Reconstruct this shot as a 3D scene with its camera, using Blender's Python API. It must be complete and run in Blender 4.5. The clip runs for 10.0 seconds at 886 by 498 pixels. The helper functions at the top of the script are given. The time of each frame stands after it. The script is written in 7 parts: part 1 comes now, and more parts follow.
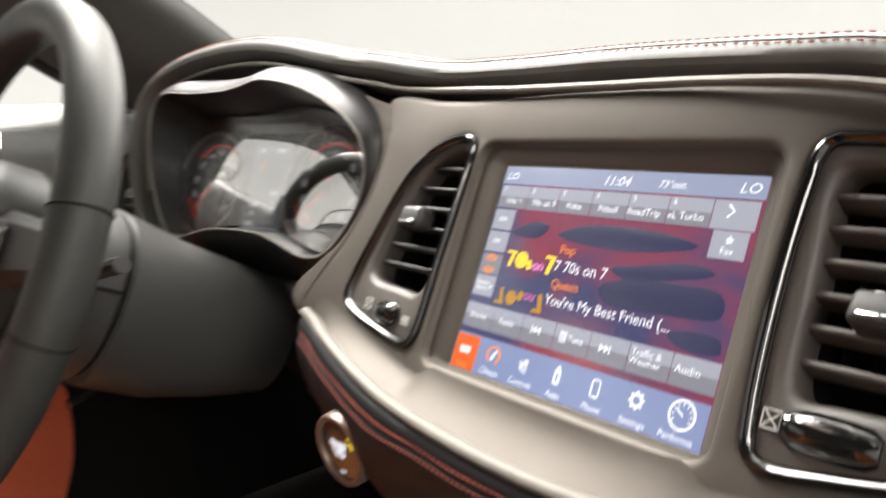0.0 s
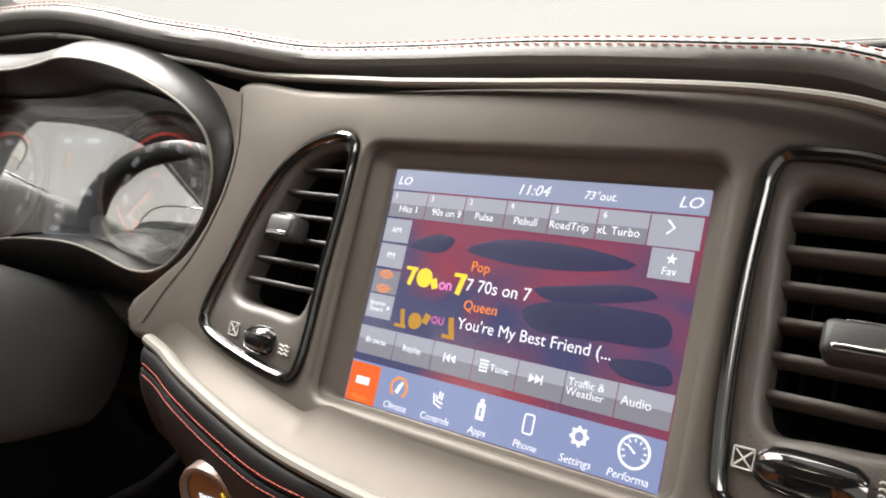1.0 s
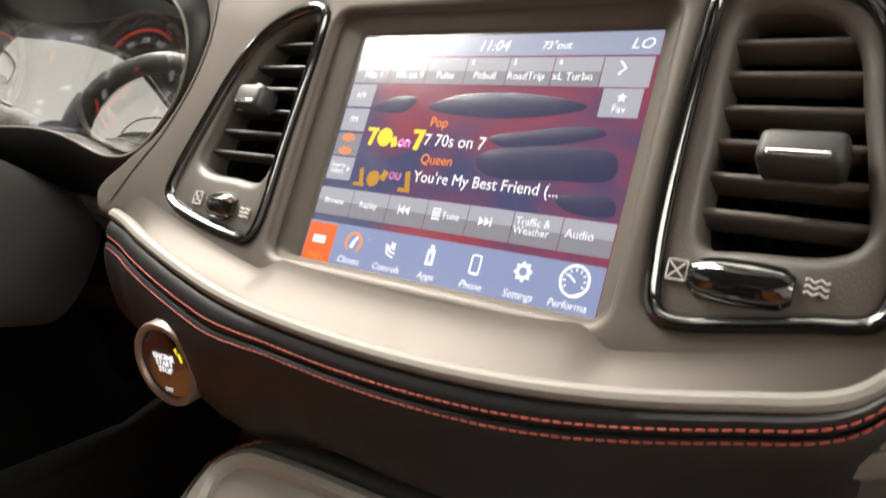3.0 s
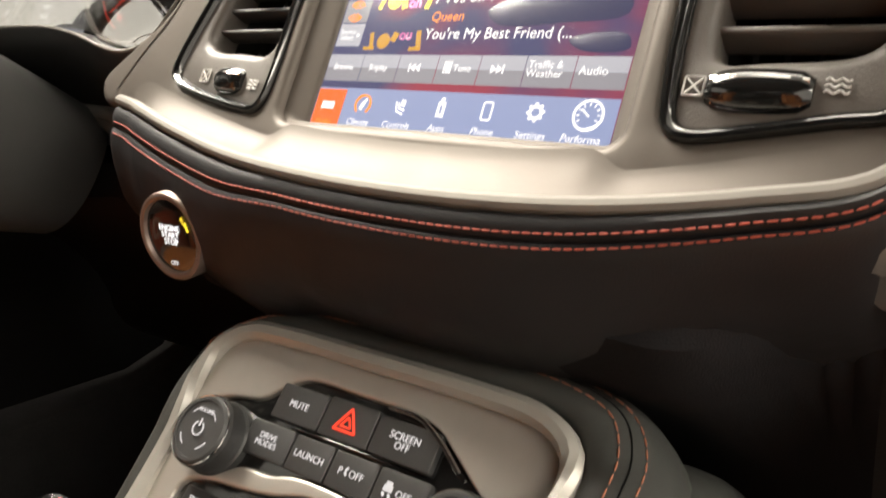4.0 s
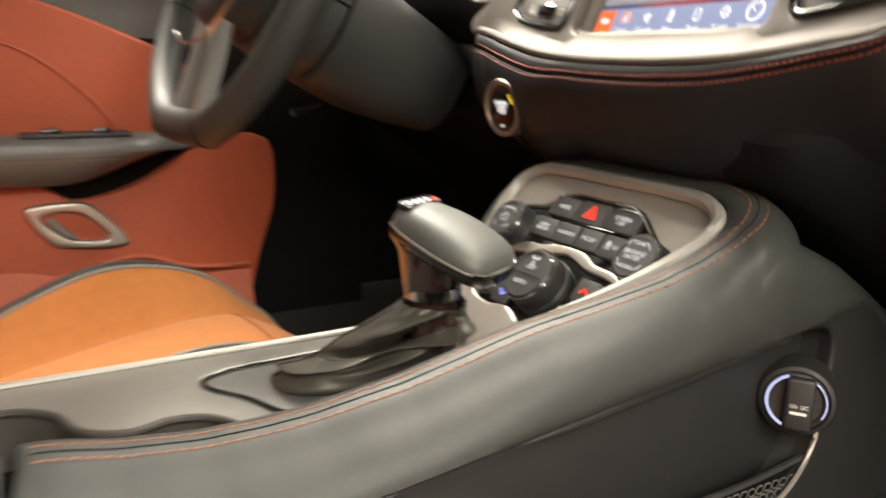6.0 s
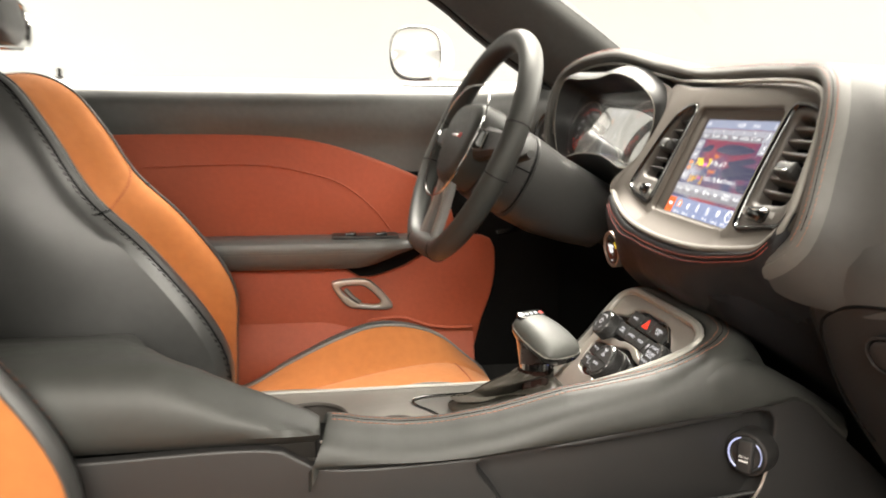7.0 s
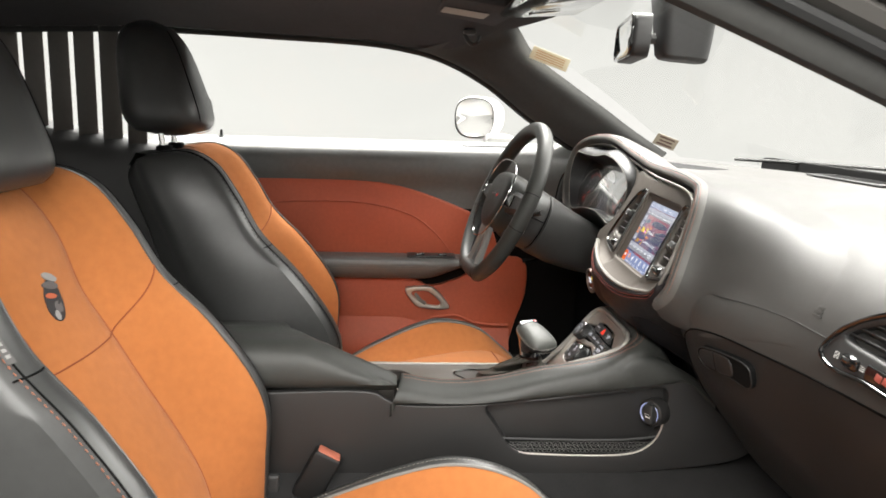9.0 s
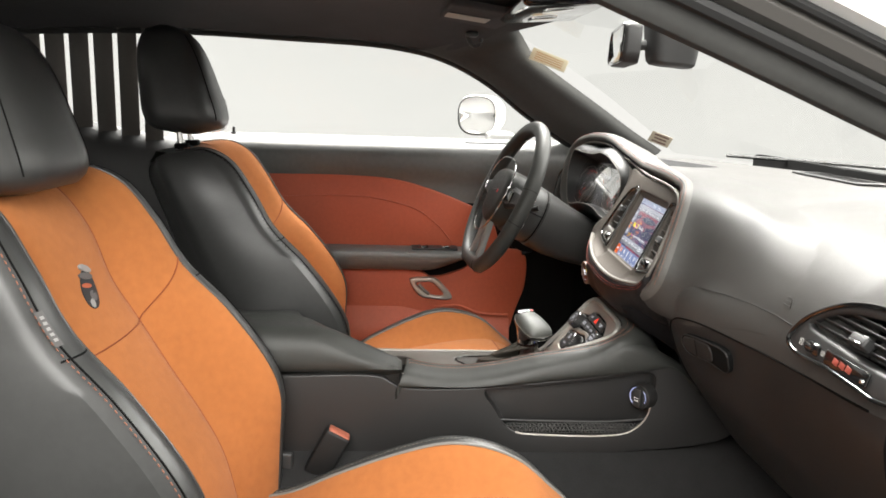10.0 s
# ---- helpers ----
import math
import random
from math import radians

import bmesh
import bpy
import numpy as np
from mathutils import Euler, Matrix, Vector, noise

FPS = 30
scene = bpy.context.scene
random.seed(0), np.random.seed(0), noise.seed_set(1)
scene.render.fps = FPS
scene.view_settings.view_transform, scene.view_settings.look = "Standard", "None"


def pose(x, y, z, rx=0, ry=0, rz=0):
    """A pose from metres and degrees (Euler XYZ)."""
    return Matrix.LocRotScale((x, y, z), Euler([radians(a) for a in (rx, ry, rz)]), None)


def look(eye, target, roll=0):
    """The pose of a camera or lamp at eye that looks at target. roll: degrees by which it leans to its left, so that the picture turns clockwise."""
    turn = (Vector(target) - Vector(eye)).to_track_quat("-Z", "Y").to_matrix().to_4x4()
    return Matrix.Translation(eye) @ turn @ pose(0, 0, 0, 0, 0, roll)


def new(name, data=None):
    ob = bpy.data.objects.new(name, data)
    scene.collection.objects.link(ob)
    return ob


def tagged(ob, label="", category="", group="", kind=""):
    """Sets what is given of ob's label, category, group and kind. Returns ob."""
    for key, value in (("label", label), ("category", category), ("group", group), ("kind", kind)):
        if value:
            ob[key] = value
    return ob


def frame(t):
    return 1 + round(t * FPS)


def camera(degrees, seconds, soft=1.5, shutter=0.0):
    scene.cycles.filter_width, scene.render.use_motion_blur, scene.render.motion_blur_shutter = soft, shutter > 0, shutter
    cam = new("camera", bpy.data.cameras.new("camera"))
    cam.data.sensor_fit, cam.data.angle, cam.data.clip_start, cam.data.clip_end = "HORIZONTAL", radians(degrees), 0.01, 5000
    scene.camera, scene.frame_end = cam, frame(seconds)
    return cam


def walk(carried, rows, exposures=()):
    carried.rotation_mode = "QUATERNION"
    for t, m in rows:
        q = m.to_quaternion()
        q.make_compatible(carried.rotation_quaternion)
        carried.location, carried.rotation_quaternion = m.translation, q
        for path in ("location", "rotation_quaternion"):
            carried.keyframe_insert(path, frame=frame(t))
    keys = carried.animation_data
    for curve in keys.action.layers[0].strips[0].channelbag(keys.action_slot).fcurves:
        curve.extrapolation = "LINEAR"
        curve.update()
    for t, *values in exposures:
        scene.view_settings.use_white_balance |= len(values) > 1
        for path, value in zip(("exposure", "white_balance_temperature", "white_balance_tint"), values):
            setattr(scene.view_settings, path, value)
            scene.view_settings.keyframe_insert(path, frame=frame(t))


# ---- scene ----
cam = camera(60.0, 10.0, 1.7, 0.45)
PATH = [
    (0, (0.272, -0.21, 0.548), (-1.251, 1.041, 0.211), -3.3),
    (0.5, (0.203, -0.184, 0.579), (-1.037, 1.327, 0.157), -3.4),
    (1, (0.194, -0.204, 0.569), (-0.93, 1.385, 0.108), -2.8),
    (1.5, (0.21, -0.203, 0.561), (-0.872, 1.415, 0.104), -2.3),
    (2, (0.213, -0.212, 0.552), (-0.86, 1.415, 0.105), -1.6),
    (2.5, (0.211, -0.215, 0.521), (-0.863, 1.413, 0.08), -0.9),
    (2.7, (0.218, -0.207, 0.512), (-0.905, 1.39, 0.075), -0.4),
    (3.8, (0.224, -0.219, 0.438), (-0.902, 1.382, 0.024), 0.6),
    (4, (0.225, -0.219, 0.429), (-0.908, 1.37, -0.009), 0.7),
    (4.5, (0.23, -0.227, 0.403), (-0.962, 1.309, -0.065), 0.8),
    (5, (0.242, -0.244, 0.373), (-1.057, 1.193, -0.123), 0.4),
    (5.5, (0.302, -0.291, 0.353), (-1.146, 0.994, -0.15), 0.7),
    (6, (0.435, -0.349, 0.376), (-1.261, 0.607, -0.082), 0.9),
    (6.2, (0.506, -0.375, 0.405), (-1.272, 0.431, -0.029), 0.9),
    (7.3, (0.958, -0.348, 0.558), (-1.003, -0.126, 0.237), 0.4),
    (7.5, (1.024, -0.342, 0.586), (-0.939, -0.141, 0.262), 0.6),
    (8, (1.194, -0.346, 0.623), (-0.773, -0.182, 0.296), 1.2),
    (8.5, (1.305, -0.36, 0.663), (-0.66, -0.222, 0.319), 1.5),
    (9, (1.378, -0.374, 0.682), (-0.585, -0.248, 0.319), 1.7),
    (9.5, (1.433, -0.381, 0.701), (-0.528, -0.261, 0.325), 1.8),
    (10, (1.466, -0.377, 0.704), (-0.493, -0.261, 0.317), 1.8),
]
walk(cam, [(t, look(eye, target, roll)) for t, eye, target, roll in PATH], [(0, 0.50, 6600, 10), (2.2, 0.44, 6700, 10), (4.5, 0.78, 7300, 10), (5.5, 0.80, 7250, 9), (6.0, 0.66, 7250, 9), (6.2, 0.78, 7250, 9), (7.5, 0.70, 6700, 9), (8.5, 0.47, 6450, 9), (10, 0.36, 6450, 9)])

# ---- light ----
world = bpy.data.worlds.new("studio_world")
world.use_nodes = True
scene.world = world
world.node_tree.nodes["Background"].inputs[0].default_value = (1.0, 0.985, 0.955, 1)
world.node_tree.nodes["Background"].inputs[1].default_value = 0.5


def area_lamp(name, m, sx, sy, watts, colour=(1, 0.97, 0.92)):
    d = bpy.data.lights.new(name, "AREA")
    d.shape, d.size, d.size_y, d.energy, d.color = "RECTANGLE", sx, sy, watts, colour
    o = new(name, d)
    o.matrix_world = m
    return o


area_lamp("studio_side_light", look((2.75, -0.5, 2.1), (0.3, -0.5, 0.35)), 2.8, 1.5, 150)
area_lamp("studio_front_light", look((-0.8, 2.9, 2.15), (0.1, 0.2, 0.5)), 3.6, 1.6, 200)
area_lamp("studio_top_light", look((-0.1, 1.5, 3.3), (0, -0.1, 0.3)), 3.6, 1.5, 180)
area_lamp("studio_left_light", look((-1.95, -0.3, 3.2), (-0.25, -0.3, 0.2)), 2.8, 1.4, 620)

# ---- materials ----


def mat(name, colour, rough=0.5, metal=0.0, bump=0.0, scale=400.0, vary=0.0, vscale=8.0, coat=0.0, sheen=0.0, spec=0.5, kind="noise", wear=0.0, emit=None, power=0.0, rvary=0.0):
    m = bpy.data.materials.new(name)
    m.use_nodes = True
    nt = m.node_tree
    b = nt.nodes["Principled BSDF"]
    b.inputs["Base Color"].default_value = (*colour, 1)
    b.inputs["Roughness"].default_value = rough
    b.inputs["Metallic"].default_value = metal
    b.inputs["Coat Weight"].default_value = coat
    b.inputs["Coat Roughness"].default_value = 0.06
    b.inputs["Sheen Weight"].default_value = sheen
    b.inputs["Specular IOR Level"].default_value = spec
    tc = nt.nodes.new("ShaderNodeTexCoord")
    if emit:
        b.inputs["Emission Color"].default_value = (*emit, 1)
        b.inputs["Emission Strength"].default_value = power
    if vary:
        n1 = nt.nodes.new("ShaderNodeTexNoise")
        n1.inputs["Scale"].default_value, n1.inputs["Detail"].default_value = vscale, 6
        n2 = nt.nodes.new("ShaderNodeTexNoise")
        n2.inputs["Scale"].default_value, n2.inputs["Detail"].default_value = vscale * 14, 3
        nt.links.new(tc.outputs["Object"], n1.inputs["Vector"])
        nt.links.new(tc.outputs["Object"], n2.inputs["Vector"])
        add = nt.nodes.new("ShaderNodeMath")
        add.operation = "ADD"
        nt.links.new(n1.outputs["Fac"], add.inputs[0])
        nt.links.new(n2.outputs["Fac"], add.inputs[1])
        rng = nt.nodes.new("ShaderNodeMapRange")
        rng.inputs["From Min"].default_value, rng.inputs["From Max"].default_value = 0.7, 1.3
        rng.inputs["To Min"].default_value, rng.inputs["To Max"].default_value = 1 - vary, 1 + vary
        nt.links.new(add.outputs[0], rng.inputs["Value"])
        hsv = nt.nodes.new("ShaderNodeHueSaturation")
        hsv.inputs["Color"].default_value = (*colour, 1)
        nt.links.new(rng.outputs[0], hsv.inputs["Value"])
        nt.links.new(hsv.outputs[0], b.inputs["Base Color"])
        if rvary:
            r2 = nt.nodes.new("ShaderNodeMapRange")
            r2.inputs["From Min"].default_value, r2.inputs["From Max"].default_value = 0.7, 1.3
            r2.inputs["To Min"].default_value, r2.inputs["To Max"].default_value = rough - rvary, rough + rvary
            nt.links.new(add.outputs[0], r2.inputs["Value"])
            nt.links.new(r2.outputs[0], b.inputs["Roughness"])
    if bump:
        if kind == "leather":
            tx = nt.nodes.new("ShaderNodeTexVoronoi")
            tx.inputs["Scale"].default_value = scale
            out = tx.outputs["Distance"]
        else:
            tx = nt.nodes.new("ShaderNodeTexNoise")
            tx.inputs["Scale"].default_value, tx.inputs["Detail"].default_value = scale, 4
            out = tx.outputs["Fac"]
        nt.links.new(tc.outputs["Object"], tx.inputs["Vector"])
        bp = nt.nodes.new("ShaderNodeBump")
        bp.inputs["Strength"].default_value, bp.inputs["Distance"].default_value = bump, 0.0006
        nt.links.new(out, bp.inputs["Height"])
        nt.links.new(bp.outputs[0], b.inputs["Normal"])
    return m


# Leather base raised to carry the windscreen sheen along the brow.
BROW = mat("brow_sheen_leather", (0.095, 0.092, 0.086), 0.46, bump=0.10, scale=1200, kind="leather", vary=0.08, rvary=0.05, spec=0.32)
SHROUD = mat("shroud_plastic", (0.038, 0.038, 0.037), 0.40, bump=0.2, scale=1500, vary=0.08)
LEATHER = mat("dark_leather", (0.031, 0.032, 0.0295), 0.5, spec=0.36, bump=0.10, scale=1200, kind="leather", vary=0.12, rvary=0.06)
LEATHER_SEAT = mat("seat_leather", (0.031, 0.0315, 0.0308), 0.38, bump=0.09, scale=1100, kind="leather", vary=0.12, vscale=6, rvary=0.05)
DOOR_SKIN = mat("door_leather", (0.098, 0.099, 0.096), 0.40, bump=0.12, scale=1100, kind="leather", vary=0.12, vscale=6, rvary=0.05)
DASH_SOFT = mat("soft_dash_skin", (0.046, 0.0445, 0.042), 0.50, spec=0.34, bump=0.28, scale=1200, kind="leather", vary=0.08, rvary=0.05)
HARD = mat("hard_black_plastic", (0.023, 0.023, 0.023), 0.5, bump=0.3, scale=1500, vary=0.1)
HARD_BROWN = mat("hard_grey_plastic", (0.0165, 0.0158, 0.0155), 0.48, bump=0.4, scale=1300, vary=0.08, rvary=0.04)
VENT_GREY = mat("vent_plastic", (0.068, 0.060, 0.053), 0.46, bump=0.4, scale=1300, vary=0.08, rvary=0.04)
# Knee skin blackened to hold the shade under the centre panel.
KNEE_SKIN_SHADED = mat("shaded_knee_skin", (0.0058, 0.0058, 0.0068), 0.7, spec=0.15, bump=0.3, scale=1100, kind="leather", vary=0.08)
GATE_GREY = mat("gate_grey", (0.14, 0.138, 0.132), 0.36, metal=0.4, bump=0.05, scale=2500, vary=0.04)
BOOT = mat("black_boot_leather", (0.046, 0.042, 0.034), 0.42, bump=0.07, scale=900, kind="leather", vary=0.1)
NET = mat("grey_net", (0.10, 0.098, 0.095), 0.6)
# Dash skin set darker where the surface turns down from the light.
DASH_SHADED = mat("shaded_dash_skin", (0.0135, 0.0128, 0.0125), 0.52, bump=0.28, scale=1200, kind="leather", vary=0.08)
# Darker copy of the dash leather, with the shade below the trim kept in.
KNEE_LEATHER_SHADED = mat("shaded_knee_leather", (0.0095, 0.0096, 0.0108), 0.54, spec=0.30, bump=0.12, scale=1200, kind="leather", vary=0.10, rvary=0.05)
HOOD_BLACK = mat("hood_black", (0.013, 0.013, 0.013), 0.42, spec=0.4, bump=0.12, scale=1500, vary=0.1, rvary=0.04)
CUP_RUBBER = mat("cup_rubber", (0.040, 0.035, 0.031), 0.6, spec=0.3, bump=0.1, scale=1500, vary=0.08)
PIPING = mat("grey_piping", (0.15, 0.145, 0.135), 0.55, bump=0.1, scale=1500, vary=0.06)
MATT = mat("matt_black", (0.004, 0.004, 0.004), 0.8, spec=0.1, vary=0.1)
GLOSS = mat("piano_black", (0.006, 0.006, 0.006), 0.12, coat=0.6)
BRONZE = mat("satin_bronze_paint", (0.086, 0.075, 0.065), 0.54, metal=0.28, spec=0.22, bump=0.08, scale=2500, vary=0.04, rvary=0.03)
SATIN = mat("satin_silver_trim", (0.175, 0.166, 0.150), 0.60, metal=0.25, spec=0.25, bump=0.05, scale=2500, vary=0.03)
SILVER = mat("console_silver", (0.46, 0.43, 0.39), 0.36, metal=0.7, bump=0.06, scale=2500, vary=0.03)
DECK_SILVER = mat("deck_silver", (0.19, 0.18, 0.168), 0.4, metal=0.6, bump=0.06, scale=2500, vary=0.03)
CHROME = mat("chrome", (0.75, 0.75, 0.74), 0.12, metal=1.0)
SUEDE = mat("orange_suede", (0.335, 0.120, 0.036), 0.92, bump=0.45, scale=1400, vary=0.09, vscale=5, sheen=0.08, spec=0.15)
SUEDE_SEAM = mat("orange_seam", (0.22, 0.055, 0.015), 0.9)
SEPIA = mat("rust_leather", (0.38, 0.080, 0.038), 0.5, spec=0.3, bump=0.35, scale=800, kind="leather", vary=0.08, rvary=0.05)
THREAD_RED = mat("red_thread", (0.30, 0.058, 0.038), 0.7)
THREAD_TAN = mat("tan_thread", (0.26, 0.098, 0.055), 0.7)
THREAD_GREY = mat("grey_thread", (0.2, 0.19, 0.17), 0.7)
CARPET = mat("black_carpet", (0.008, 0.0078, 0.0078), 0.95, bump=1.0, scale=600, vary=0.4, vscale=30)
HEADLINER = mat("black_headliner", (0.034, 0.032, 0.034), 0.9, bump=0.5, scale=1200, vary=0.15)
PILLAR = mat("pillar_fabric", (0.04, 0.04, 0.038), 0.8, bump=0.4, scale=1500, vary=0.1)
TRIM_PALE = mat("pale_console_trim", (0.33, 0.318, 0.29), 0.42, metal=0.5, bump=0.05, scale=2500, vary=0.03)
BODY_WHITE = mat("white_paint", (0.8, 0.8, 0.79), 0.25, coat=0.5)
BODY_GREY = mat("grey_jamb_paint", (0.07, 0.066, 0.062), 0.35)
RUBBER = mat("seal_rubber", (0.012, 0.012, 0.012), 0.6)
PRINT = mat("white_print", (0.75, 0.75, 0.72), 0.5)
PRINT_GREY = mat("grey_print", (0.4, 0.4, 0.38), 0.5)
# The wall's whiteness is its own glow over a dark base.
STUDIO_GLOW = mat("studio_glow_white", (0.12, 0.118, 0.113), 0.9, vary=0.05, vscale=0.9, emit=(1.0, 0.985, 0.945), power=0.48)
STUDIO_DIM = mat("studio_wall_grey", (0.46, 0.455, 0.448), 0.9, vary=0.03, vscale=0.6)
STUDIO_FLOOR = mat("studio_floor_paint", (0.075, 0.074, 0.072), 0.5, vary=0.1, vscale=1.5)
MIRROR = mat("mirror_glass", (0.9, 0.9, 0.9), 0.02, metal=1.0)


def glow(name, colour, power=1.0, base=(0.01, 0.01, 0.012)):
    return mat(name, base, 0.25, emit=colour, power=power)


G_WHITE = glow("lit_white", (0.92, 0.93, 1.0), 0.95)
G_BACKLIT = glow("backlit_legend", (0.85, 0.85, 0.9), 0.55)
G_RED = glow("lit_red", (1.0, 0.06, 0.03), 0.9)
G_ORANGE = glow("lit_orange", (1.0, 0.28, 0.03), 0.9)
G_YELLOW = glow("lit_yellow", (1.0, 0.72, 0.05), 0.9)
G_PINK = glow("lit_pink", (0.95, 0.25, 0.7), 0.8)
G_BLUE = glow("lit_blue", (0.25, 0.3, 1.0), 1.0)
G_GREEN = glow("lit_green", (0.2, 0.8, 0.35), 0.6)
G_ICE = glow("lit_ice_ring", (0.55, 0.6, 1.0), 0.65)


def glass(name, rough=0.0, tint=(1, 1, 1), face=0.03, edge=0.25):
    m = bpy.data.materials.new(name)
    m.use_nodes = True
    nt = m.node_tree
    nt.nodes.clear()
    out = nt.nodes.new("ShaderNodeOutputMaterial")
    tr = nt.nodes.new("ShaderNodeBsdfTransparent")
    tr.inputs[0].default_value = (*tint, 1)
    gl = nt.nodes.new("ShaderNodeBsdfGlossy")
    gl.inputs["Roughness"].default_value = rough
    lw = nt.nodes.new("ShaderNodeLayerWeight")
    lw.inputs["Blend"].default_value = 0.5
    pw = nt.nodes.new("ShaderNodeMath")
    pw.operation, pw.inputs[1].default_value = "POWER", 4.0
    sc = nt.nodes.new("ShaderNodeMath")
    sc.operation, sc.inputs[1].default_value, sc.inputs[2].default_value = "MULTIPLY_ADD", edge, face
    nt.links.new(lw.outputs["Facing"], pw.inputs[0])
    nt.links.new(pw.outputs[0], sc.inputs[0])
    mx = nt.nodes.new("ShaderNodeMixShader")
    nt.links.new(sc.outputs[0], mx.inputs[0])
    nt.links.new(tr.outputs[0], mx.inputs[1])
    nt.links.new(gl.outputs[0], mx.inputs[2])
    nt.links.new(mx.outputs[0], out.inputs[0])
    return m


GLASS = glass("window_glass", 0.0, (0.95, 0.96, 0.95))
LENS = glass("gauge_lens", 0.03, (0.9, 0.9, 0.9), 0.56, 0.6)

# ---- mesh helpers ----


def part(name, bm, material, parent=None, label="", sharp=35):
    me = bpy.data.meshes.new(name)
    bmesh.ops.recalc_face_normals(bm, faces=bm.faces)
    bm.to_mesh(me)
    bm.free()
    if len(me.polygons):
        me.polygons.foreach_set("use_smooth", [True] * len(me.polygons))
        me.set_sharp_from_angle(angle=radians(sharp))
    me.materials.append(material)
    o = new(name, me)
    if parent:
        o.parent = parent
    if label:
        o["label"] = label
    return o


def thing(name, label, category, group="", kind="", at=(0, 0, 0)):
    o = new(name)
    o.empty_display_size = 0.02
    o.location = at
    tagged(o, label, category, group, kind)
    bpy.context.view_layer.update()
    return o


def settle(ob):
    """Keeps world places of the parts when the Empty stands at its base."""
    for c in ob.children:
        c.matrix_parent_inverse = ob.matrix_basis.inverted()
    return ob


def cr(pts, n, closed=False):
    """n points at even steps on a smooth curve through pts."""
    p = np.array(pts, float)
    m = len(p)
    out = []
    segs = m if closed else m - 1
    for i in range(segs):
        if closed:
            a, b, c, d = p[i - 1], p[i], p[(i + 1) % m], p[(i + 2) % m]
        else:
            b, c = p[i], p[i + 1]
            a = p[i - 1] if i else 2 * b - c
            d = p[i + 2] if i + 2 < m else 2 * c - b
        ka, kb = max(np.linalg.norm(b - a) ** 0.5, 1e-6), max(np.linalg.norm(c - b) ** 0.5, 1e-6)
        kc = max(np.linalg.norm(d - c) ** 0.5, 1e-6)
        m1 = (c - b) + kb * ((b - a) / ka - (c - a) / (ka + kb))
        m2 = (c - b) + kb * ((d - c) / kc - (d - b) / (kb + kc))
        for k in range(12):
            t = k / 12
            out.append((2 * t**3 - 3 * t**2 + 1) * b + (t**3 - 2 * t**2 + t) * m1 + (-2 * t**3 + 3 * t**2) * c + (t**3 - t**2) * m2)
    out.append(p[0] if closed else p[-1])
    out = np.array(out)
    s = np.r_[0, np.cumsum(np.linalg.norm(np.diff(out, axis=0), axis=1))]
    want = np.linspace(0, s[-1], n, endpoint=not closed)
    return np.stack([np.interp(want, s, out[:, k]) for k in range(out.shape[1])], 1)


def loft(rings, closed=True, cap0=False, cap1=False):
    bm = bmesh.new()
    rows = [[bm.verts.new(p) for p in r] for r in rings]
    n = len(rows[0])
    for a, b in zip(rows, rows[1:]):
        for i in range(n if closed else n - 1):
            j = (i + 1) % n
            bm.faces.new((a[i], a[j], b[j], b[i]))
    for cap, row in ((cap0, rows[0]), (cap1, rows[-1])):
        if cap:
            bm.faces.new(row)
    return bm


def join(*bms):
    out = bmesh.new()
    for b in bms:
        me = bpy.data.meshes.new("tmp")
        b.to_mesh(me)
        b.free()
        out.from_mesh(me)
        bpy.data.meshes.remove(me)
    return out


def tube(pts, r, seg=8, closed=False, flat=1.0, up=None, radii=None):
    p = np.array(pts, float)
    n = len(p)
    rings = []
    ref = np.array(up if up is not None else (0.13, 0.27, 1.0), float)
    for i in range(n):
        if closed:
            d = p[(i + 1) % n] - p[i - 1]
        else:
            d = p[min(i + 1, n - 1)] - p[max(i - 1, 0)]
        d = d / (np.linalg.norm(d) + 1e-12)
        a = np.cross(d, ref)
        a /= np.linalg.norm(a) + 1e-12
        b = np.cross(a, d)
        k = r if radii is None else radii[i]
        rings.append([p[i] + k * (math.cos(2 * math.pi * s / seg) * a + flat * math.sin(2 * math.pi * s / seg) * b) for s in range(seg)])
    if closed:
        rings.append(rings[0])
        bm = loft(rings)
        bmesh.ops.remove_doubles(bm, verts=bm.verts, dist=1e-7)
        return bm
    return loft(rings, True, True, True)


def rbox(sx, sy, sz, bev=0.004, seg=3, m=None):
    bm = bmesh.new()
    bmesh.ops.create_cube(bm, size=1)
    bmesh.ops.scale(bm, vec=(sx, sy, sz), verts=bm.verts)
    bev = min(bev, 0.49 * min(sx, sy, sz))
    if bev > 0:
        bmesh.ops.bevel(bm, geom=bm.edges[:], offset=bev, segments=seg, profile=0.5, affect="EDGES")
    if m is not None:
        bm.transform(m)
    return bm


def offset(poly, d):
    """A 2D outline moved inwards by d (outline anticlockwise)."""
    p = np.array(poly, float)
    t = np.roll(p, -1, 0) - np.roll(p, 1, 0)
    t /= np.linalg.norm(t, axis=1)[:, None] + 1e-12
    return p + d * np.stack([-t[:, 1], t[:, 0]], 1)


def ccw(poly):
    p = np.array(poly, float)
    x, y = p.T
    return p if (x * np.roll(y, -1) - y * np.roll(x, -1)).sum() > 0 else p[::-1]


def lay(poly, h):
    return [(float(u), float(v), h) for u, v in poly]


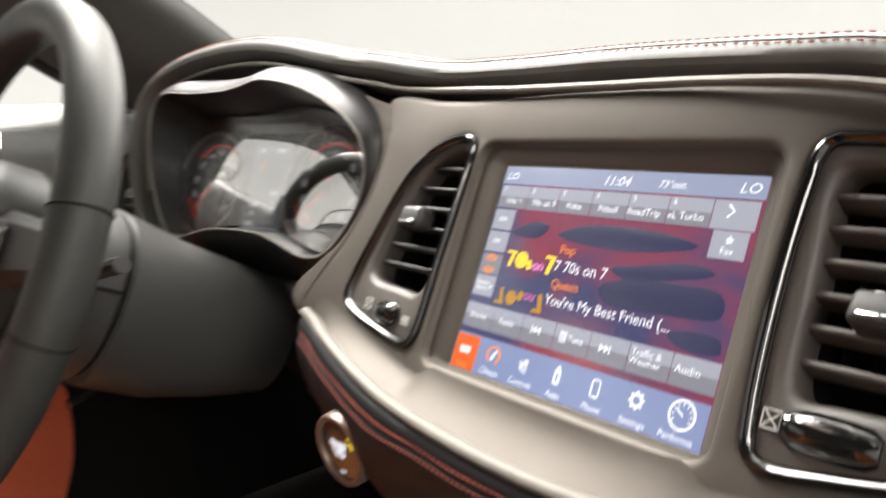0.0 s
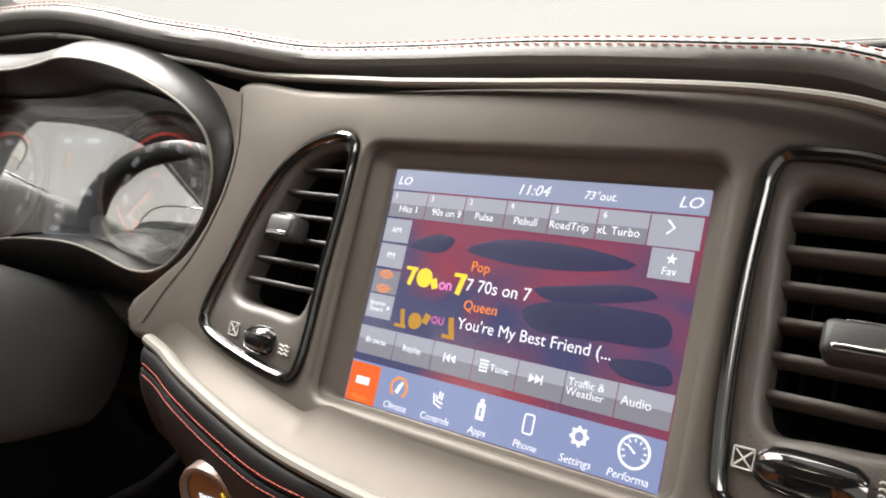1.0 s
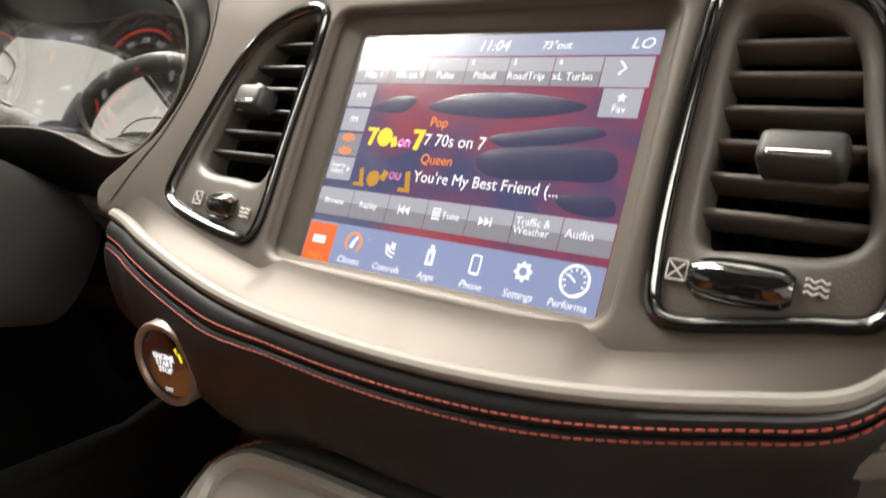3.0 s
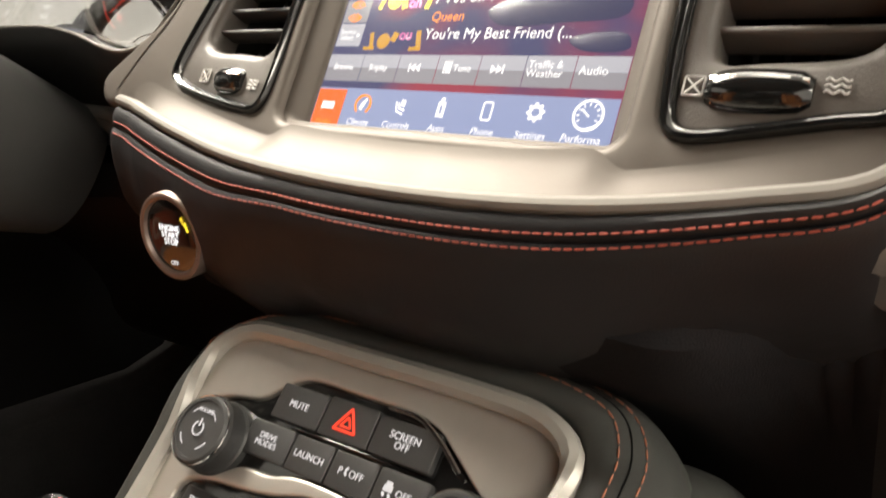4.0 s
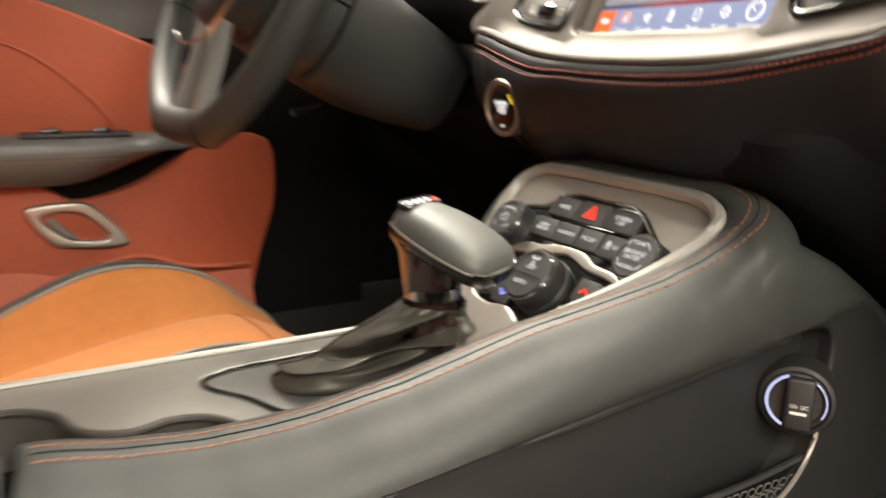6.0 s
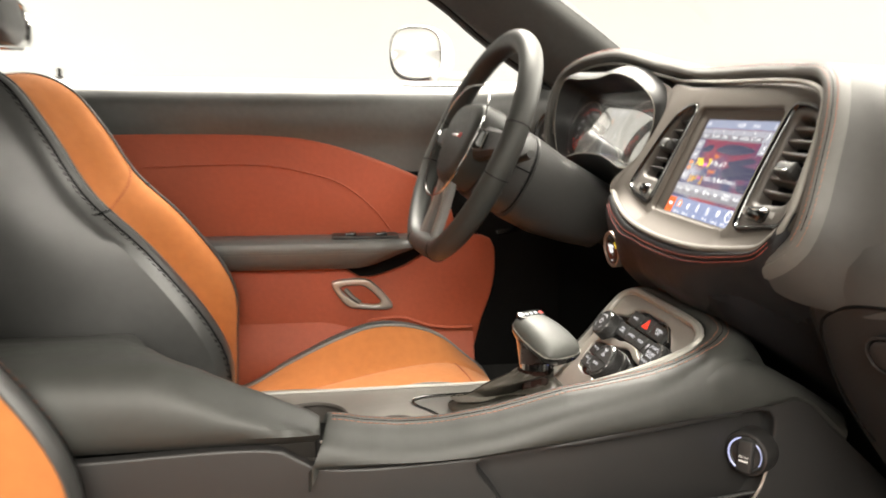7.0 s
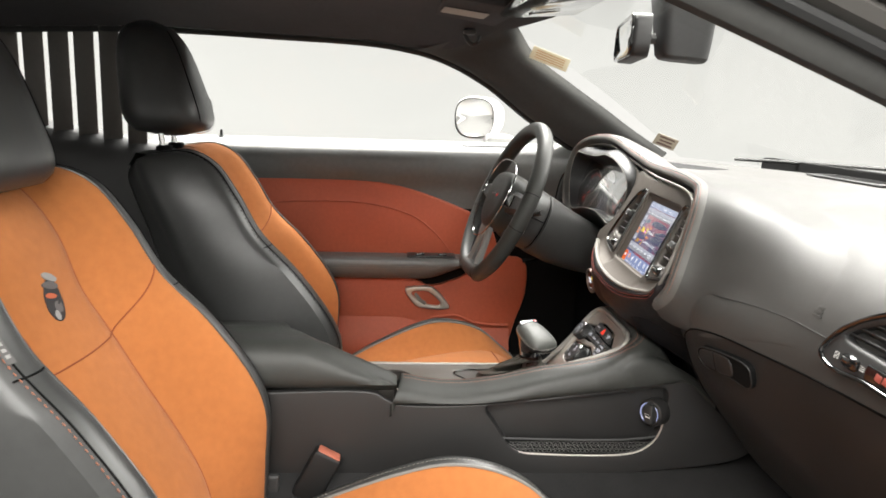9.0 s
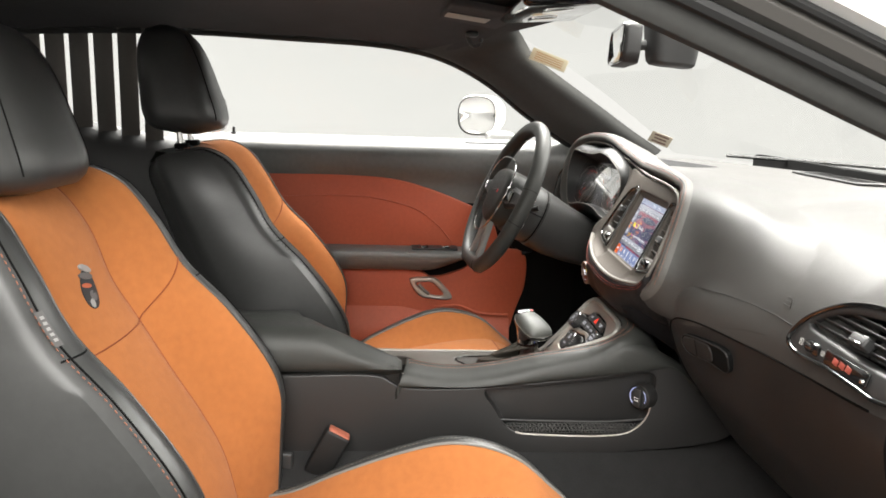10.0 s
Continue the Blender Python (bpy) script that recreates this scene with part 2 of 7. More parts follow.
def plate(poly, depth, bev=0.001, m=None, steps=3):
    """A solid with the outline poly in its own xy, from z = -depth to 0, with a rounded front edge."""
    p = ccw(poly)
    rings = [lay(p, -depth)]
    for k in range(steps + 1):
        a = math.pi / 2 * k / steps
        rings.append(lay(offset(p, bev * (1 - math.cos(a))), -bev + bev * math.sin(a)))
    bm = loft(rings, True, True, True)
    if m is not None:
        bm.transform(m)
    return bm


def holed(poly, holes, lip=0.003, depth=0.006, m=None, outer=0.004, steps=4):
    """A sheet in its own xy at z = 0 with openings; rounded lips lead down to z = -depth."""
    bm = bmesh.new()
    p = ccw(poly)
    loops = [offset(p, outer)] + [offset(ccw(h), -lip) for h in holes]
    edges = []
    for q in loops:
        vs = [bm.verts.new((x, y, 0)) for x, y in q]
        edges += [bm.edges.new((vs[i], vs[(i + 1) % len(vs)])) for i in range(len(vs))]
    bmesh.ops.triangle_fill(bm, use_beauty=True, use_dissolve=False, edges=edges)
    extra = []
    for h in holes:
        h = ccw(h)
        rings = [lay(offset(h, -lip * (1 - math.sin(math.pi / 2 * k / steps))), -lip * (1 - math.cos(math.pi / 2 * k / steps))) for k in range(steps + 1)]
        rings.append(lay(h, -depth))
        extra.append(loft(rings))
    rings = [lay(offset(p, outer * (1 - math.sin(math.pi / 2 * k / steps))), -outer * (1 - math.cos(math.pi / 2 * k / steps))) for k in range(steps + 1)]
    rings.append(lay(p, -depth))
    extra.append(loft(rings))
    bm = join(bm, *extra)
    bmesh.ops.remove_doubles(bm, verts=bm.verts, dist=2e-5)
    if m is not None:
        bm.transform(m)
    return bm


def rrect(w, h, r, n=6, cx=0.0, cy=0.0):
    out = []
    for sx, sy, a0 in ((1, 1, 0), (-1, 1, 90), (-1, -1, 180), (1, -1, 270)):
        for k in range(n + 1):
            a = radians(a0 + 90 * k / n)
            out.append((cx + sx * (w / 2 - r) + r * math.cos(a), cy + sy * (h / 2 - r) + r * math.sin(a)))
    return np.array(out)


def circle(r, n=32, cx=0.0, cy=0.0):
    return np.array([(cx + r * math.cos(2 * math.pi * k / n), cy + r * math.sin(2 * math.pi * k / n)) for k in range(n)])


def lathe(profile, n=40, m=None):
    """profile: (radius, height) pairs round the z axis."""
    rings = [[(r * math.cos(2 * math.pi * k / n), r * math.sin(2 * math.pi * k / n), z) for k in range(n)] for r, z in profile]
    bm = loft(rings, True, profile[0][0] > 1e-5, profile[-1][0] > 1e-5)
    bmesh.ops.remove_doubles(bm, verts=bm.verts, dist=1e-6)
    if m is not None:
        bm.transform(m)
    return bm


def basis(o, u, v):
    u, v = Vector(u).normalized(), Vector(v)
    n = u.cross(v).normalized()
    v = n.cross(u)
    return Matrix(((u.x, v.x, n.x, o[0]), (u.y, v.y, n.y, o[1]), (u.z, v.z, n.z, o[2]), (0, 0, 0, 1)))


def stitches(pts, length, gap, r=0.0006, closed=False, seg=5):
    """Short thread pieces along a path, as one joined mesh."""
    p = np.array(pts, float)
    s = np.r_[0, np.cumsum(np.linalg.norm(np.diff(p, axis=0), axis=1))]
    at = lambda d: np.array([np.interp(d, s, p[:, k]) for k in range(3)])
    bms, d = [], 0.0
    while d + length < s[-1]:
        a, b = at(d), at(d + length)
        bms.append(tube([a, a * 0.75 + b * 0.25, a * 0.25 + b * 0.75, b], r, seg, radii=[r * 0.5, r, r, r * 0.5]))
        d += length + gap
    return join(*bms)


def lettering(name, body, size, m, material, parent, wide=1.0, lean=0.0, align="CENTER", gap=1.0, deep=0.00015, leading=1.0):
    c = bpy.data.curves.new("tmp_text", "FONT")
    c.body, c.size, c.align_x, c.align_y, c.shear, c.extrude, c.space_character, c.space_line = body, size, align, "CENTER", lean, deep, gap, leading
    c.resolution_u = 3
    o = new("tmp_text", c)
    bpy.context.view_layer.update()
    me = bpy.data.meshes.new_from_object(o.evaluated_get(bpy.context.evaluated_depsgraph_get()))
    bpy.data.objects.remove(o)
    bpy.data.curves.remove(c)
    me.name = name
    me.transform(m @ Matrix.Diagonal((wide, 1, 1, 1)))
    me.materials.clear()
    me.materials.append(material)
    q = new(name, me)
    q.parent = parent
    return q


def lerp(a, b, t):
    return a + (b - a) * t


def smooth(a, b, x):
    t = min(1, max(0, (x - a) / (b - a)))
    return t * t * (3 - 2 * t)


def table(x, rows):
    """Straight-line look-up in rows of (x, values...)."""
    r = np.array(rows, float)
    return np.array([np.interp(x, r[:, 0], r[:, k]) for k in range(1, r.shape[1])])

# ---- studio round the car ----
bm = bmesh.new()
R, H0, H1 = 4.6, -0.75, 3.6
ring = [(R * 1.1 * math.cos(2 * math.pi * k / 64), R * math.sin(2 * math.pi * k / 64)) for k in range(64)]
tagged(part("ground", loft([[(x * 0.02, y * 0.02, H0) for x, y in ring], [(x * 0.9, y * 0.9, H0) for x, y in ring]], True, True, False), STUDIO_FLOOR), "grey painted photo studio floor", "studio floor", kind="structure")
rows = [[(x * 0.86, y * 0.86, H0 + 0.004) for x, y in ring], [(x * 0.95, y * 0.95, H0 + 0.1) for x, y in ring], [(x * 0.99, y * 0.99, H0 + 0.35) for x, y in ring], [(x, y, H0 + 0.8) for x, y in ring], [(x, y, H1) for x, y in ring]]
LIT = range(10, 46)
tagged(part("backdrop", loft([[r[k] for k in (*LIT, 46)] for r in rows], False), STUDIO_GLOW), "curved white studio wall around the car, made to glow by itself", "studio wall", kind="structure")
# Unseen wall without glow, its grey set for the light it bounces.
tagged(part("wall_studio", loft([[r[k % 64] for k in range(46, 75)] for r in rows], False), STUDIO_DIM), "curved studio wall behind the camera, unseen, grey set for its bounce", "studio wall", kind="structure")
bm = loft([[(x, y, H1) for x, y in ring], [(x * 0.02, y * 0.02, H1 + 0.2) for x, y in ring]], True, False, True)
tagged(part("ceiling", bm, STUDIO_DIM), "plain white photo studio ceiling", "ceiling", kind="structure")

# ---- car floor ----
floor_rows = []
for y in np.linspace(-1.75, 0.75, 40):
    row = []
    for x in np.linspace(-0.76, 0.76, 61):
        a = abs(x)
        z = lerp(0.07, -0.03, smooth(0.13, 0.27, a)) + lerp(0, -0.1, smooth(0.24, 0.38, a))
        z += 0.42 * smooth(0.36, 0.72, y) ** 1.3
        z += 0.14 * smooth(0.66, 0.72, a)
        z += 0.35 * smooth(-1.2, -1.5, y)
        row.append((x, y, z))
    floor_rows.append(row)
tagged(part("floor", loft(floor_rows, False), CARPET), "black carpeted car floor with a raised centre tunnel", "floor", kind="structure")

# ---- dashboard ----
dashboard = thing("dashboard", "dark dashboard with a stitched leather brow and satin bronze centre panel", "dashboard", at=(0, 0.3, 0.1))
KNEE = [(0.45, 0.560), (0.30, 0.563), (0.215, 0.566), (0.185, 0.545), (0.18, 0.48), (0.15, 0.42), (0.09, 0.380), (0.052, 0.364), (0.0345, 0.351), (0.033, 0.335), (0.050, 0.312), (0.095, 0.285), (0.15, 0.25), (0.20, 0.215), (0.25, 0.15), (0.27, 0.09), (0.42, 0.0)]
FLANK = [(0.45, 0.556), (0.36, 0.552), (0.275, 0.541), (0.225, 0.520), (0.188, 0.488), (0.155, 0.460), (0.125, 0.440), (0.10, 0.425), (0.090, 0.415), (0.084, 0.405), (0.081, 0.393), (0.080, 0.376), (0.087, 0.345), (0.115, 0.27), (0.185, 0.175), (0.25, 0.10), (0.42, 0.0)]
PASS = [(0.45, 0.556), (0.36, 0.552), (0.27, 0.541), (0.217, 0.520), (0.180, 0.488), (0.157, 0.453), (0.146, 0.425), (0.140, 0.40), (0.138, 0.385), (0.139, 0.365), (0.144, 0.335), (0.154, 0.298), (0.170, 0.255), (0.188, 0.21), (0.222, 0.155), (0.265, 0.09), (0.42, 0.0)]


def base_y(x):
    return 0.69 - 0.43 * abs(x) ** 1.6


def dash_profile(x, n=60):
    k, q = smooth(0.13, 0.232, x), smooth(0.235, 0.52, x)
    pts = [(base_y(x) + 0.03, 0.552)] + [(lerp(lerp(a[0], c[0], k), b[0], q), lerp(lerp(a[1], c[1], k), b[1], q)) for a, b, c in zip(KNEE, PASS, FLANK)]
    e = max(0, abs(x) - 0.6)
    g = 0.085 * smooth(-0.13, -0.19, x)
    return [(y + g * smooth(0.44, 0.385, z) + e * 0.3 * smooth(0.35, 0.5, z), z - e * 0.12 * smooth(0.3, 0.5, z)) for y, z in cr(pts, n)]


xs_ = np.linspace(-0.735, 0.735, 150)
rows = [[(x, y, z) for y, z in dash_profile(x)] for x in xs_]
LID_TOP = [(0.215, 0.30), (0.223, 0.333), (0.262, 0.357), (0.302, 0.3655), (0.339, 0.3685), (0.414, 0.3665), (0.493, 0.368), (0.579, 0.374), (0.66, 0.378), (0.74, 0.382)]


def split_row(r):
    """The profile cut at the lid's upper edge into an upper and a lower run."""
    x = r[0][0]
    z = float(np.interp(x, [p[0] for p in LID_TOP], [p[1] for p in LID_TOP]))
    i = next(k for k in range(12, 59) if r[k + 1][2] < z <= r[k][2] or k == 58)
    # Left of the lid the cut only sets where the shaded colour begins.
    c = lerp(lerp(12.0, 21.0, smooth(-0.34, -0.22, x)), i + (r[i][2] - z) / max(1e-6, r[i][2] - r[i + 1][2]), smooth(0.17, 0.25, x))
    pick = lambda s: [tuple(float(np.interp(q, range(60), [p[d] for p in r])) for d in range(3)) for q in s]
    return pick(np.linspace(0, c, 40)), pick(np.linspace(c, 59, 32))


halves = [split_row(r) for r in rows]
END = next(k for k, x in enumerate(xs_) if x > 0.198)
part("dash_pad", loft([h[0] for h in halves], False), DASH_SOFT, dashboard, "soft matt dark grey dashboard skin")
part("knee_panel", loft([h[1] for h in halves[:END + 1]], False), KNEE_SKIN_SHADED, dashboard, "grained knee panel, shade under the dash in its colour")
part("lower_panel", loft([h[1] for h in halves[END:]], False), DASH_SHADED, dashboard, "grained lower dash panel, shade in its colour")

# the brow, the centre panel and the instruments are set into the dash together
SEAT_IN = pose(0.00007, -0.00165, 0.01218, 0, 0, 0.5) @ pose(0, 0, 0, 0, 0.7, 0) @ Matrix.Diagonal((0.9752, 0.9752, 0.9752, 1))
CL_RAW = basis((-0.388, 0.113, 0.488), (0.985, 0.172, 0), (-0.05, 0.35, 0.93))
RIM = [(0.228, 0.050, 0.414), (0.233, 0.055, 0.437), (0.223, 0.070, 0.48), (0.210, 0.085, 0.52), (0.187, 0.101, 0.551), (0.15, 0.117, 0.567), (0.10, 0.127, 0.572), (0.05, 0.133, 0.575), (0, 0.136, 0.577), (-0.08, 0.139, 0.578), (-0.15, 0.138, 0.581)]
RIM += [tuple(CL_RAW @ Vector((x / 1000, y / 1000, h / 1000))) for x, y, h in ((169, 95, 44), (99, 109, 38), (43, 122, 36), (-9, 130, 35), (-72, 130, 35), (-120, 124, 35), (-160, 113, 34), (-188, 97, 32), (-201, 75, 30), (-203, 45, 27), (-195, 5, 22), (-174, -35, 16), (-132, -64, 10))]
RIM += [(-0.45, 0.115, 0.400), (-0.36, 0.125, 0.394), (-0.29, 0.105, 0.390), (-0.255, 0.075, 0.386), (-0.20, 0.049, 0.377), (-0.151, 0.043, 0.370), (-0.08, 0.038, 0.363), (-0.007, 0.035, 0.3605), (0.06, 0.034, 0.363), (0.11, 0.035, 0.368), (0.15, 0.037, 0.376), (0.192, 0.040, 0.386), (0.215, 0.044, 0.398)]
NR = 160
rim = np.array([SEAT_IN @ Vector(p) for p in cr(RIM, NR, True)])


def rim_loop(out, back):
    """The brow's edge moved outwards in its own slope and backwards into the dash."""
    t = np.roll(rim, -1, 0) - np.roll(rim, 1, 0)
    t /= np.linalg.norm(t, axis=1)[:, None]
    n = np.array((0.0, -0.9, 0.42))
    side = np.cross(t, n)
    side /= np.linalg.norm(side, axis=1)[:, None]
    return rim + out * side - np.outer(np.ones(NR), n) * (back if np.isscalar(back) else 1) * (1 if np.isscalar(back) else np.array(back)[:, None])


sgn = 1.0 if (rim_loop(0.01, 0)[8] - rim[8])[2] > 0 else -1.0
deep = np.array([lerp(lerp(0.027, 0.11, smooth(0.52, 0.57, p[2]) * smooth(0.12, 0.02, p[0])), 0.3, smooth(-0.12, -0.3, p[0]) * smooth(0.55, 0.6, p[2])) for p in rim])
loops = [rim_loop(sgn * 0.0165, np.clip(deep, 0.045, 0.10)), rim_loop(sgn * 0.0168, 0.034), rim_loop(sgn * 0.0155, 0.022), rim_loop(sgn * 0.0130, 0.0125), rim_loop(sgn * 0.0095, 0.0060), rim_loop(sgn * 0.0070, 0.0034), rim_loop(sgn * 0.0062, 0.0040), rim_loop(sgn * 0.0054, 0.0022), rim_loop(sgn * 0.0020, 0.0004), rim_loop(-sgn * 0.0020, 0.0006), rim_loop(-sgn * 0.0048, 0.0028), rim_loop(-sgn * 0.0062, 0.0080), rim_loop(-sgn * 0.0090, 0.018), rim_loop(-sgn * 0.014, 0.034)]
part("brow", loft(loops), BROW, dashboard, "black leather brow, paler for its sheen, with double red stitching")
up = [k for k in range(NR) if rim[k][2] > 0.5 and -0.55 < rim[k][0]]
for nm, out, back in (("stitching", 0.0034, 0.0012), ("stitching", 0.0092, 0.0060)):
    L = rim_loop(sgn * (out + 0.0005), back - 0.0006)
    part(nm, stitches(cr(L[up], 400), 0.0036, 0.0018, 0.00042), THREAD_RED, dashboard, "red thread")
right = [k for k in range(NR) if rim[k][0] > 0.14 and 0.41 < rim[k][2] < 0.56]
right = sorted(right, key=lambda k: rim[k][2])
part("brow_seam", tube(rim_loop(sgn * 0.0062, 0.0034)[[k for k in range(NR) if rim[k][2] > 0.42]][:95], 0.0006, 5), MATT, dashboard)
# Same red thread, toned tan for the light that falls on this side.
for out, back in ((0.0034, 0.0012), (0.0092, 0.0060)):
    part("stitching", stitches(cr(rim_loop(sgn * (out + 0.0005), back - 0.0006)[right], 200), 0.0036, 0.0018, 0.00042), THREAD_TAN, dashboard, "thread in a tan tone")

# skin that flows from the brow's right side into the dash
def dash_top(x, y):
    pr = [p for p in dash_profile(x, 160) if p[1] > 0.375]
    pr = sorted(pr[: int(np.argmin([p[0] for p in pr])) + 1])
    return float(np.interp(y, [p[0] for p in pr], [p[1] for p in pr]))


def dash_front(x, z):
    pr = [p for p in dash_profile(x, 160) if p[1] < 0.53]
    return float(np.interp(-z, [-p[1] for p in pr], [p[0] for p in pr]))


start = rim_loop(sgn * 0.0140, 0.0160)
inner_ = rim_loop(sgn * 0.0095, 0.0060)
order = [k for k in range(NR) if rim[k][0] > -0.02 and rim[k][2] > 0.384]
order = sorted(order, key=lambda k: (rim[k][0] - rim[k][2] * 3 if rim[k][2] < 0.56 else rim[k][0] - 3))
wing = []
for n_, k in enumerate(order):
    r_ = start[k]
    q = smooth(0.565, 0.50, rim[k][2])
    back_y = rim[k][1] + 0.20
    xt = lerp(rim[k][0] + 0.05 * smooth(0.0, 0.15, rim[k][0]), 0.52, q)
    zt_ = lerp(0.552, max(rim[k][2] - 0.01, 0.40), q)
    yt = lerp(back_y, dash_front(xt, zt_), q)
    T = np.array((xt, yt + 0.001 * q, dash_top(xt, yt) - 0.002))
    d0 = r_ - inner_[k]
    L = np.linalg.norm(T - r_)
    d0 = d0 / np.linalg.norm(d0) * L * 0.65
    d1 = lerp(np.array((0.0, 1.0, -0.05)), np.array((1.0, 0.12, 0.0)), q)
    d1 = d1 / np.linalg.norm(d1) * L * 1.05
    wing.append([(2 * t**3 - 3 * t**2 + 1) * r_ + (t**3 - 2 * t**2 + t) * d0 + (-2 * t**3 + 3 * t**2) * T + (t**3 - t**2) * d1 for t in np.linspace(0, 1, 26)])
# let the wing lie down on the dash skin towards its far edge
NX, NZ = 180, 170
grid = np.array([dash_profile(x, NZ) for x in np.linspace(-0.1, 0.735, NX)])
grid = np.concatenate([np.repeat(np.linspace(-0.1, 0.735, NX)[:, None, None], NZ, 1), grid], 2)
nrm = np.cross(np.gradient(grid, axis=0), np.gradient(grid, axis=1))
nrm /= np.linalg.norm(nrm, axis=2)[:, :, None] + 1e-12
nrm = nrm.reshape(-1, 3)
grid = grid.reshape(-1, 3)
if nrm[np.argmin(np.abs(grid - (0.3, 0.25, 0.54)).sum(1))][2] < 0:
    nrm = -nrm


def lie_down(p, t):
    near_ = np.argsort(((grid - p) ** 2).sum(1))[:4]
    n = nrm[near_].mean(0)
    n /= np.linalg.norm(n)
    h = float(np.dot(p - grid[near_].mean(0), n))
    goal = 0.5 * (h + math.sqrt(h * h + 0.004 ** 2)) if t > 0.05 else h
    goal = lerp(goal, -0.0012, smooth(0.55, 1.0, t))
    return p + (goal - h) * smooth(0.1, 0.45, t) * n


wing = [[lie_down(p, t) for p, t in zip(w, np.linspace(0, 1, 26))] for w in wing]
part("dash_wing", loft(wing, False), DASH_SOFT, dashboard, "soft dash skin beside the centre panel", 60)


def on(M4, poly, h=0.0):
    return [M4 @ Vector((float(p[0]), float(p[1]), h)) for p in poly]


# the centre panel's own plane: u across, v up the slope, third axis towards the cabin
POD = SEAT_IN @ basis((0.016, 0.0940, 0.4595), (0.9990, -0.0436, 0), (0, 0.4226, 0.9063))


PAN = POD @ pose(0, 0, 0.010)


def mm(*pts):
    return np.array(pts, float) / 1000


PANEL = mm((-228, 110), (-160, 107), (-123, 106), (-24, 107), (68, 105), (138, 98), (168, 90), (190, 70), (203, 25), (207, -30), (200, -55), (186, -66), (165, -74), (130, -81), (88, -87), (35, -90), (-33, -93), (-127, -90), (-215, -73), (-245, -66), (-276, -64), (-286, -48), (-262, -24), (-237, -2), (-221, 34), (-219, 68))
VENT_L = cr(mm((-111, 70), (-113, 76), (-121, 78.5), (-140, 74.5), (-158, 64), (-173, 45), (-190, 5), (-203, -35), (-203, -43), (-196, -48.5), (-169, -56), (-130, -62), (-121, -62), (-116, -57), (-113, 0)), 100, True)
VENT_R = cr(mm((107, 11), (108.5, 55), (110, 70), (115, 77), (124, 78), (148, 75.5), (164, 68), (173, 56), (181, 20), (188, -20), (190, -40), (185, -48.5), (168, -52), (144, -57), (120, -60.5), (112.5, -57), (109, -40)), 100, True)
REC = rrect(0.197, 0.140, 0.009, 6, -0.0035, 0.0035)
panel = part("centre_panel", holed(cr(PANEL, 160, True), [VENT_L, VENT_R, REC], 0.005, 0.016, PAN, 0.006), BRONZE, dashboard, "satin bronze centre panel")
SCR = rrect(0.1735, 0.1275, 0.002, 6, 0.0, -0.0005)
part("screen_frame", loft([on(POD, offset(ccw(REC), -0.003), 0.006), on(POD, offset(ccw(REC), 0.002), 0.0045), on(POD, offset(ccw(SCR), -0.0025), 0.0012), on(POD, offset(ccw(SCR), -0.0008), 0.0002), on(POD, offset(ccw(SCR), 0.0004), -0.002)]), BRONZE, dashboard, "sloping bronze screen surround")
# the lower edge of the panel bows out towards the cabin: u, v, height above the screen plane
LOWER_EDGE = [(-247, -63.5, 13), (-222, -68, 17), (-200, -73.5, 22), (-150, -85.5, 27), (-100, -95, 29.5), (-50, -99.5, 30), (0, -101, 30), (50, -99.5, 28), (100, -94, 23.5), (150, -83.5, 19), (185, -72.5, 16), (203, -53, 17)]
low_edge = cr(LOWER_EDGE, 120)


def on_pod(u, v, h):
    return POD @ Vector((u / 1000, v / 1000, h / 1000))


def fade_low(u):
    return smooth(-252, -225, u) * smooth(206, 180, u)


part("panel_lip", loft([[on_pod(u, v + lerp(4, lerp(17, 27, smooth(-104, -84, u) * smooth(102, 84, u)), fade_low(u)) * q + 1.5, 10.5 + (h - 14.5) * (1 - q) ** 1.5) for u, v, h in low_edge] for q in np.linspace(0, 1, 9)], False), BRONZE, dashboard, "satin bronze lower lip of the panel")
tp = [on_pod(*p) for p in low_edge] + [on_pod(u, v, h) for u, v, h in cr(((203, -53, 17), (206, -28, 19), (198, 20, 21), (186, 56, 22), (170, 80, 21), (147, 92, 19), (110, 100, 16), (50, 105, 13.5), (-24, 107, 12.5), (-90, 108.5, 12.5)), 60)[1:]]
# over the instruments the trim follows the inside of the brow
over = rim_loop(-sgn * 0.0125, 0.0150)
over = [Vector(p) for p in over if p[0] < -0.16 and p[2] > 0.47]
tp += [Vector(p) for p in cr([tp[-1]] + over[2::3], 60)[1:]]
tp = cr([tuple(p) for p in tp], 240)
n_low = int(np.argmin([abs(p[0] - on_pod(203, -53, 17)[0]) + abs(p[2] - on_pod(203, -53, 17)[2]) for p in tp]))
part("trim_strip", tube(tp, 0.0040, 10, flat=0.8, radii=[lerp(0.0046, 0.0030, smooth(n_low - 4, n_low + 16, i)) for i in range(240)]), SATIN, dashboard, "pale satin silver trim strip")
# padded knee bolster under the trim, its left end turned in
BOLSTER = [(0.0, -3.0), (1.5, 1.0), (4.0, 3.2), (7.5, 3.8), (11.0, 3.2), (14.0, 2.0), (15.3, 1.0), (16.0, -0.6), (16.7, 0.7), (18.0, 1.2), (22.0, 0.6), (28.0, -1.8), (36.0, -6.5), (46.0, -14.0), (56.0, -22.5), (63.0, -33.0), (69.0, -50.0), (76.0, -80.0), (82.0, -120.0)]
end_left = [(-263, -62, -62), (-262.5, -62, -34), (-260, -62, -12), (-256, -62.5, 3), (-251, -63, 10)]
knee_path = end_left + [tuple(p) for p in low_edge] + [(207, -30, 18)]


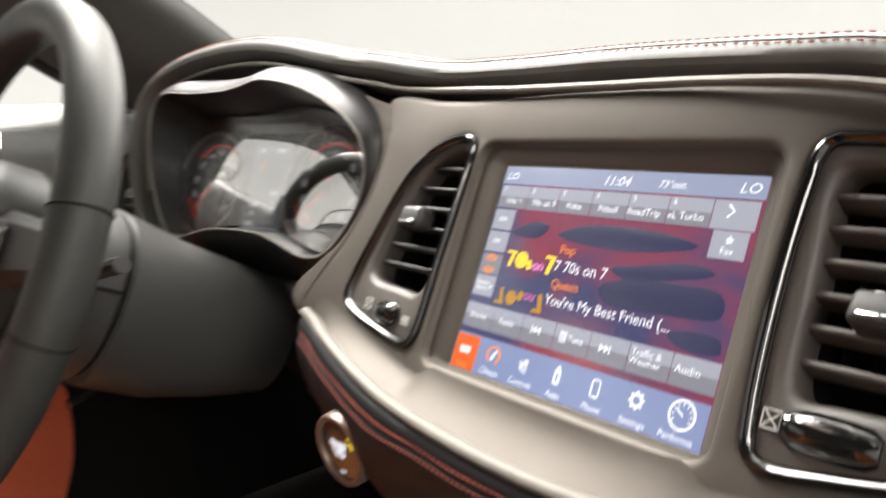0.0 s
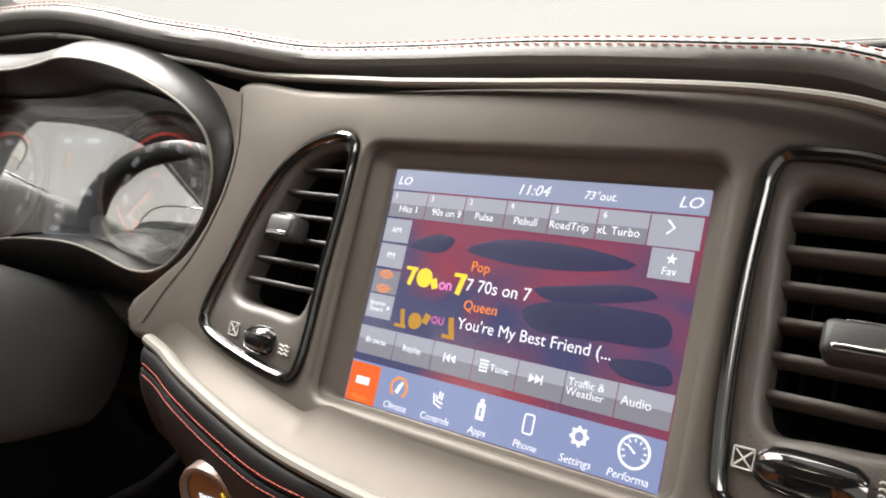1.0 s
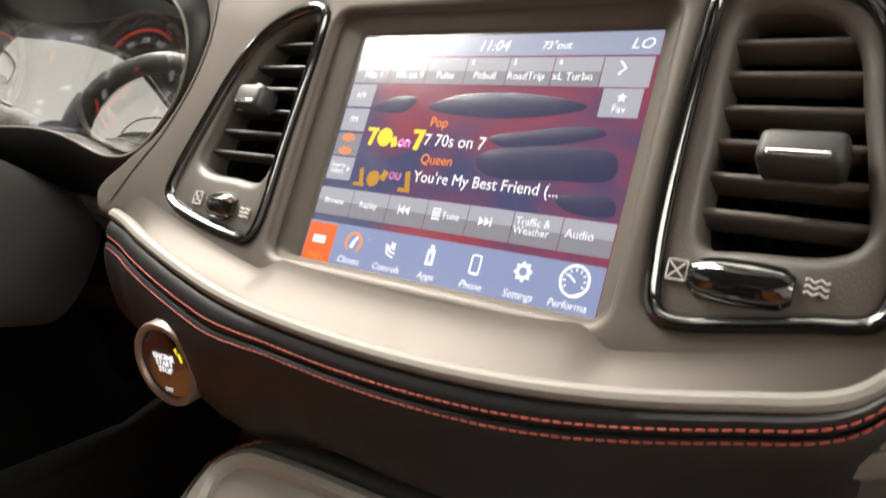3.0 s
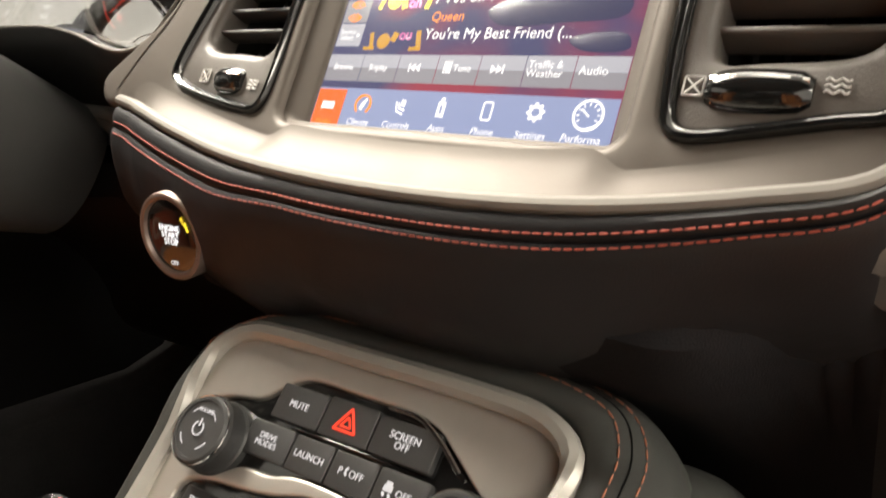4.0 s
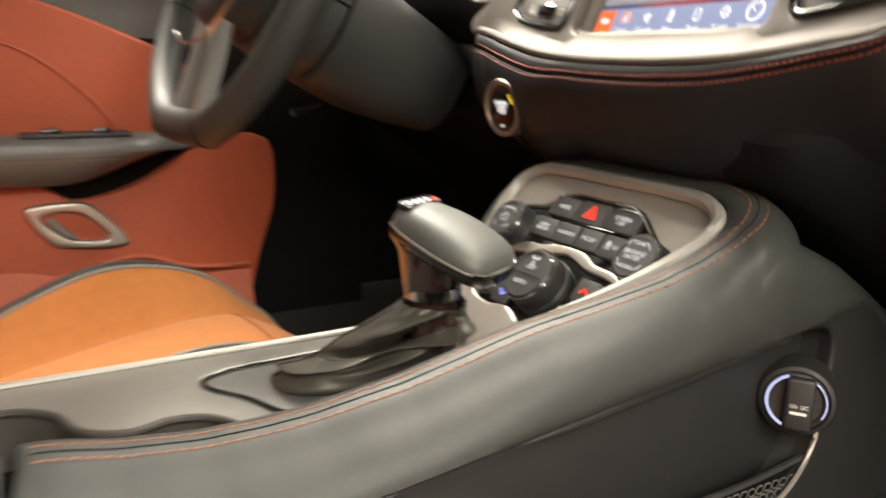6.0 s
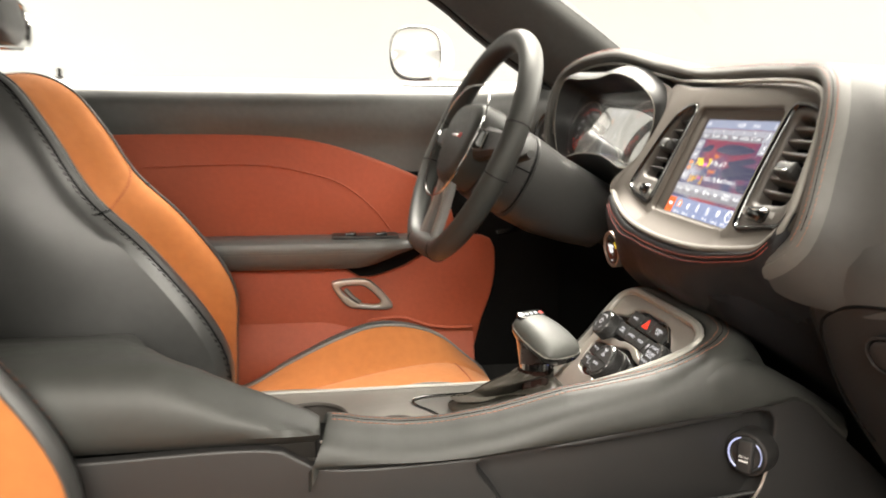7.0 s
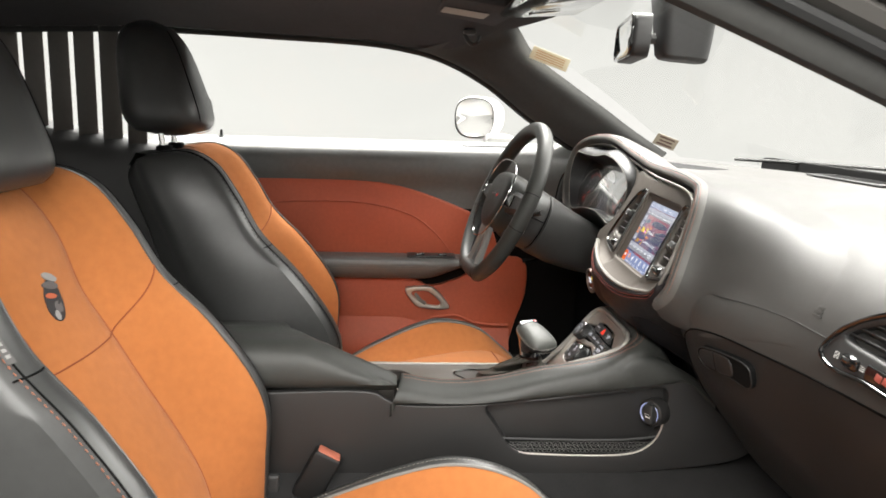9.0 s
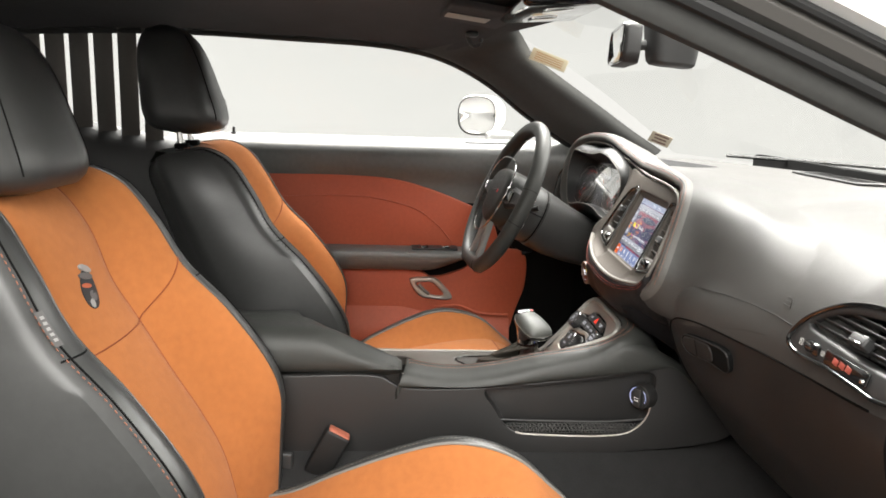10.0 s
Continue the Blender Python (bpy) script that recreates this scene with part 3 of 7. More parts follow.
def knee_row(d, dh):
    out = []
    for u, v, h in knee_path:
        k = lerp(lerp(1.0, 0.78, smooth(-115, -50, u)), 0.55, smooth(60, 190, u))
        out.append(on_pod(u, v - d * k - 2.0, h + dh * lerp(1.0, 1.5, smooth(60, 190, u)) - 1.0))
    return out


part("knee_bolster", loft([knee_row(d, dh) for d, dh in BOLSTER], False), KNEE_LEATHER_SHADED, dashboard, "black leather knee bolster, shade below the trim in its colour")
for d, dh in ((12.6, 3.1), (19.6, 1.5)):
    part("stitching", stitches(cr([tuple(p) for p in knee_row(d, dh)[6:-2]], 900), 0.0033, 0.0008, 0.00042), THREAD_RED, dashboard, "red thread")

# ---- instrument cluster ----
CL0 = SEAT_IN @ CL_RAW
HOOD_EDGE = mm((12, 81.5), (38, 85.5), (85, 79), (122, 66), (152, 49), (167, 33), (171, 10), (164, -14), (150, -33), (132, -50), (116, -57), (100, -58), (82, -54), (64, -48), (38, -42.5), (0, -41.5), (-38, -44), (-66, -50), (-88, -54), (-106, -50), (-126, -22), (-138, 10), (-139, 42), (-131, 68), (-117, 80), (-62, 79), (-10, 79))
bow = ccw(cr(HOOD_EDGE, 120, True))


def hood_ring(d, dh):
    """A ring round the instruments, d inside its edge, on the forward-leaning plane of the hood."""
    return [CL0 @ Vector((x, y, 0.030 + 0.25 * y + dh)) for x, y in offset(bow, d)]


lens_edge = offset(bow, 0.007)
# Outer rings are widened in black, partly for the bronze edge in shade.
hood = [on(CL0, lens_edge, -0.008), on(CL0, offset(bow, 0.005), 0.0), hood_ring(0.0016, -0.006), hood_ring(0.0006, -0.001), hood_ring(-0.0014, 0.0), hood_ring(-0.0034, -0.0012), hood_ring(-0.010, -0.008), hood_ring(-0.019, -0.022), hood_ring(-0.026, -0.040)]
part("cluster_hood", loft(hood), HOOD_BLACK, dashboard, "deep black instrument hood")
part("hood_edge", tube(hood_ring(-0.0002, -0.0002), 0.0012, 6, True), SATIN, dashboard, "thin satin edge")
# black surface between the hood and the brow
part("cluster_surround", loft([hood_ring(-0.022, -0.030), hood_ring(-0.030, -0.050), hood_ring(-0.036, -0.080)]), HOOD_BLACK, dashboard, "black panel behind the hood")
# bronze skin from the centre panel over to the hood
pl_ = cr([PAN @ Vector((u / 1000, v / 1000, 0.0006)) for u, v in ((-221, 104), (-212, 68), (-214, 34), (-229, -5), (-247, -30), (-262, -55))], 40)
he = np.array(hood_ring(-0.017, -0.0200))
sel = [k for k in range(120) if bow[k][0] > 0.085]
sel = sorted(sel, key=lambda k: -he[k][2])
hq = cr(he[sel], 40)
part("panel_wing", loft([[lerp(p, h, s) + (s * (1 - s) * (1 - s) * 6.75) * np.array((-0.010, 0.006, 0.0)) for p, h in zip(pl_, hq)] for s in np.linspace(0, 1, 12)], False), BRONZE, dashboard, "satin bronze skin beside the instruments")
part("gauge_face", plate(offset(bow, 0.002), 0.004, 0.0005, CL0 @ pose(0, 0, -0.012)), MATT, dashboard, "black gauge face")
lens = part("gauge_lens", plate(lens_edge, 0.001, 0.0003, CL0 @ pose(0, 0, 0.002, 1)), LENS, dashboard, "clear reflecting lens")
lens.visible_shadow = False

from mathutils.bvhtree import BVHTree

# ---- gauges behind the lens ----
for gx in (-0.085, 0.085):
    gauge = part("gauge", lathe([(0.050, 0.0), (0.052, 0.004), (0.0505, 0.0065), (0.047, 0.005), (0.0465, 0.001), (0, 0.001)], 48, CL0 @ pose(gx, 0.006, -0.012)), MATT, dashboard, "round black gauge")
    part("gauge_ring", tube([CL0 @ Vector((gx + 0.0515 * math.cos(a), 0.006 + 0.0515 * math.sin(a), -0.0030)) for a in np.linspace(0, 2 * math.pi, 48, endpoint=False)], 0.0021, 8, True), SILVER, gauge, "satin bezel ring")
    part("red_arc", tube([CL0 @ Vector((gx + 0.041 * math.cos(a), 0.006 + 0.041 * math.sin(a), -0.010)) for a in np.linspace(0.9, 2.4, 24)], 0.0011, 6), G_RED, gauge, "lit red arc")
    part("red_arc", tube([CL0 @ Vector((gx + 0.041 * math.cos(a), 0.006 + 0.041 * math.sin(a), -0.010)) for a in np.linspace(3.5, 4.2, 16)], 0.0008, 6), G_RED, gauge, "lit red arc")
    for k in range(11):
        a = radians(225 - 27 * k)
        part("gauge_mark", rbox(0.008, 0.0045, 0.0004, 0.0003, 1, CL0 @ pose(gx + 0.033 * math.cos(a), 0.006 + 0.033 * math.sin(a), -0.0105, 0, 0, math.degrees(a) - 90)), G_BACKLIT, gauge)
    part("needle", tube([CL0 @ Vector((gx + r * math.cos(radians(222)), 0.006 + r * math.sin(radians(222)), -0.0085)) for r in (0.004, 0.02, 0.037)], 0.0011, 6, radii=[0.0016, 0.0011, 0.0006]), G_RED, gauge, "red needle")
    part("needle_hub", lathe([(0.008, 0), (0.0075, 0.003), (0, 0.0035)], 24, CL0 @ pose(gx, 0.006, -0.0108)), HARD, gauge)
cd = part("cluster_display", plate(rrect(0.062, 0.085, 0.006, 4, 0, 0.006), 0.002, 0.0004, CL0 @ pose(0, 0, -0.0105)), glow("cluster_grey", (0.35, 0.36, 0.42), 0.35), dashboard, "grey driver display")
part("display_header", rbox(0.05, 0.010, 0.0004, 0, 1, CL0 @ pose(0, 0.040, -0.010)), glow("cluster_blue", (0.4, 0.43, 0.6), 0.6), cd)
part("display_mark", rbox(0.0035, 0.010, 0.0004, 0, 1, CL0 @ pose(-0.012, 0.026, -0.0098)), G_ORANGE, cd)
for i, (x, y, w) in enumerate(((-0.016, 0.041, 0.008), (0.012, 0.041, 0.014), (0.012, 0.0, 0.012), (-0.014, -0.012, 0.010), (-0.015, -0.020, 0.008), (-0.016, -0.030, 0.010))):
    part("display_bar", rbox(w, 0.004, 0.0004, 0.0003, 1, CL0 @ pose(x, y, -0.0097)), G_WHITE, cd)
for x, y, g in ((0.083, 0.014, G_RED), (0.075, -0.004, G_GREEN), (0.068, -0.022, G_RED), (-0.040, -0.01, G_RED), (-0.105, -0.02, G_RED)):
    part("warning_lamp", rbox(0.005, 0.006, 0.0005, 0.001, 1, CL0 @ pose(x, y, -0.0092)), g, dashboard, "small lit warning lamp")

# ---- touch screen ----


def screen_material(name):
    m = bpy.data.materials.new(name)
    m.use_nodes = True
    nt = m.node_tree
    b = nt.nodes["Principled BSDF"]
    b.inputs["Base Color"].default_value = (0.01, 0.01, 0.012, 1)
    b.inputs["Roughness"].default_value = 0.12
    tc = nt.nodes.new("ShaderNodeTexCoord")
    mp = nt.nodes.new("ShaderNodeMapping")
    mp.inputs["Scale"].default_value = (9, 30, 9)
    mp.inputs["Rotation"].default_value = (0, 0.1, 0)
    nz = nt.nodes.new("ShaderNodeTexNoise")
    nz.inputs["Scale"].default_value, nz.inputs["Detail"].default_value, nz.inputs["Distortion"].default_value = 1.0, 2, 0.8
    rp = nt.nodes.new("ShaderNodeValToRGB")
    # Ramp colours are lifted and blued for the haze lying over the glass.
    rp.color_ramp.elements[0].position, rp.color_ramp.elements[0].color = 0.42, (0.026, 0.028, 0.070, 1)
    rp.color_ramp.elements[1].position, rp.color_ramp.elements[1].color = 0.66, (0.14, 0.022, 0.036, 1)
    nt.links.new(tc.outputs["Object"], mp.inputs[0])
    nt.links.new(mp.outputs[0], nz.inputs["Vector"])
    nt.links.new(nz.outputs["Fac"], rp.inputs[0])
    nt.links.new(rp.outputs[0], b.inputs["Emission Color"])
    b.inputs["Emission Strength"].default_value = 1.8
    return m


display = part("touch_screen", plate(offset(SCR, -0.0006), 0.003, 0.0002, POD @ pose(0, 0, -0.0012)), screen_material("radio_picture"), dashboard, "lit colour touch screen showing the radio page")
G_BAR = glow("screen_bar", (0.21, 0.24, 0.34), 1.2)
G_FOOT = glow("screen_footer", (0.17, 0.21, 0.36), 1.2)
G_KEY = glow("screen_key", (0.17, 0.17, 0.20), 1.2)
G_KEY2 = glow("screen_key_light", (0.27, 0.28, 0.33), 1.2)
G_HOT = glow("screen_key_orange", (0.75, 0.11, 0.01), 1.0)


def tile(u0, u1, v0, v1, g, h, name="screen_tile"):
    return part(name, rbox((u1 - u0) / 1000, (v1 - v0) / 1000, 0.0001, 0, 1, POD @ pose((u0 + u1) / 2000, (v0 + v1) / 2000, h)), g, display)


def words(body, u, v, size, g=G_WHITE, lean=0.0, wide=1.0, align="CENTER", name="caption", leading=0.85):
    return lettering(name, body, size / 1000, POD @ pose(u / 1000, v / 1000, -0.0004), g, display, wide, lean, align, 1.0, 0.00003, leading)


H1_, H2_ = -0.0008, -0.0006
tile(-86.5, 86.5, 52, 63.2, G_BAR, H1_, "status_bar")
tile(-86.5, 86.5, -64, -42.5, G_FOOT, H1_, "footer_bar")
for i in range(7):
    u0 = -85.5 + 24.6 * i
    tile(u0, u0 + 24.0 - (0 if i < 6 else 1), 36.8, 51.0, G_KEY if i < 6 else G_KEY2, H1_, "preset_key")
    tile(u0, u0 + 24.0 - (0 if i < 6 else 1), 44.0, 51.0, G_KEY2, H1_ + 0.0001, "preset_shine")
    if i < 6:
        words(str(i + 1), u0 + 3.2, 48.3, 4.3)
for (t_, u_) in (("Hits 1", -72), ("90s on 9", -47), ("Pulse", -23.6), ("Pitbull", 0.4), ("RoadTrip", 23.6), ("xL Turbo", 48.2)):
    words(t_, u_, 41.3, 5.4)
words("LO", -79, 56.8, 6.2, lean=0.25, wide=1.15)
words("11:04", 1.0, 56.9, 7.4, lean=0.25, wide=1.1)
words("73°out.", 36.5, 56.7, 5.6, lean=0.25)
words("LO", 78, 56.9, 7.0, lean=0.25, wide=1.15)
part("arrow_icon", tube([POD @ Vector((u / 1000, v / 1000, -0.0004)) for u, v in ((70.2, 48.6), (73.2, 45.6), (70.2, 42.6))], 0.00055, 6), G_WHITE, display)
for v0, t_ in ((29.2, "AM"), (15.2, "FM"), (1.0, ""), (-12.6, "Source\nSelect")):
    tile(-85.5, -68, v0 - 6.4, v0 + 6.4, G_KEY2 if t_ != "" else G_KEY, H1_, "source_key")
    if t_:
        words(t_, -77 if v0 > -10 else -78.5, v0, 4.6 if v0 > -10 else 3.9)
part("select_arrow", plate(mm((-71.5, -11.5), (-71.5, -14.3), (-69.6, -12.9)), 0.0001, 0.00002, POD @ pose(0, 0, -0.0004)), G_WHITE, display)
sig = [tube([POD @ Vector((-0.077 + r * math.cos(a), 0.001 + s_ * (0.0006 + 0.0 * r) + s_ * r * math.sin(a), -0.0004)) for a in np.linspace(0.5, 2.64, 12)], 0.0004, 5) for r in (0.002, 0.0037, 0.0052) for s_ in (1, -1)]
part("signal_icon", join(*sig), G_ORANGE, display, "orange signal icon")
tile(65, 83.5, 22.8, 36.2, G_KEY2, H1_, "favourite_key")
words("Fav", 74.2, 26.4, 5.0)
star = [(0.0026 * (1 if k % 2 == 0 else 0.42) * math.sin(math.pi * k / 5) + 0.0745, 0.0026 * (1 if k % 2 == 0 else 0.42) * math.cos(math.pi * k / 5) + 0.0318) for k in range(10)]
part("star_icon", plate(star, 0.0001, 0.00001, POD @ pose(0, 0, -0.0004)), G_WHITE, display)
words("Pop", -19, 15.9, 7.2, G_ORANGE)
words("7 70s on 7", -25.5, 6.4, 8.7, align="LEFT")
words("Queen", -24.3, -3.7, 7.2, G_ORANGE, align="LEFT")
words("You're My Best Friend (...", -25.5, -13.0, 8.0, align="LEFT", wide=0.99)
for uv_, in (([(-30, 24), (-12, 31), (36, 32), (60, 27), (40, 22), (0, 20)],), ([(12, 10), (30, 14), (64, 18), (72, 15), (50, 9), (20, 6)],), ([(8, -1), (20, 5), (60, 8), (78, 6), (80, -4), (50, -8), (15, -8)],), ([(55, -16), (66, -13), (82, -14), (84, -20), (62, -21)],), ([(-66, 22), (-50, 30), (-38, 28), (-44, 21)],)):
    part("picture_shape", plate(cr(mm(*uv_), 40, True), 0.0001, 0.00002, POD @ pose(0, 0, -0.0009)), glow("screen_shadow", (0.020, 0.022, 0.058), 1.3), display, "dark shape in the screen picture")
# station artwork as plain coloured shapes, with its reflection
for s_, v0, g1, g2 in ((1, 6.0, G_YELLOW, G_PINK), (-1, -16.0, glow("dim_yellow", (0.55, 0.28, 0.02), 0.8), glow("dim_pink", (0.55, 0.12, 0.35), 0.8))):
    k = 1.0 if s_ > 0 else 0.85
    part("artwork_shape", join(rbox(0.0075, 0.0018, 0.0001, 0, 1, POD @ pose(-0.0605, (v0 + s_ * 4.3) / 1000, -0.0004)), rbox(0.0026, 0.0095, 0.0001, 0, 1, POD @ pose(-0.0598, (v0 + s_ * 0.2) / 1000, -0.0004, 0, 0, -14 * s_))), g1, display)
    part("artwork_shape", lathe([(0.0050 * k, 0), (0.0050 * k, 0.0001), (0, 0.0001)], 24, POD @ pose(-0.0515, (v0 + s_ * 0.4) / 1000, -0.0004)), g1, display)
    part("artwork_shape", rbox(0.0038, 0.0052, 0.0001, 0.0, 1, POD @ pose(-0.0447, (v0 - s_ * 1.8) / 1000, -0.0004, 0, 0, 20 * s_)), g1, display)
    part("artwork_shape", join(tube([POD @ Vector((-0.0395 + 0.0016 * math.cos(a), (v0 - s_ * 2.2) / 1000 + 0.0016 * math.sin(a), -0.0004)) for a in np.linspace(0, 6.2, 16)], 0.0005, 5), tube([POD @ Vector((u / 1000, (v0 + s_ * v) / 1000, -0.0004)) for u, v in ((-36.6, -4), (-36.6, -1), (-35.2, -0.4), (-34.2, -1.2), (-34.2, -4))], 0.0005, 5)), g2, display)
    part("artwork_shape", join(rbox(0.0075, 0.0020, 0.0001, 0, 1, POD @ pose(-0.0295, (v0 + s_ * 4.6) / 1000, -0.0004)), rbox(0.0030, 0.0105, 0.0001, 0, 1, POD @ pose(-0.0285, (v0 + s_ * 0.0) / 1000, -0.0004, 0, 0, -14 * s_))), g1, display)
for i in range(7):
    u0 = -86 + 24.7 * i
    tile(u0, u0 + 24.2, -38.6, -23.8, G_KEY, H1_, "command_key")
    tile(u0, u0 + 24.2, -31.0, -23.8, G_KEY2, H1_ + 0.0001, "command_shine")
words("Browse", -73.8, -31, 4.6)
words("Replay", -49.4, -31, 4.6)
words("Tune", 3.2, -30.6, 5.0)
words("Traffic &\nWeather", 47.6, -30.2, 5.0)
words("Audio", 71, -30.6, 5.6)


def skip_icon(u, s_):
    out = [rbox(0.0007, 0.0044, 0.0001, 0, 1, POD @ pose((u - s_ * 3.6) / 1000, -0.0306, -0.0004))]
    for d in (0, 3.2):
        out.append(plate(mm((u - s_ * (3.2 - d), -30.6), (u - s_ * (0.1 - d), -28.4), (u - s_ * (0.1 - d), -32.8)), 0.0001, 0.00001, POD @ pose(0, 0, -0.0004)))
    part("skip_icon", join(*out), G_WHITE, display)


skip_icon(-25.3, 1)
skip_icon(22.5, -1)
part("keypad_icon", join(*[rbox(0.0013, 0.0011, 0.0001, 0, 1, POD @ pose((-7.2 + 1.7 * i) / 1000, (-27.8 - 1.6 * j) / 1000, -0.0004)) for i in range(3) for j in range(4)]), G_WHITE, display)
# footer pages
tile(-86, -66, -64, -43.5, G_HOT, H2_, "media_key")
part("media_icon", rbox(0.009, 0.004, 0.0001, 0.0, 1, POD @ pose(-0.0765, -0.0525, -0.0004)), G_WHITE, display)
words("Media", -76.5, -61.6, 4.6, G_ORANGE)
for t_, u_ in (("Climate", -52.4), ("Controls", -27), ("Apps", -2), ("Phone", 24), ("Settings", 49), ("Performa", 73)):
    words(t_, u_, -60.9, 4.9, lean=0.18)


def arc_icon(u, v, r, a0, a1, th, g=G_WHITE, n=28):
    return tube([POD @ Vector((u / 1000 + r * math.cos(a), v / 1000 + r * math.sin(a), -0.0004)) for a in np.linspace(a0, a1, n)], th, 5)


part("climate_icon", arc_icon(-52, -51.2, 0.0050, -0.9, 4.0, 0.0006), G_ORANGE, display, "orange dial icon")
part("climate_icon", join(rbox(0.0022, 0.0048, 0.0001, 0, 1, POD @ pose(-0.0522, -0.0518, -0.0004, 0, 0, -25)), rbox(0.0016, 0.0016, 0.0001, 0, 1, POD @ pose(-0.0505, -0.0488, -0.0004))), G_WHITE, display)
part("controls_icon", join(*[tube([POD @ Vector((u / 1000, v / 1000, -0.0004)) for u, v in q], 0.00045, 5) for q in (((-30, -49), (-29, -53.5), (-24.6, -55.2)), ((-28.4, -49.5), (-27.6, -52.2), (-24, -53)), ((-26.4, -47.4), (-26.6, -51)), ((-24.8, -47.8), (-25, -51.4)))]), G_WHITE, display)
part("apps_icon", join(rbox(0.0046, 0.0078, 0.0001, 0.0, 1, POD @ pose(-0.002, -0.0515, -0.0004)), rbox(0.0022, 0.0022, 0.0001, 0, 1, POD @ pose(-0.002, -0.0466, -0.0004))), G_WHITE, display)
part("apps_mark", rbox(0.0012, 0.0040, 0.0001, 0, 1, POD @ pose(-0.002, -0.0517, -0.0003)), G_FOOT, display)
part("phone_icon", tube(on(POD, rrect(0.0048, 0.0086, 0.0008, 3, 0.024, -0.051), -0.0004), 0.0004, 5, True), G_WHITE, display)
gear = [((0.0046 if (k // 2) % 2 == 0 else 0.0036) * math.cos(2 * math.pi * k / 32) + 0.049, (0.0046 if (k // 2) % 2 == 0 else 0.0036) * math.sin(2 * math.pi * k / 32) - 0.0502) for k in range(32)]
part("gear_icon", plate(gear, 0.0001, 0.00001, POD @ pose(0, 0, -0.0004)), G_WHITE, display)
part("gear_hole", plate(circle(0.0020, 20, 0.049, -0.0502), 0.0001, 0.00001, POD @ pose(0, 0, -0.0003)), G_FOOT, display)
part("dial_icon", join(arc_icon(74, -50.2, 0.0066, 0, 6.283, 0.0006, n=40), *[rbox(0.0015, 0.0006, 0.0001, 0, 1, POD @ pose(0.074 + 0.0048 * math.cos(a), -0.0502 + 0.0048 * math.sin(a), -0.0004, 0, 0, math.degrees(a))) for a in np.linspace(-0.5, 3.7, 9)], rbox(0.0050, 0.0009, 0.0001, 0, 1, POD @ pose(0.0725, -0.0492, -0.0004, 0, 0, -38))), G_WHITE, display)
cover = part("screen_glass", plate(offset(SCR, -0.0007), 0.0004, 0.0001, POD @ pose(0, 0, 0.0002)), glass("screen_cover", 0.22, (1, 1, 1), 0.03, 0.28), dashboard, "glossy screen glass")
cover.visible_shadow = False

# ---- air vents in the panel ----


def span(poly, v):
    xs = []
    q = np.array(poly)
    for a, b in zip(q, np.roll(q, -1, 0)):
        if (a[1] - v) * (b[1] - v) < 0:
            xs.append(a[0] + (v - a[1]) / (b[1] - a[1]) * (b[0] - a[0]))
    return min(xs), max(xs)


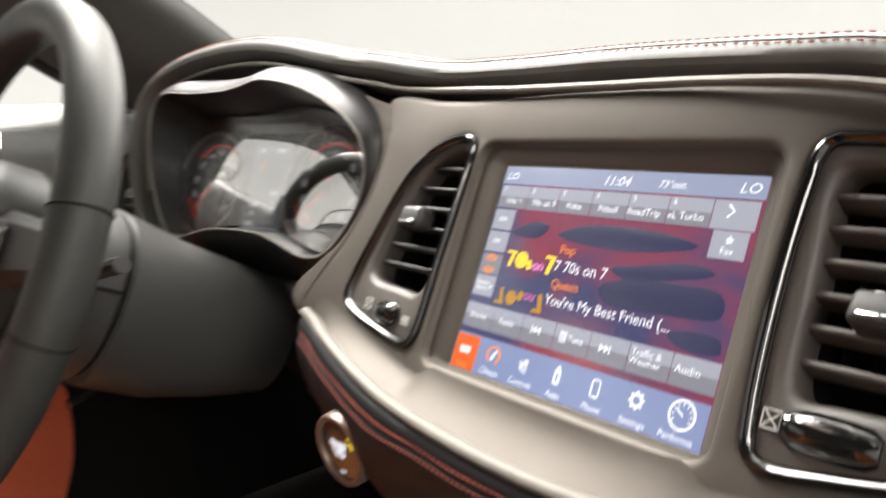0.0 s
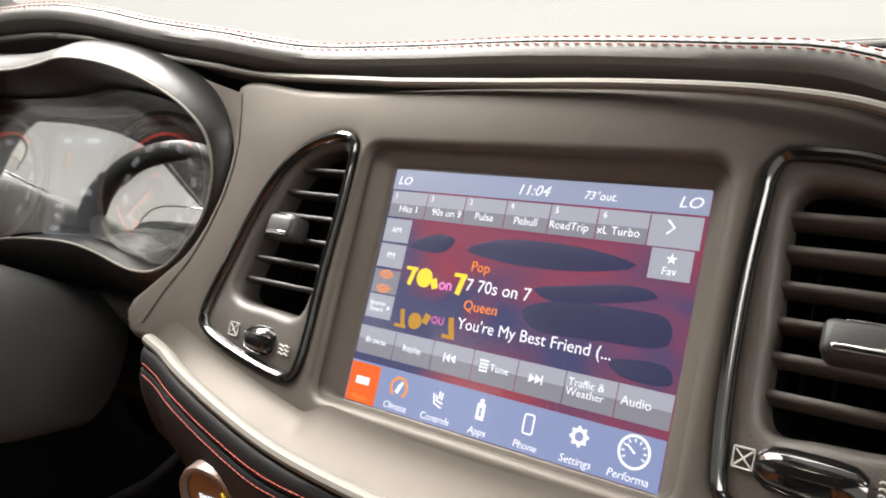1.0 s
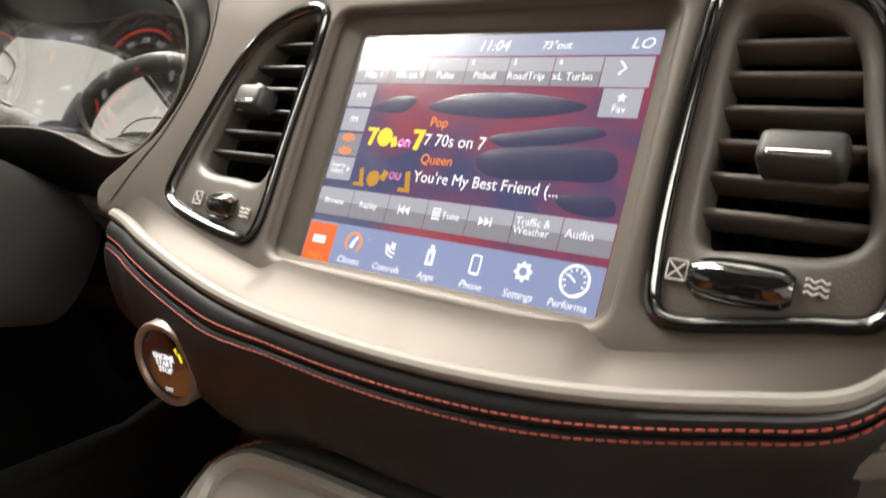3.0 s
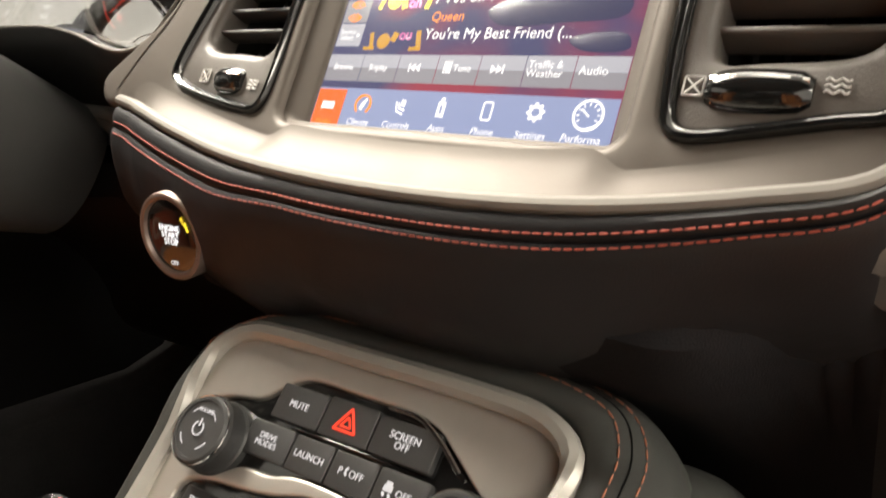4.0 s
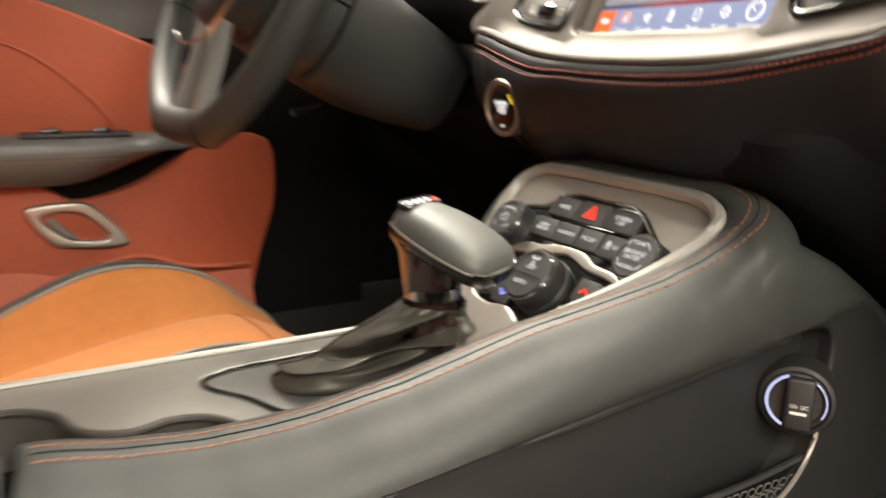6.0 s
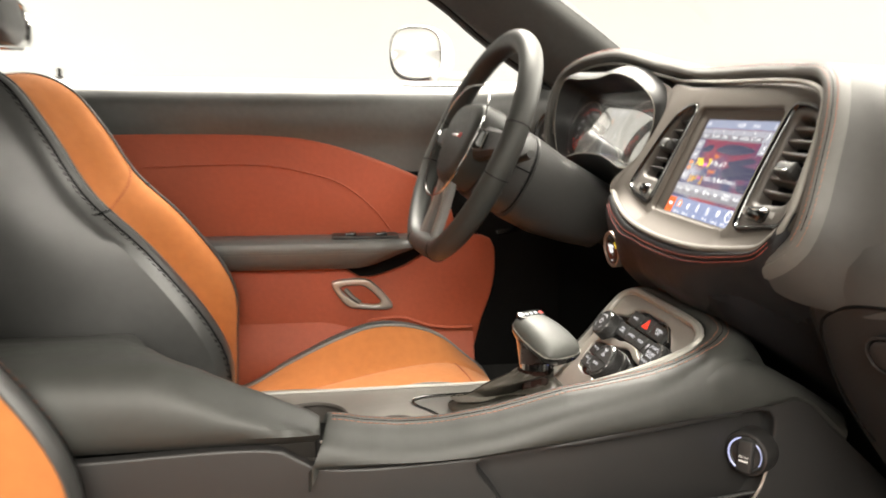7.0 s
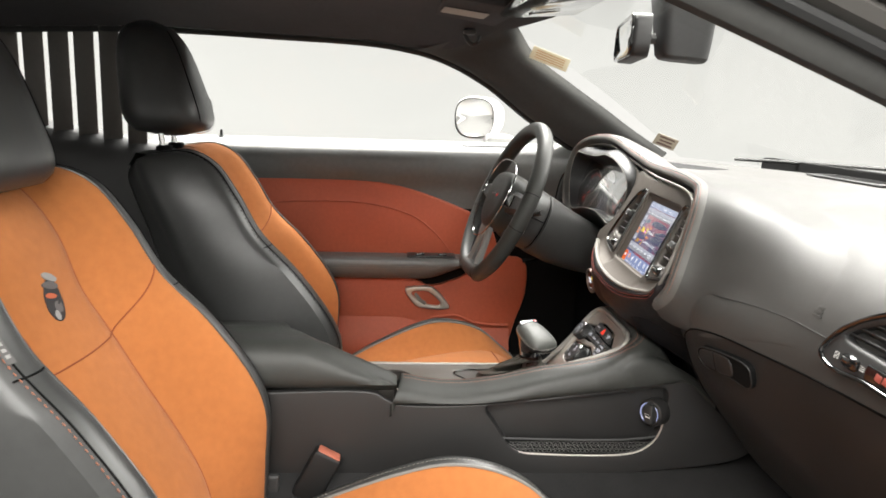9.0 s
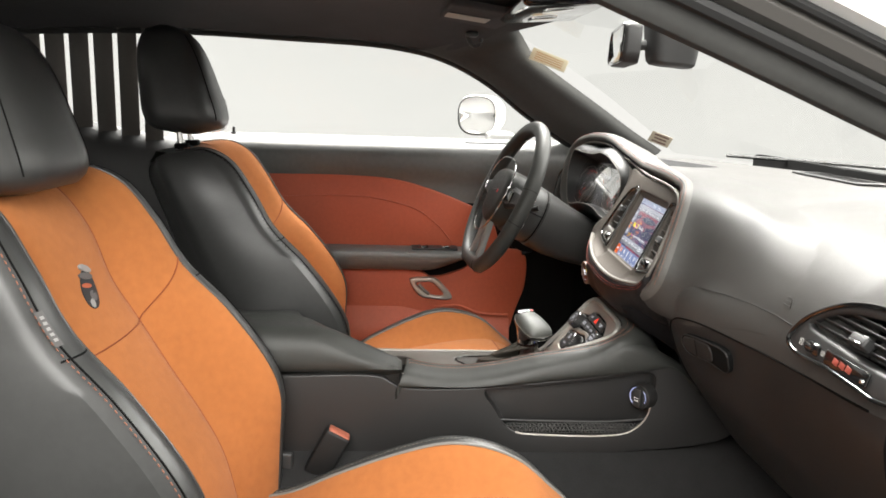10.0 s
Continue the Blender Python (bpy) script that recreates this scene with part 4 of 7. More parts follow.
def air_vent(name, label, outline, opening, rows, M4, tab, wheel, marks, tilt=-18.0, deep=0.014, blade_mat=HARD, thick=0.0026, face_mat=VENT_GREY):
    o = ccw(outline)
    vent = part(name, loft([on(M4, offset(o, -0.0025), -0.002), on(M4, offset(o, -0.0022), 0.0012), on(M4, offset(o, -0.0012), 0.0026), on(M4, offset(o, 0.0004), 0.003), on(M4, offset(o, 0.0022), 0.0022), on(M4, offset(o, 0.0034), 0.0004), on(M4, offset(o, 0.004), -0.002)]), GLOSS, dashboard, label)
    inner = ccw(opening)
    n = len(o)
    # face sheet inside the gloss ring, with the air opening in it
    part("vent_face", holed(offset(o, 0.0034), [inner], 0.006, 0.022, M4 @ pose(0, 0, -0.0008), 0.001), face_mat, vent, "matt black vent housing")
    part("vent_back", plate(offset(inner, -0.003), 0.002, 0.0005, M4 @ pose(0, 0, -0.034)), MATT, vent)
    part("vent_duct", loft([on(M4, inner, -0.02), on(M4, offset(inner, 0.003), -0.036)]), MATT, vent)
    for v in rows:
        u0, u1 = span(inner, v / 1000)
        part("slat", rbox(u1 - u0 + 0.003, thick, deep, thick * 0.42, 3, M4 @ pose((u0 + u1) / 2, v / 1000, -0.012, tilt)), blade_mat, vent)
    for k in range(4):
        u0, u1 = span(inner, rows[len(rows) // 2] / 1000)
        uu = lerp(u0, u1, (k + 0.7) / 4.4)
        part("guide_vane", rbox(0.0012, 0.055, 0.008, 0.0004, 1, M4 @ pose(uu, rows[len(rows) // 2] / 1000 - 0.004, -0.027)), MATT, vent)
    tu, tv, tw = tab
    t_ = part("slat_tab", rbox(tw, 0.0145, 0.016, 0.0035, 3, M4 @ pose(tu, tv, -0.002, tilt)), HARD, vent, "black slat tab")
    part("tab_edge", rbox(tw * 0.72, 0.0024, 0.0022, 0.0007, 2, M4 @ pose(tu, tv, -0.002, tilt) @ pose(0, -0.0044, 0.0078)), CHROME, t_, "bright chrome edge")
    part("tab_inset", rbox(tw * 0.60, 0.0012, 0.0090, 0.0005, 2, M4 @ pose(tu, tv, -0.002, tilt) @ pose(0.001, 0.0070, 0.0012)), GLOSS, t_, "glossy inset")
    wu, wv, ww = wheel
    w_ = part("thumbwheel", lathe([(0.0, -ww / 2), (0.006, -ww / 2), (0.0085, -ww / 2 + 0.004), (0.0092, -ww / 6), (0.0092, ww / 6), (0.0085, ww / 2 - 0.004), (0.006, ww / 2), (0, ww / 2)], 28, M4 @ pose(wu, wv, -0.004, 0, 90, 0)), GLOSS, vent, "gloss thumbwheel")
    part("wheel_edge", tube([M4 @ Vector((wu + q * ww * 0.46, wv + 0.0030, 0.0042 - 0.002 * q * q)) for q in np.linspace(-1, 1, 14)], 0.0009, 6), CHROME, w_)
    part("wheel_edge", tube([M4 @ Vector((wu + q * ww * 0.42, wv - 0.0056, 0.0026 - 0.0018 * q * q)) for q in np.linspace(-1, 1, 14)], 0.0006, 6), CHROME, w_)
    mu, mv = marks[0]
    b = rrect(0.0075, 0.0075, 0.0004, 2, mu, mv)
    part("closed_mark", join(tube(on(M4, b, 0.0), 0.0004, 5, True), tube([M4 @ Vector((mu - 0.003, mv - 0.003, 0)), M4 @ Vector((mu + 0.003, mv + 0.003, 0))], 0.0004, 5), tube([M4 @ Vector((mu - 0.003, mv + 0.003, 0)), M4 @ Vector((mu + 0.003, mv - 0.003, 0))], 0.0004, 5)), PRINT_GREY, vent, "grey printed crossed square")
    mu, mv = marks[1]
    part("open_mark", join(*[tube([M4 @ Vector((mu + q, mv + d + 0.0006 * math.sin(q * 1600), 0)) for q in np.linspace(-0.004, 0.004, 12)], 0.0004, 5) for d in (-0.0022, 0, 0.0022)]), PRINT_GREY, vent, "grey printed waves")
    return vent


OPEN_L = cr(mm((-120, 69), (-128, 70.5), (-144, 66), (-158, 54), (-170, 28), (-178, 0), (-182, -20), (-176, -25), (-150, -27), (-128, -27.5), (-124, -22), (-120.5, 20)), 80, True)
OPEN_R = cr(mm((120, 58), (123, 64), (140, 64.5), (154, 60), (163, 50), (168, 30), (175, -2), (177, -20), (170, -26), (140, -29), (126, -29.5), (122.5, -25), (121, 10)), 80, True)
air_vent("air_vent", "narrow black air vent with gloss frame", VENT_L, OPEN_L, (58, 43.5, 29.5, 15.5, 1.5, -12), PAN, (-0.151, 0.0205, 0.022), (-0.150, -0.0455, 0.024), ((-0.1735, -0.0432), (-0.1285, -0.0475)), tilt=-4, deep=0.012)
air_vent("air_vent", "wide black air vent with gloss frame", VENT_R, OPEN_R, (53, 39.5, 25.5, 11.5, -2.0, -16.5), PAN, (0.153, 0.0075, 0.030), (0.1415, -0.0415, 0.036), ((0.1185, -0.0405), (0.1665, -0.0392)), tilt=-16, deep=0.013, blade_mat=VENT_GREY, thick=0.0034)

# ---- start button on the lower dash ----
SB = basis(POD @ Vector((-0.151, -0.1400, 0.0120)), (1.0, 0.05, 0.0), (0.0, -0.12, 0.99)) @ Matrix.Diagonal((0.95, 0.95, 0.95, 1))
start = part("start_button", lathe([(0.0262, -0.03), (0.0262, 0.0005), (0.0255, 0.0022), (0.0238, 0.0028), (0.0222, 0.0022), (0.0214, 0.0002), (0.0208, -0.0004)], 56, SB), mat("rose_bronze", (0.19, 0.145, 0.125), 0.42, metal=0.6), dashboard, "round start button with bronze ring")
part("button_face", lathe([(0.0218, -0.002), (0.0216, 0.0002), (0.0150, 0.0012), (0, 0.0016)], 48, SB), GLOSS, start, "gloss black face")
lettering("legend", "ENGINE\nSTART\nSTOP", 0.0050, SB @ pose(0.0005, 0.001, 0.0018), G_WHITE, start, leading=0.82)
lettering("legend", "RUN", 0.0034, SB @ pose(0.0135, 0.0095, 0.0016, 0, 0, -50), G_YELLOW, start)
part("lit_mark", rbox(0.0018, 0.0055, 0.0003, 0.0005, 1, SB @ pose(0.0150, 0.0070, 0.0015, 0, 0, 20)), G_YELLOW, start, "lit amber mark")
lettering("legend", "OFF", 0.0038, SB @ pose(0.0, -0.0160, 0.0014), G_BACKLIT, start)

# ---- passenger side of the dash ----


WING = BVHTree.FromPolygons([Vector(p) for w in wing for p in w], [(a * 26 + b, a * 26 + b + 1, a * 26 + b + 27, a * 26 + b + 26) for a in range(len(wing) - 1) for b in range(25)])


def dash_y(x, z):
    pr = [p for p in dash_profile(x, 120) if p[1] < 0.53]
    y = float(np.interp(-z, [-p[1] for p in pr], [p[0] for p in pr]))
    hit = WING.ray_cast(Vector((x, -1.0, z)), Vector((0, 1, 0)))[0]
    return min(y, hit[1]) if hit else y


part("dash_seam", tube(cr([(x, dash_y(x, z) - 0.0002, z) for x, z in ((0.225, 0.417), (0.30, 0.420), (0.375, 0.424), (0.45, 0.425), (0.53, 0.423))], 30), 0.0006, 6), DASH_SHADED, dashboard)
pv_o = cr([(0.536, 0.412), (0.548, 0.436), (0.575, 0.458), (0.62, 0.480), (0.67, 0.492), (0.72, 0.494), (0.765, 0.485), (0.775, 0.45), (0.77, 0.418), (0.735, 0.404), (0.69, 0.404), (0.62, 0.405), (0.56, 0.402)], 90, True)
PVM = basis((0.0, 0.020, 0.0), (1, 0, 0), (0, 0.26, 0.966))
pv_o = np.array([(x, z / 0.966) for x, z in pv_o])
pv_i = cr([(0.565, 0.457), (0.60, 0.478), (0.65, 0.493), (0.72, 0.498), (0.755, 0.488), (0.76, 0.452), (0.72, 0.448), (0.64, 0.450)], 60, True)
air_vent("air_vent", "teardrop black passenger air vent with gloss frame", pv_o, pv_i, (458, 468, 478, 488), PVM, (0.67, 0.466, 0.03), (0.592, 0.432, 0.032), ((0.566, 0.432), (0.615, 0.432)), tilt=-25, deep=0.014, blade_mat=HARD, face_mat=HARD)
badge_red = mat("badge_red", (0.24, 0.045, 0.03), 0.5)
bd = part("badge_plate", plate(rrect(0.085, 0.017, 0.003, 3, 0.665, 0.432), 0.002, 0.0006, PVM @ pose(0, 0, 0.0015)), GLOSS, dashboard, "gloss black badge plate")
for k in range(3):
    part("badge_bar", rbox(0.0105, 0.0075, 0.0006, 0.0012, 2, PVM @ pose(0.646 + 0.0130 * k, 0.432, 0.002, 0, 0, -8)), badge_red, bd, "red badge figure")
part("badge_lamp", lathe([(0.003, 0), (0.0025, 0.0015), (0, 0.002)], 14, PVM @ pose(0.70, 0.4285, 0.0018)), CHROME, bd)
# glove box outline and handle
def on_dash(x, z, lift=0.0):
    return np.array((x, dash_y(x, z) - lift, z))


part("glovebox_gap", tube(cr([on_dash(x, z, 0.0001) for x, z in ((0.236, 0.22), (0.226, 0.26), (0.219, 0.30), (0.2235, 0.333), (0.262, 0.357), (0.302, 0.3655), (0.339, 0.3685), (0.414, 0.3665), (0.493, 0.368), (0.579, 0.374), (0.66, 0.378), (0.70, 0.380))], 90), 0.0016, 6), MATT, dashboard, "dark gap round the glovebox lid")
P1, P2 = on_dash(0.285, 0.325), on_dash(0.400, 0.336)
HG = basis((P1 + P2) / 2 + np.array((0.002, -0.0048, 0.0)), P2 - P1, on_dash(0.342, 0.350) - on_dash(0.342, 0.31))
hd_o = cr([(-0.060, 0.004), (-0.054, 0.0135), (-0.036, 0.0170), (0.012, 0.0165), (0.048, 0.0120), (0.057, 0.006), (0.054, -0.020), (0.047, -0.0255), (0.010, -0.0190), (-0.046, -0.0155), (-0.056, -0.009)], 90, True)
# Raised dark plate stands in for the shade inside the recess.
part("recess_shade", plate(hd_o, 0.02, 0.001, HG @ pose(0, 0, 0.0036)), MATT, dashboard, "dark plate for the shade in the handle recess")
part("handle_rim", tube(on(HG, hd_o, 0.0034), 0.0012, 6, True), DASH_SHADED, dashboard)
part("glovebox_handle", plate(cr([(-0.057, 0.003), (-0.051, 0.0115), (-0.036, 0.0145), (0.004, 0.0142), (0.016, 0.0110), (0.020, 0.004), (0.018, -0.0130), (0.012, -0.0165), (-0.044, -0.0130), (-0.053, -0.008)], 60, True), 0.010, 0.003, HG @ pose(0, 0, 0.0054)), DASH_SHADED, dashboard, "black glovebox latch handle")
part("handle_joint", tube(on(HG, [(-0.018, 0.0140), (-0.019, 0.0), (-0.020, -0.0135)], 0.0055), 0.0006, 5), MATT, dashboard)
part("airbag_mark", join(*[rbox(0.020 - 0.004 * k, 0.0012, 0.003, 0, 1, pose(0.485, dash_y(0.485, 0.441 + 0.005 * k) - 0.0002, 0.441 + 0.005 * k, -20)) for k in range(3)]), DASH_SOFT, dashboard, "small embossed airbag mark")
# left vent beyond the cluster
LV = SEAT_IN @ basis((-0.635, 0.080, 0.470), (0.96, 0.28, 0), (0, 0.3, 0.95))
lv_o = cr([(-0.035, 0.035), (0.0, 0.062), (0.035, 0.066), (0.045, 0.04), (0.038, -0.03), (0.02, -0.062), (-0.015, -0.058), (-0.035, -0.02)], 70, True)
part("side_vent_pod", loft([on(LV, offset(lv_o, -0.03), -0.07), on(LV, offset(lv_o, -0.02), -0.012), on(LV, offset(lv_o, -0.012), 0.0), on(LV, lv_o, 0.001)]), HARD, dashboard)
air_vent("air_vent", "small black driver side air vent", lv_o, offset(ccw(lv_o), 0.010), (40, 24, 8, -8, -24), LV, (0.004, 0.004, 0.02), (0.0, -0.047, 0.014), ((-0.014, -0.045), (0.014, -0.047)), tilt=-10)
# footwell closing panels
tagged(part("firewall", plate(rrect(1.5, 0.9, 0.02), 0.02, 0.002, basis((0, 0.66, 0.12), (1, 0, 0), (0, 0, 1))), MATT), "dark footwell bulkhead under the dashboard", "bulkhead", kind="structure")
for sd in (-1, 1):
    tagged(part("kick_panel_%d" % (1 if sd < 0 else 2), rbox(0.02, 0.40 if sd > 0 else 0.80, 0.62, 0.006, 2, pose(sd * 0.765, 0.51 if sd > 0 else 0.31, 0.16)), MATT), "black plastic kick panel beside the footwell", "kick panel", kind="structure")

part("defroster_grille", rbox(0.26, 0.07, 0.004, 0.0015, 2, pose(-0.13, 0.56, 0.5605, -1)), HARD, dashboard, "flat black defroster grille")
for k in range(6):
    part("grille_slot", rbox(0.22, 0.004, 0.0012, 0.0004, 1, pose(-0.13, 0.537 + 0.009 * k, 0.5628, -1)), MATT, dashboard)

# ---- centre console ----
console = thing("centre_console", "black leather centre console with silver deck and stitched edge", "console", at=(0, -0.2, 0.05))
# right-hand side: lower hard panel and upper leather band
TOPZ = [(-0.40, 0.2245), (-0.357, 0.2235), (-0.345, 0.2225), (-0.324, 0.2180), (-0.29, 0.2140), (-0.263, 0.2138), (-0.24, 0.2150), (-0.193, 0.2215), (-0.16, 0.2285), (-0.115, 0.2395), (-0.08, 0.2460), (-0.03, 0.2560), (0.010, 0.2680)]
BANDZ = [(-0.40, 0.208), (-0.385, 0.196), (-0.36, 0.186), (-0.217, 0.187), (-0.10, 0.200), (0.12, 0.2285), (0.138, 0.224), (0.17, 0.193), (0.21, 0.158)]


def flank_section(y):
    zt = float(table(y, [(0.0, 0.262), (0.03, 0.284), (0.05, 0.287), (0.07, 0.282), (0.10, 0.269), (0.12, 0.258), (0.14, 0.247), (0.17, 0.228), (0.19, 0.214)])[0])
    zb = float(table(y, BANDZ)[0])
    w = lerp(0.0, -0.006, smooth(0.08, 0.17, y))
    pts = [(0.105, 0.160), (0.106, zt - 0.020), (0.114, zt - 0.012), (0.130, zt - 0.008), (0.144 + w, zt - 0.009), (0.1525 + w, zt - 0.014), (0.1590 + w, lerp(zt - 0.018, zb, 0.55)), (0.1568 + w, zb + 0.004), (0.151, zb)]
    return [(x, y, z) for x, z in cr(pts, 30)]


part("side_rail", loft([flank_section(y) for y in np.linspace(0.0, 0.185, 36)], False), LEATHER, console, "black leather flank running up to the dash")
# one padded crown runs up the rail, round the corner and along the top of the control panel
inner = [(lerp(0.100, 0.109, smooth(-0.16, -0.02, y)), y, float(table(y, TOPZ)[0])) for y in np.linspace(-0.357, -0.02, 40)]
inner += [(0.1105, 0.0, 0.2650), (0.1130, 0.022, 0.2765), (0.1125, 0.0325, 0.2860), (0.106, 0.0410, 0.2935), (0.092, 0.0452, 0.2972), (0.06, 0.0468, 0.2988), (0.03, 0.0470, 0.2990), (0.0, 0.0470, 0.2990), (-0.03, 0.0470, 0.2990), (-0.06, 0.0468, 0.2988), (-0.085, 0.0445, 0.2965), (-0.102, 0.037, 0.2885), (-0.1085, 0.022, 0.2715), (-0.1075, 0.0, 0.2450), (-0.106, -0.030, 0.2120)]
NC = 260
inner = cr(inner, NC)
flat_t = np.gradient(inner, axis=0)
flat_t[:, 2] = 0
flat_t /= np.linalg.norm(flat_t, axis=1)[:, None]
HOOD_SECTION = [(0, -0.006), (0.0005, -0.002), (0.002, 0.002), (0.006, 0.0058), (0.012, 0.0080), (0.021, 0.0080), (0.030, 0.0040), (0.038, -0.004), (0.045, -0.018), (0.050, -0.042), (0.054, -0.075)]
CORNER_SECTION = [(0, -0.006), (0.0005, -0.002), (0.002, 0.002), (0.006, 0.0048), (0.012, 0.0062), (0.022, 0.0050), (0.032, -0.001), (0.041, -0.010), (0.046, -0.024), (0.047, -0.045), (0.046, -0.075)]


def crown(k):
    """Section of the crown at a point of its inner edge: across and up from that edge."""
    x, y, z = inner[k]
    turn = (math.degrees(math.atan2(-flat_t[k][0], flat_t[k][1])) + 60) % 360 - 60
    zb = min(float(table(min(y, 0.03), BANDZ)[0]), z - 0.006) - z
    rail = [(0, -0.009), (0.0003, -0.005), (0.0018, -0.0008), (0.0045, 0.0020), (0.010, 0.0038), (0.024, 0.0022), (0.035, -0.0030), (0.1525 - x, -0.012), (0.1595 - x, lerp(-0.018, zb, 0.55)), (0.157 - x, zb + 0.004), (0.151 - x, zb)]
    c, w = smooth(8, 42, turn), smooth(40, 84, turn)
    left = lerp(1.0, 0.30, smooth(-0.04, -0.104, x))
    sec = [(lerp(lerp(p[0], q[0], c), h[0], w) * left, lerp(lerp(p[1], q[1], c), h[1], w) * left) for p, q, h in zip(rail, CORNER_SECTION, HOOD_SECTION)]
    return cr(sec, 34), w


def crown_pt(k, a, b):
    out = np.array((flat_t[k][1], -flat_t[k][0], 0.0))
    w = crown(k)[1]
    lift = lerp(np.array((0, 0, 1.0)), np.array((0, -0.42, 0.9)), w)
    return inner[k] + out * a + lift * b


def crown_line(a, k0, k1, lift=0.0):
    """A line that keeps its distance from the crown's inner edge."""
    out = []
    for k in range(k0, k1):
        sec = crown(k)[0]
        n = int(np.argmax([p[0] for p in sec]))
        f = lerp(1.0, 0.30, smooth(-0.04, -0.104, inner[k][0]))
        out.append(crown_pt(k, a * f, float(np.interp(a * f, [p[0] for p in sec[:n]], [p[1] for p in sec[:n]])) + lift))
    return out


def crown_row(k):
    """One row of the crown; the rail's rear end leans back."""
    lean = smooth(-0.30, -0.357, inner[k][1]) if k < 60 else 0.0
    return [p - np.array((0, 0.45 * lean * max(0.0, inner[k][2] + 0.003 - p[2]), 0)) for p in (crown_pt(k, a, b) for a, b in crown(k)[0])]


rear_end = [[p + np.array((0, -0.0022 * (1 - (1 - q) ** 2) ** 0.5, -0.022 * (1 - (1 - q * q) ** 0.5) if q < 1 else -0.022)) for p in crown_row(0)] for q in (1.0, 0.92, 0.75, 0.5, 0.25)]
part("rail_crown", loft(rear_end + [crown_row(k) for k in range(NC)], False), LEATHER, console, "padded black leather edge with double stitching")
first = 1
part("rail_seam", tube(cr(crown_line(0.0185, first, 232, 0.0001), 200), 0.0004, 6), MATT, console)
for a in (0.0135, 0.0240):
    part("stitching", stitches(cr(crown_line(a, first, 228, 0.0003), 700), 0.0046, 0.0014, 0.00042), THREAD_TAN, console, "thread in a tan tone")
# lower side panel with a map pocket
SIDE = basis((0.152, 0, 0), (0, 1, 0), (0, 0, 1))
side_out = cr([(-0.80, 0.207), (-0.60, 0.207), (-0.402, 0.2075), (-0.385, 0.197), (-0.365, 0.188), (-0.217, 0.1885), (-0.10, 0.202), (0.13, 0.231), (0.165, 0.20), (0.215, 0.155), (0.255, 0.117), (0.264, 0.107), (0.258, 0.102), (0.226, 0.085), (0.0, 0.060), (-0.12, 0.056), (-0.30, 0.057), (-0.80, 0.03)], 160, True)
POCKET = cr([(-0.214, 0.182), (-0.196, 0.150), (-0.170, 0.112), (-0.150, 0.101), (-0.12, 0.098), (0.035, 0.098), (0.065, 0.108), (0.088, 0.132), (0.098, 0.175), (0.099, 0.212), (0.088, 0.2195), (0.0, 0.2075), (-0.10, 0.1945)], 90, True)
part("side_panel", holed(side_out, [POCKET], 0.003, 0.012, SIDE, 0.003), HARD_BROWN, console, "grey-brown grained side panel")
part("pocket_back", plate(offset(ccw(POCKET), -0.006), 0.003, 0.0005, SIDE @ pose(0, 0, -0.022)), HARD_BROWN, console)
part("pocket_wall", loft([on(SIDE, offset(ccw(POCKET), 0.0), -0.011), on(SIDE, offset(ccw(POCKET), 0.002), -0.023)]), HARD, console)
part("pocket_lip", tube(on(SIDE, offset(ccw(POCKET), 0.001), 0.0012)[12:50], 0.0016, 6), SILVER, console, "thin silver edge")
# left side and ends
part("side_panel", plate(cr([(-0.80, 0.20), (-0.56, 0.195), (-0.50, 0.163), (-0.08, 0.165), (0.0, 0.21), (0.05, 0.26), (0.26, 0.23), (0.27, 0.0), (-0.80, 0.0)], 80, True), 0.006, 0.002, basis((-0.111, 0, 0), (0, -1, 0), (0, 0, 1)) @ Matrix.Diagonal((-1, 1, -1, 1))), HARD, console)
# padded armrest lid
arm = []
for y in np.linspace(-0.80, -0.366, 46):
    zt = float(table(y, [(-0.80, 0.288), (-0.60, 0.289), (-0.52, 0.287), (-0.48, 0.275), (-0.44, 0.2565), (-0.41, 0.2440), (-0.39, 0.2335), (-0.378, 0.2295), (-0.370, 0.2270), (-0.366, 0.2220)])[0])
    zl = zt - lerp(0.030, 0.085, smooth(-0.58, -0.44, y))
    zb = 0.2100
    w = 0.150
    pts = [(-0.104, min(zb, zl - 0.03)), (-0.110, zl - 0.02), (-0.104, zl - 0.004), (-0.088, zl), (-0.05, lerp(zl, zt, 0.22)), (0.03, lerp(zl, zt, lerp(0.85, 0.62, smooth(-0.56, -0.44, y)))), (w - 0.05, zt), (w - 0.018, zt - 0.008), (w - 0.002, lerp(zb, zt, 0.62)), (w + 0.001, zb + 0.012), (w - 0.01, zb)]
    arm.append([(x, y - 0.5 * max(0.0, 0.105 - x) * smooth(-0.62, -0.42, y), z) for x, z in cr(pts, 44)])
part("armrest_lid", loft(arm, True, True, True), LEATHER, console, "padded black leather armrest lid")
part("lid_gap", rbox(0.046, 0.016, 0.036, 0.003, 2, pose(0.124, -0.3625, 0.196)), MATT, console, "dark gap before the lid")
part("lid_latch", rbox(0.016, 0.006, 0.003, 0.0010, 2, pose(0.139, -0.3630, 0.2120)), SILVER, console, "small bright latch")
# silver deck with cup well and shifter opening
DECK = basis((0, 0, 0.1700), (1, 0, 0), (0, 1, 0))
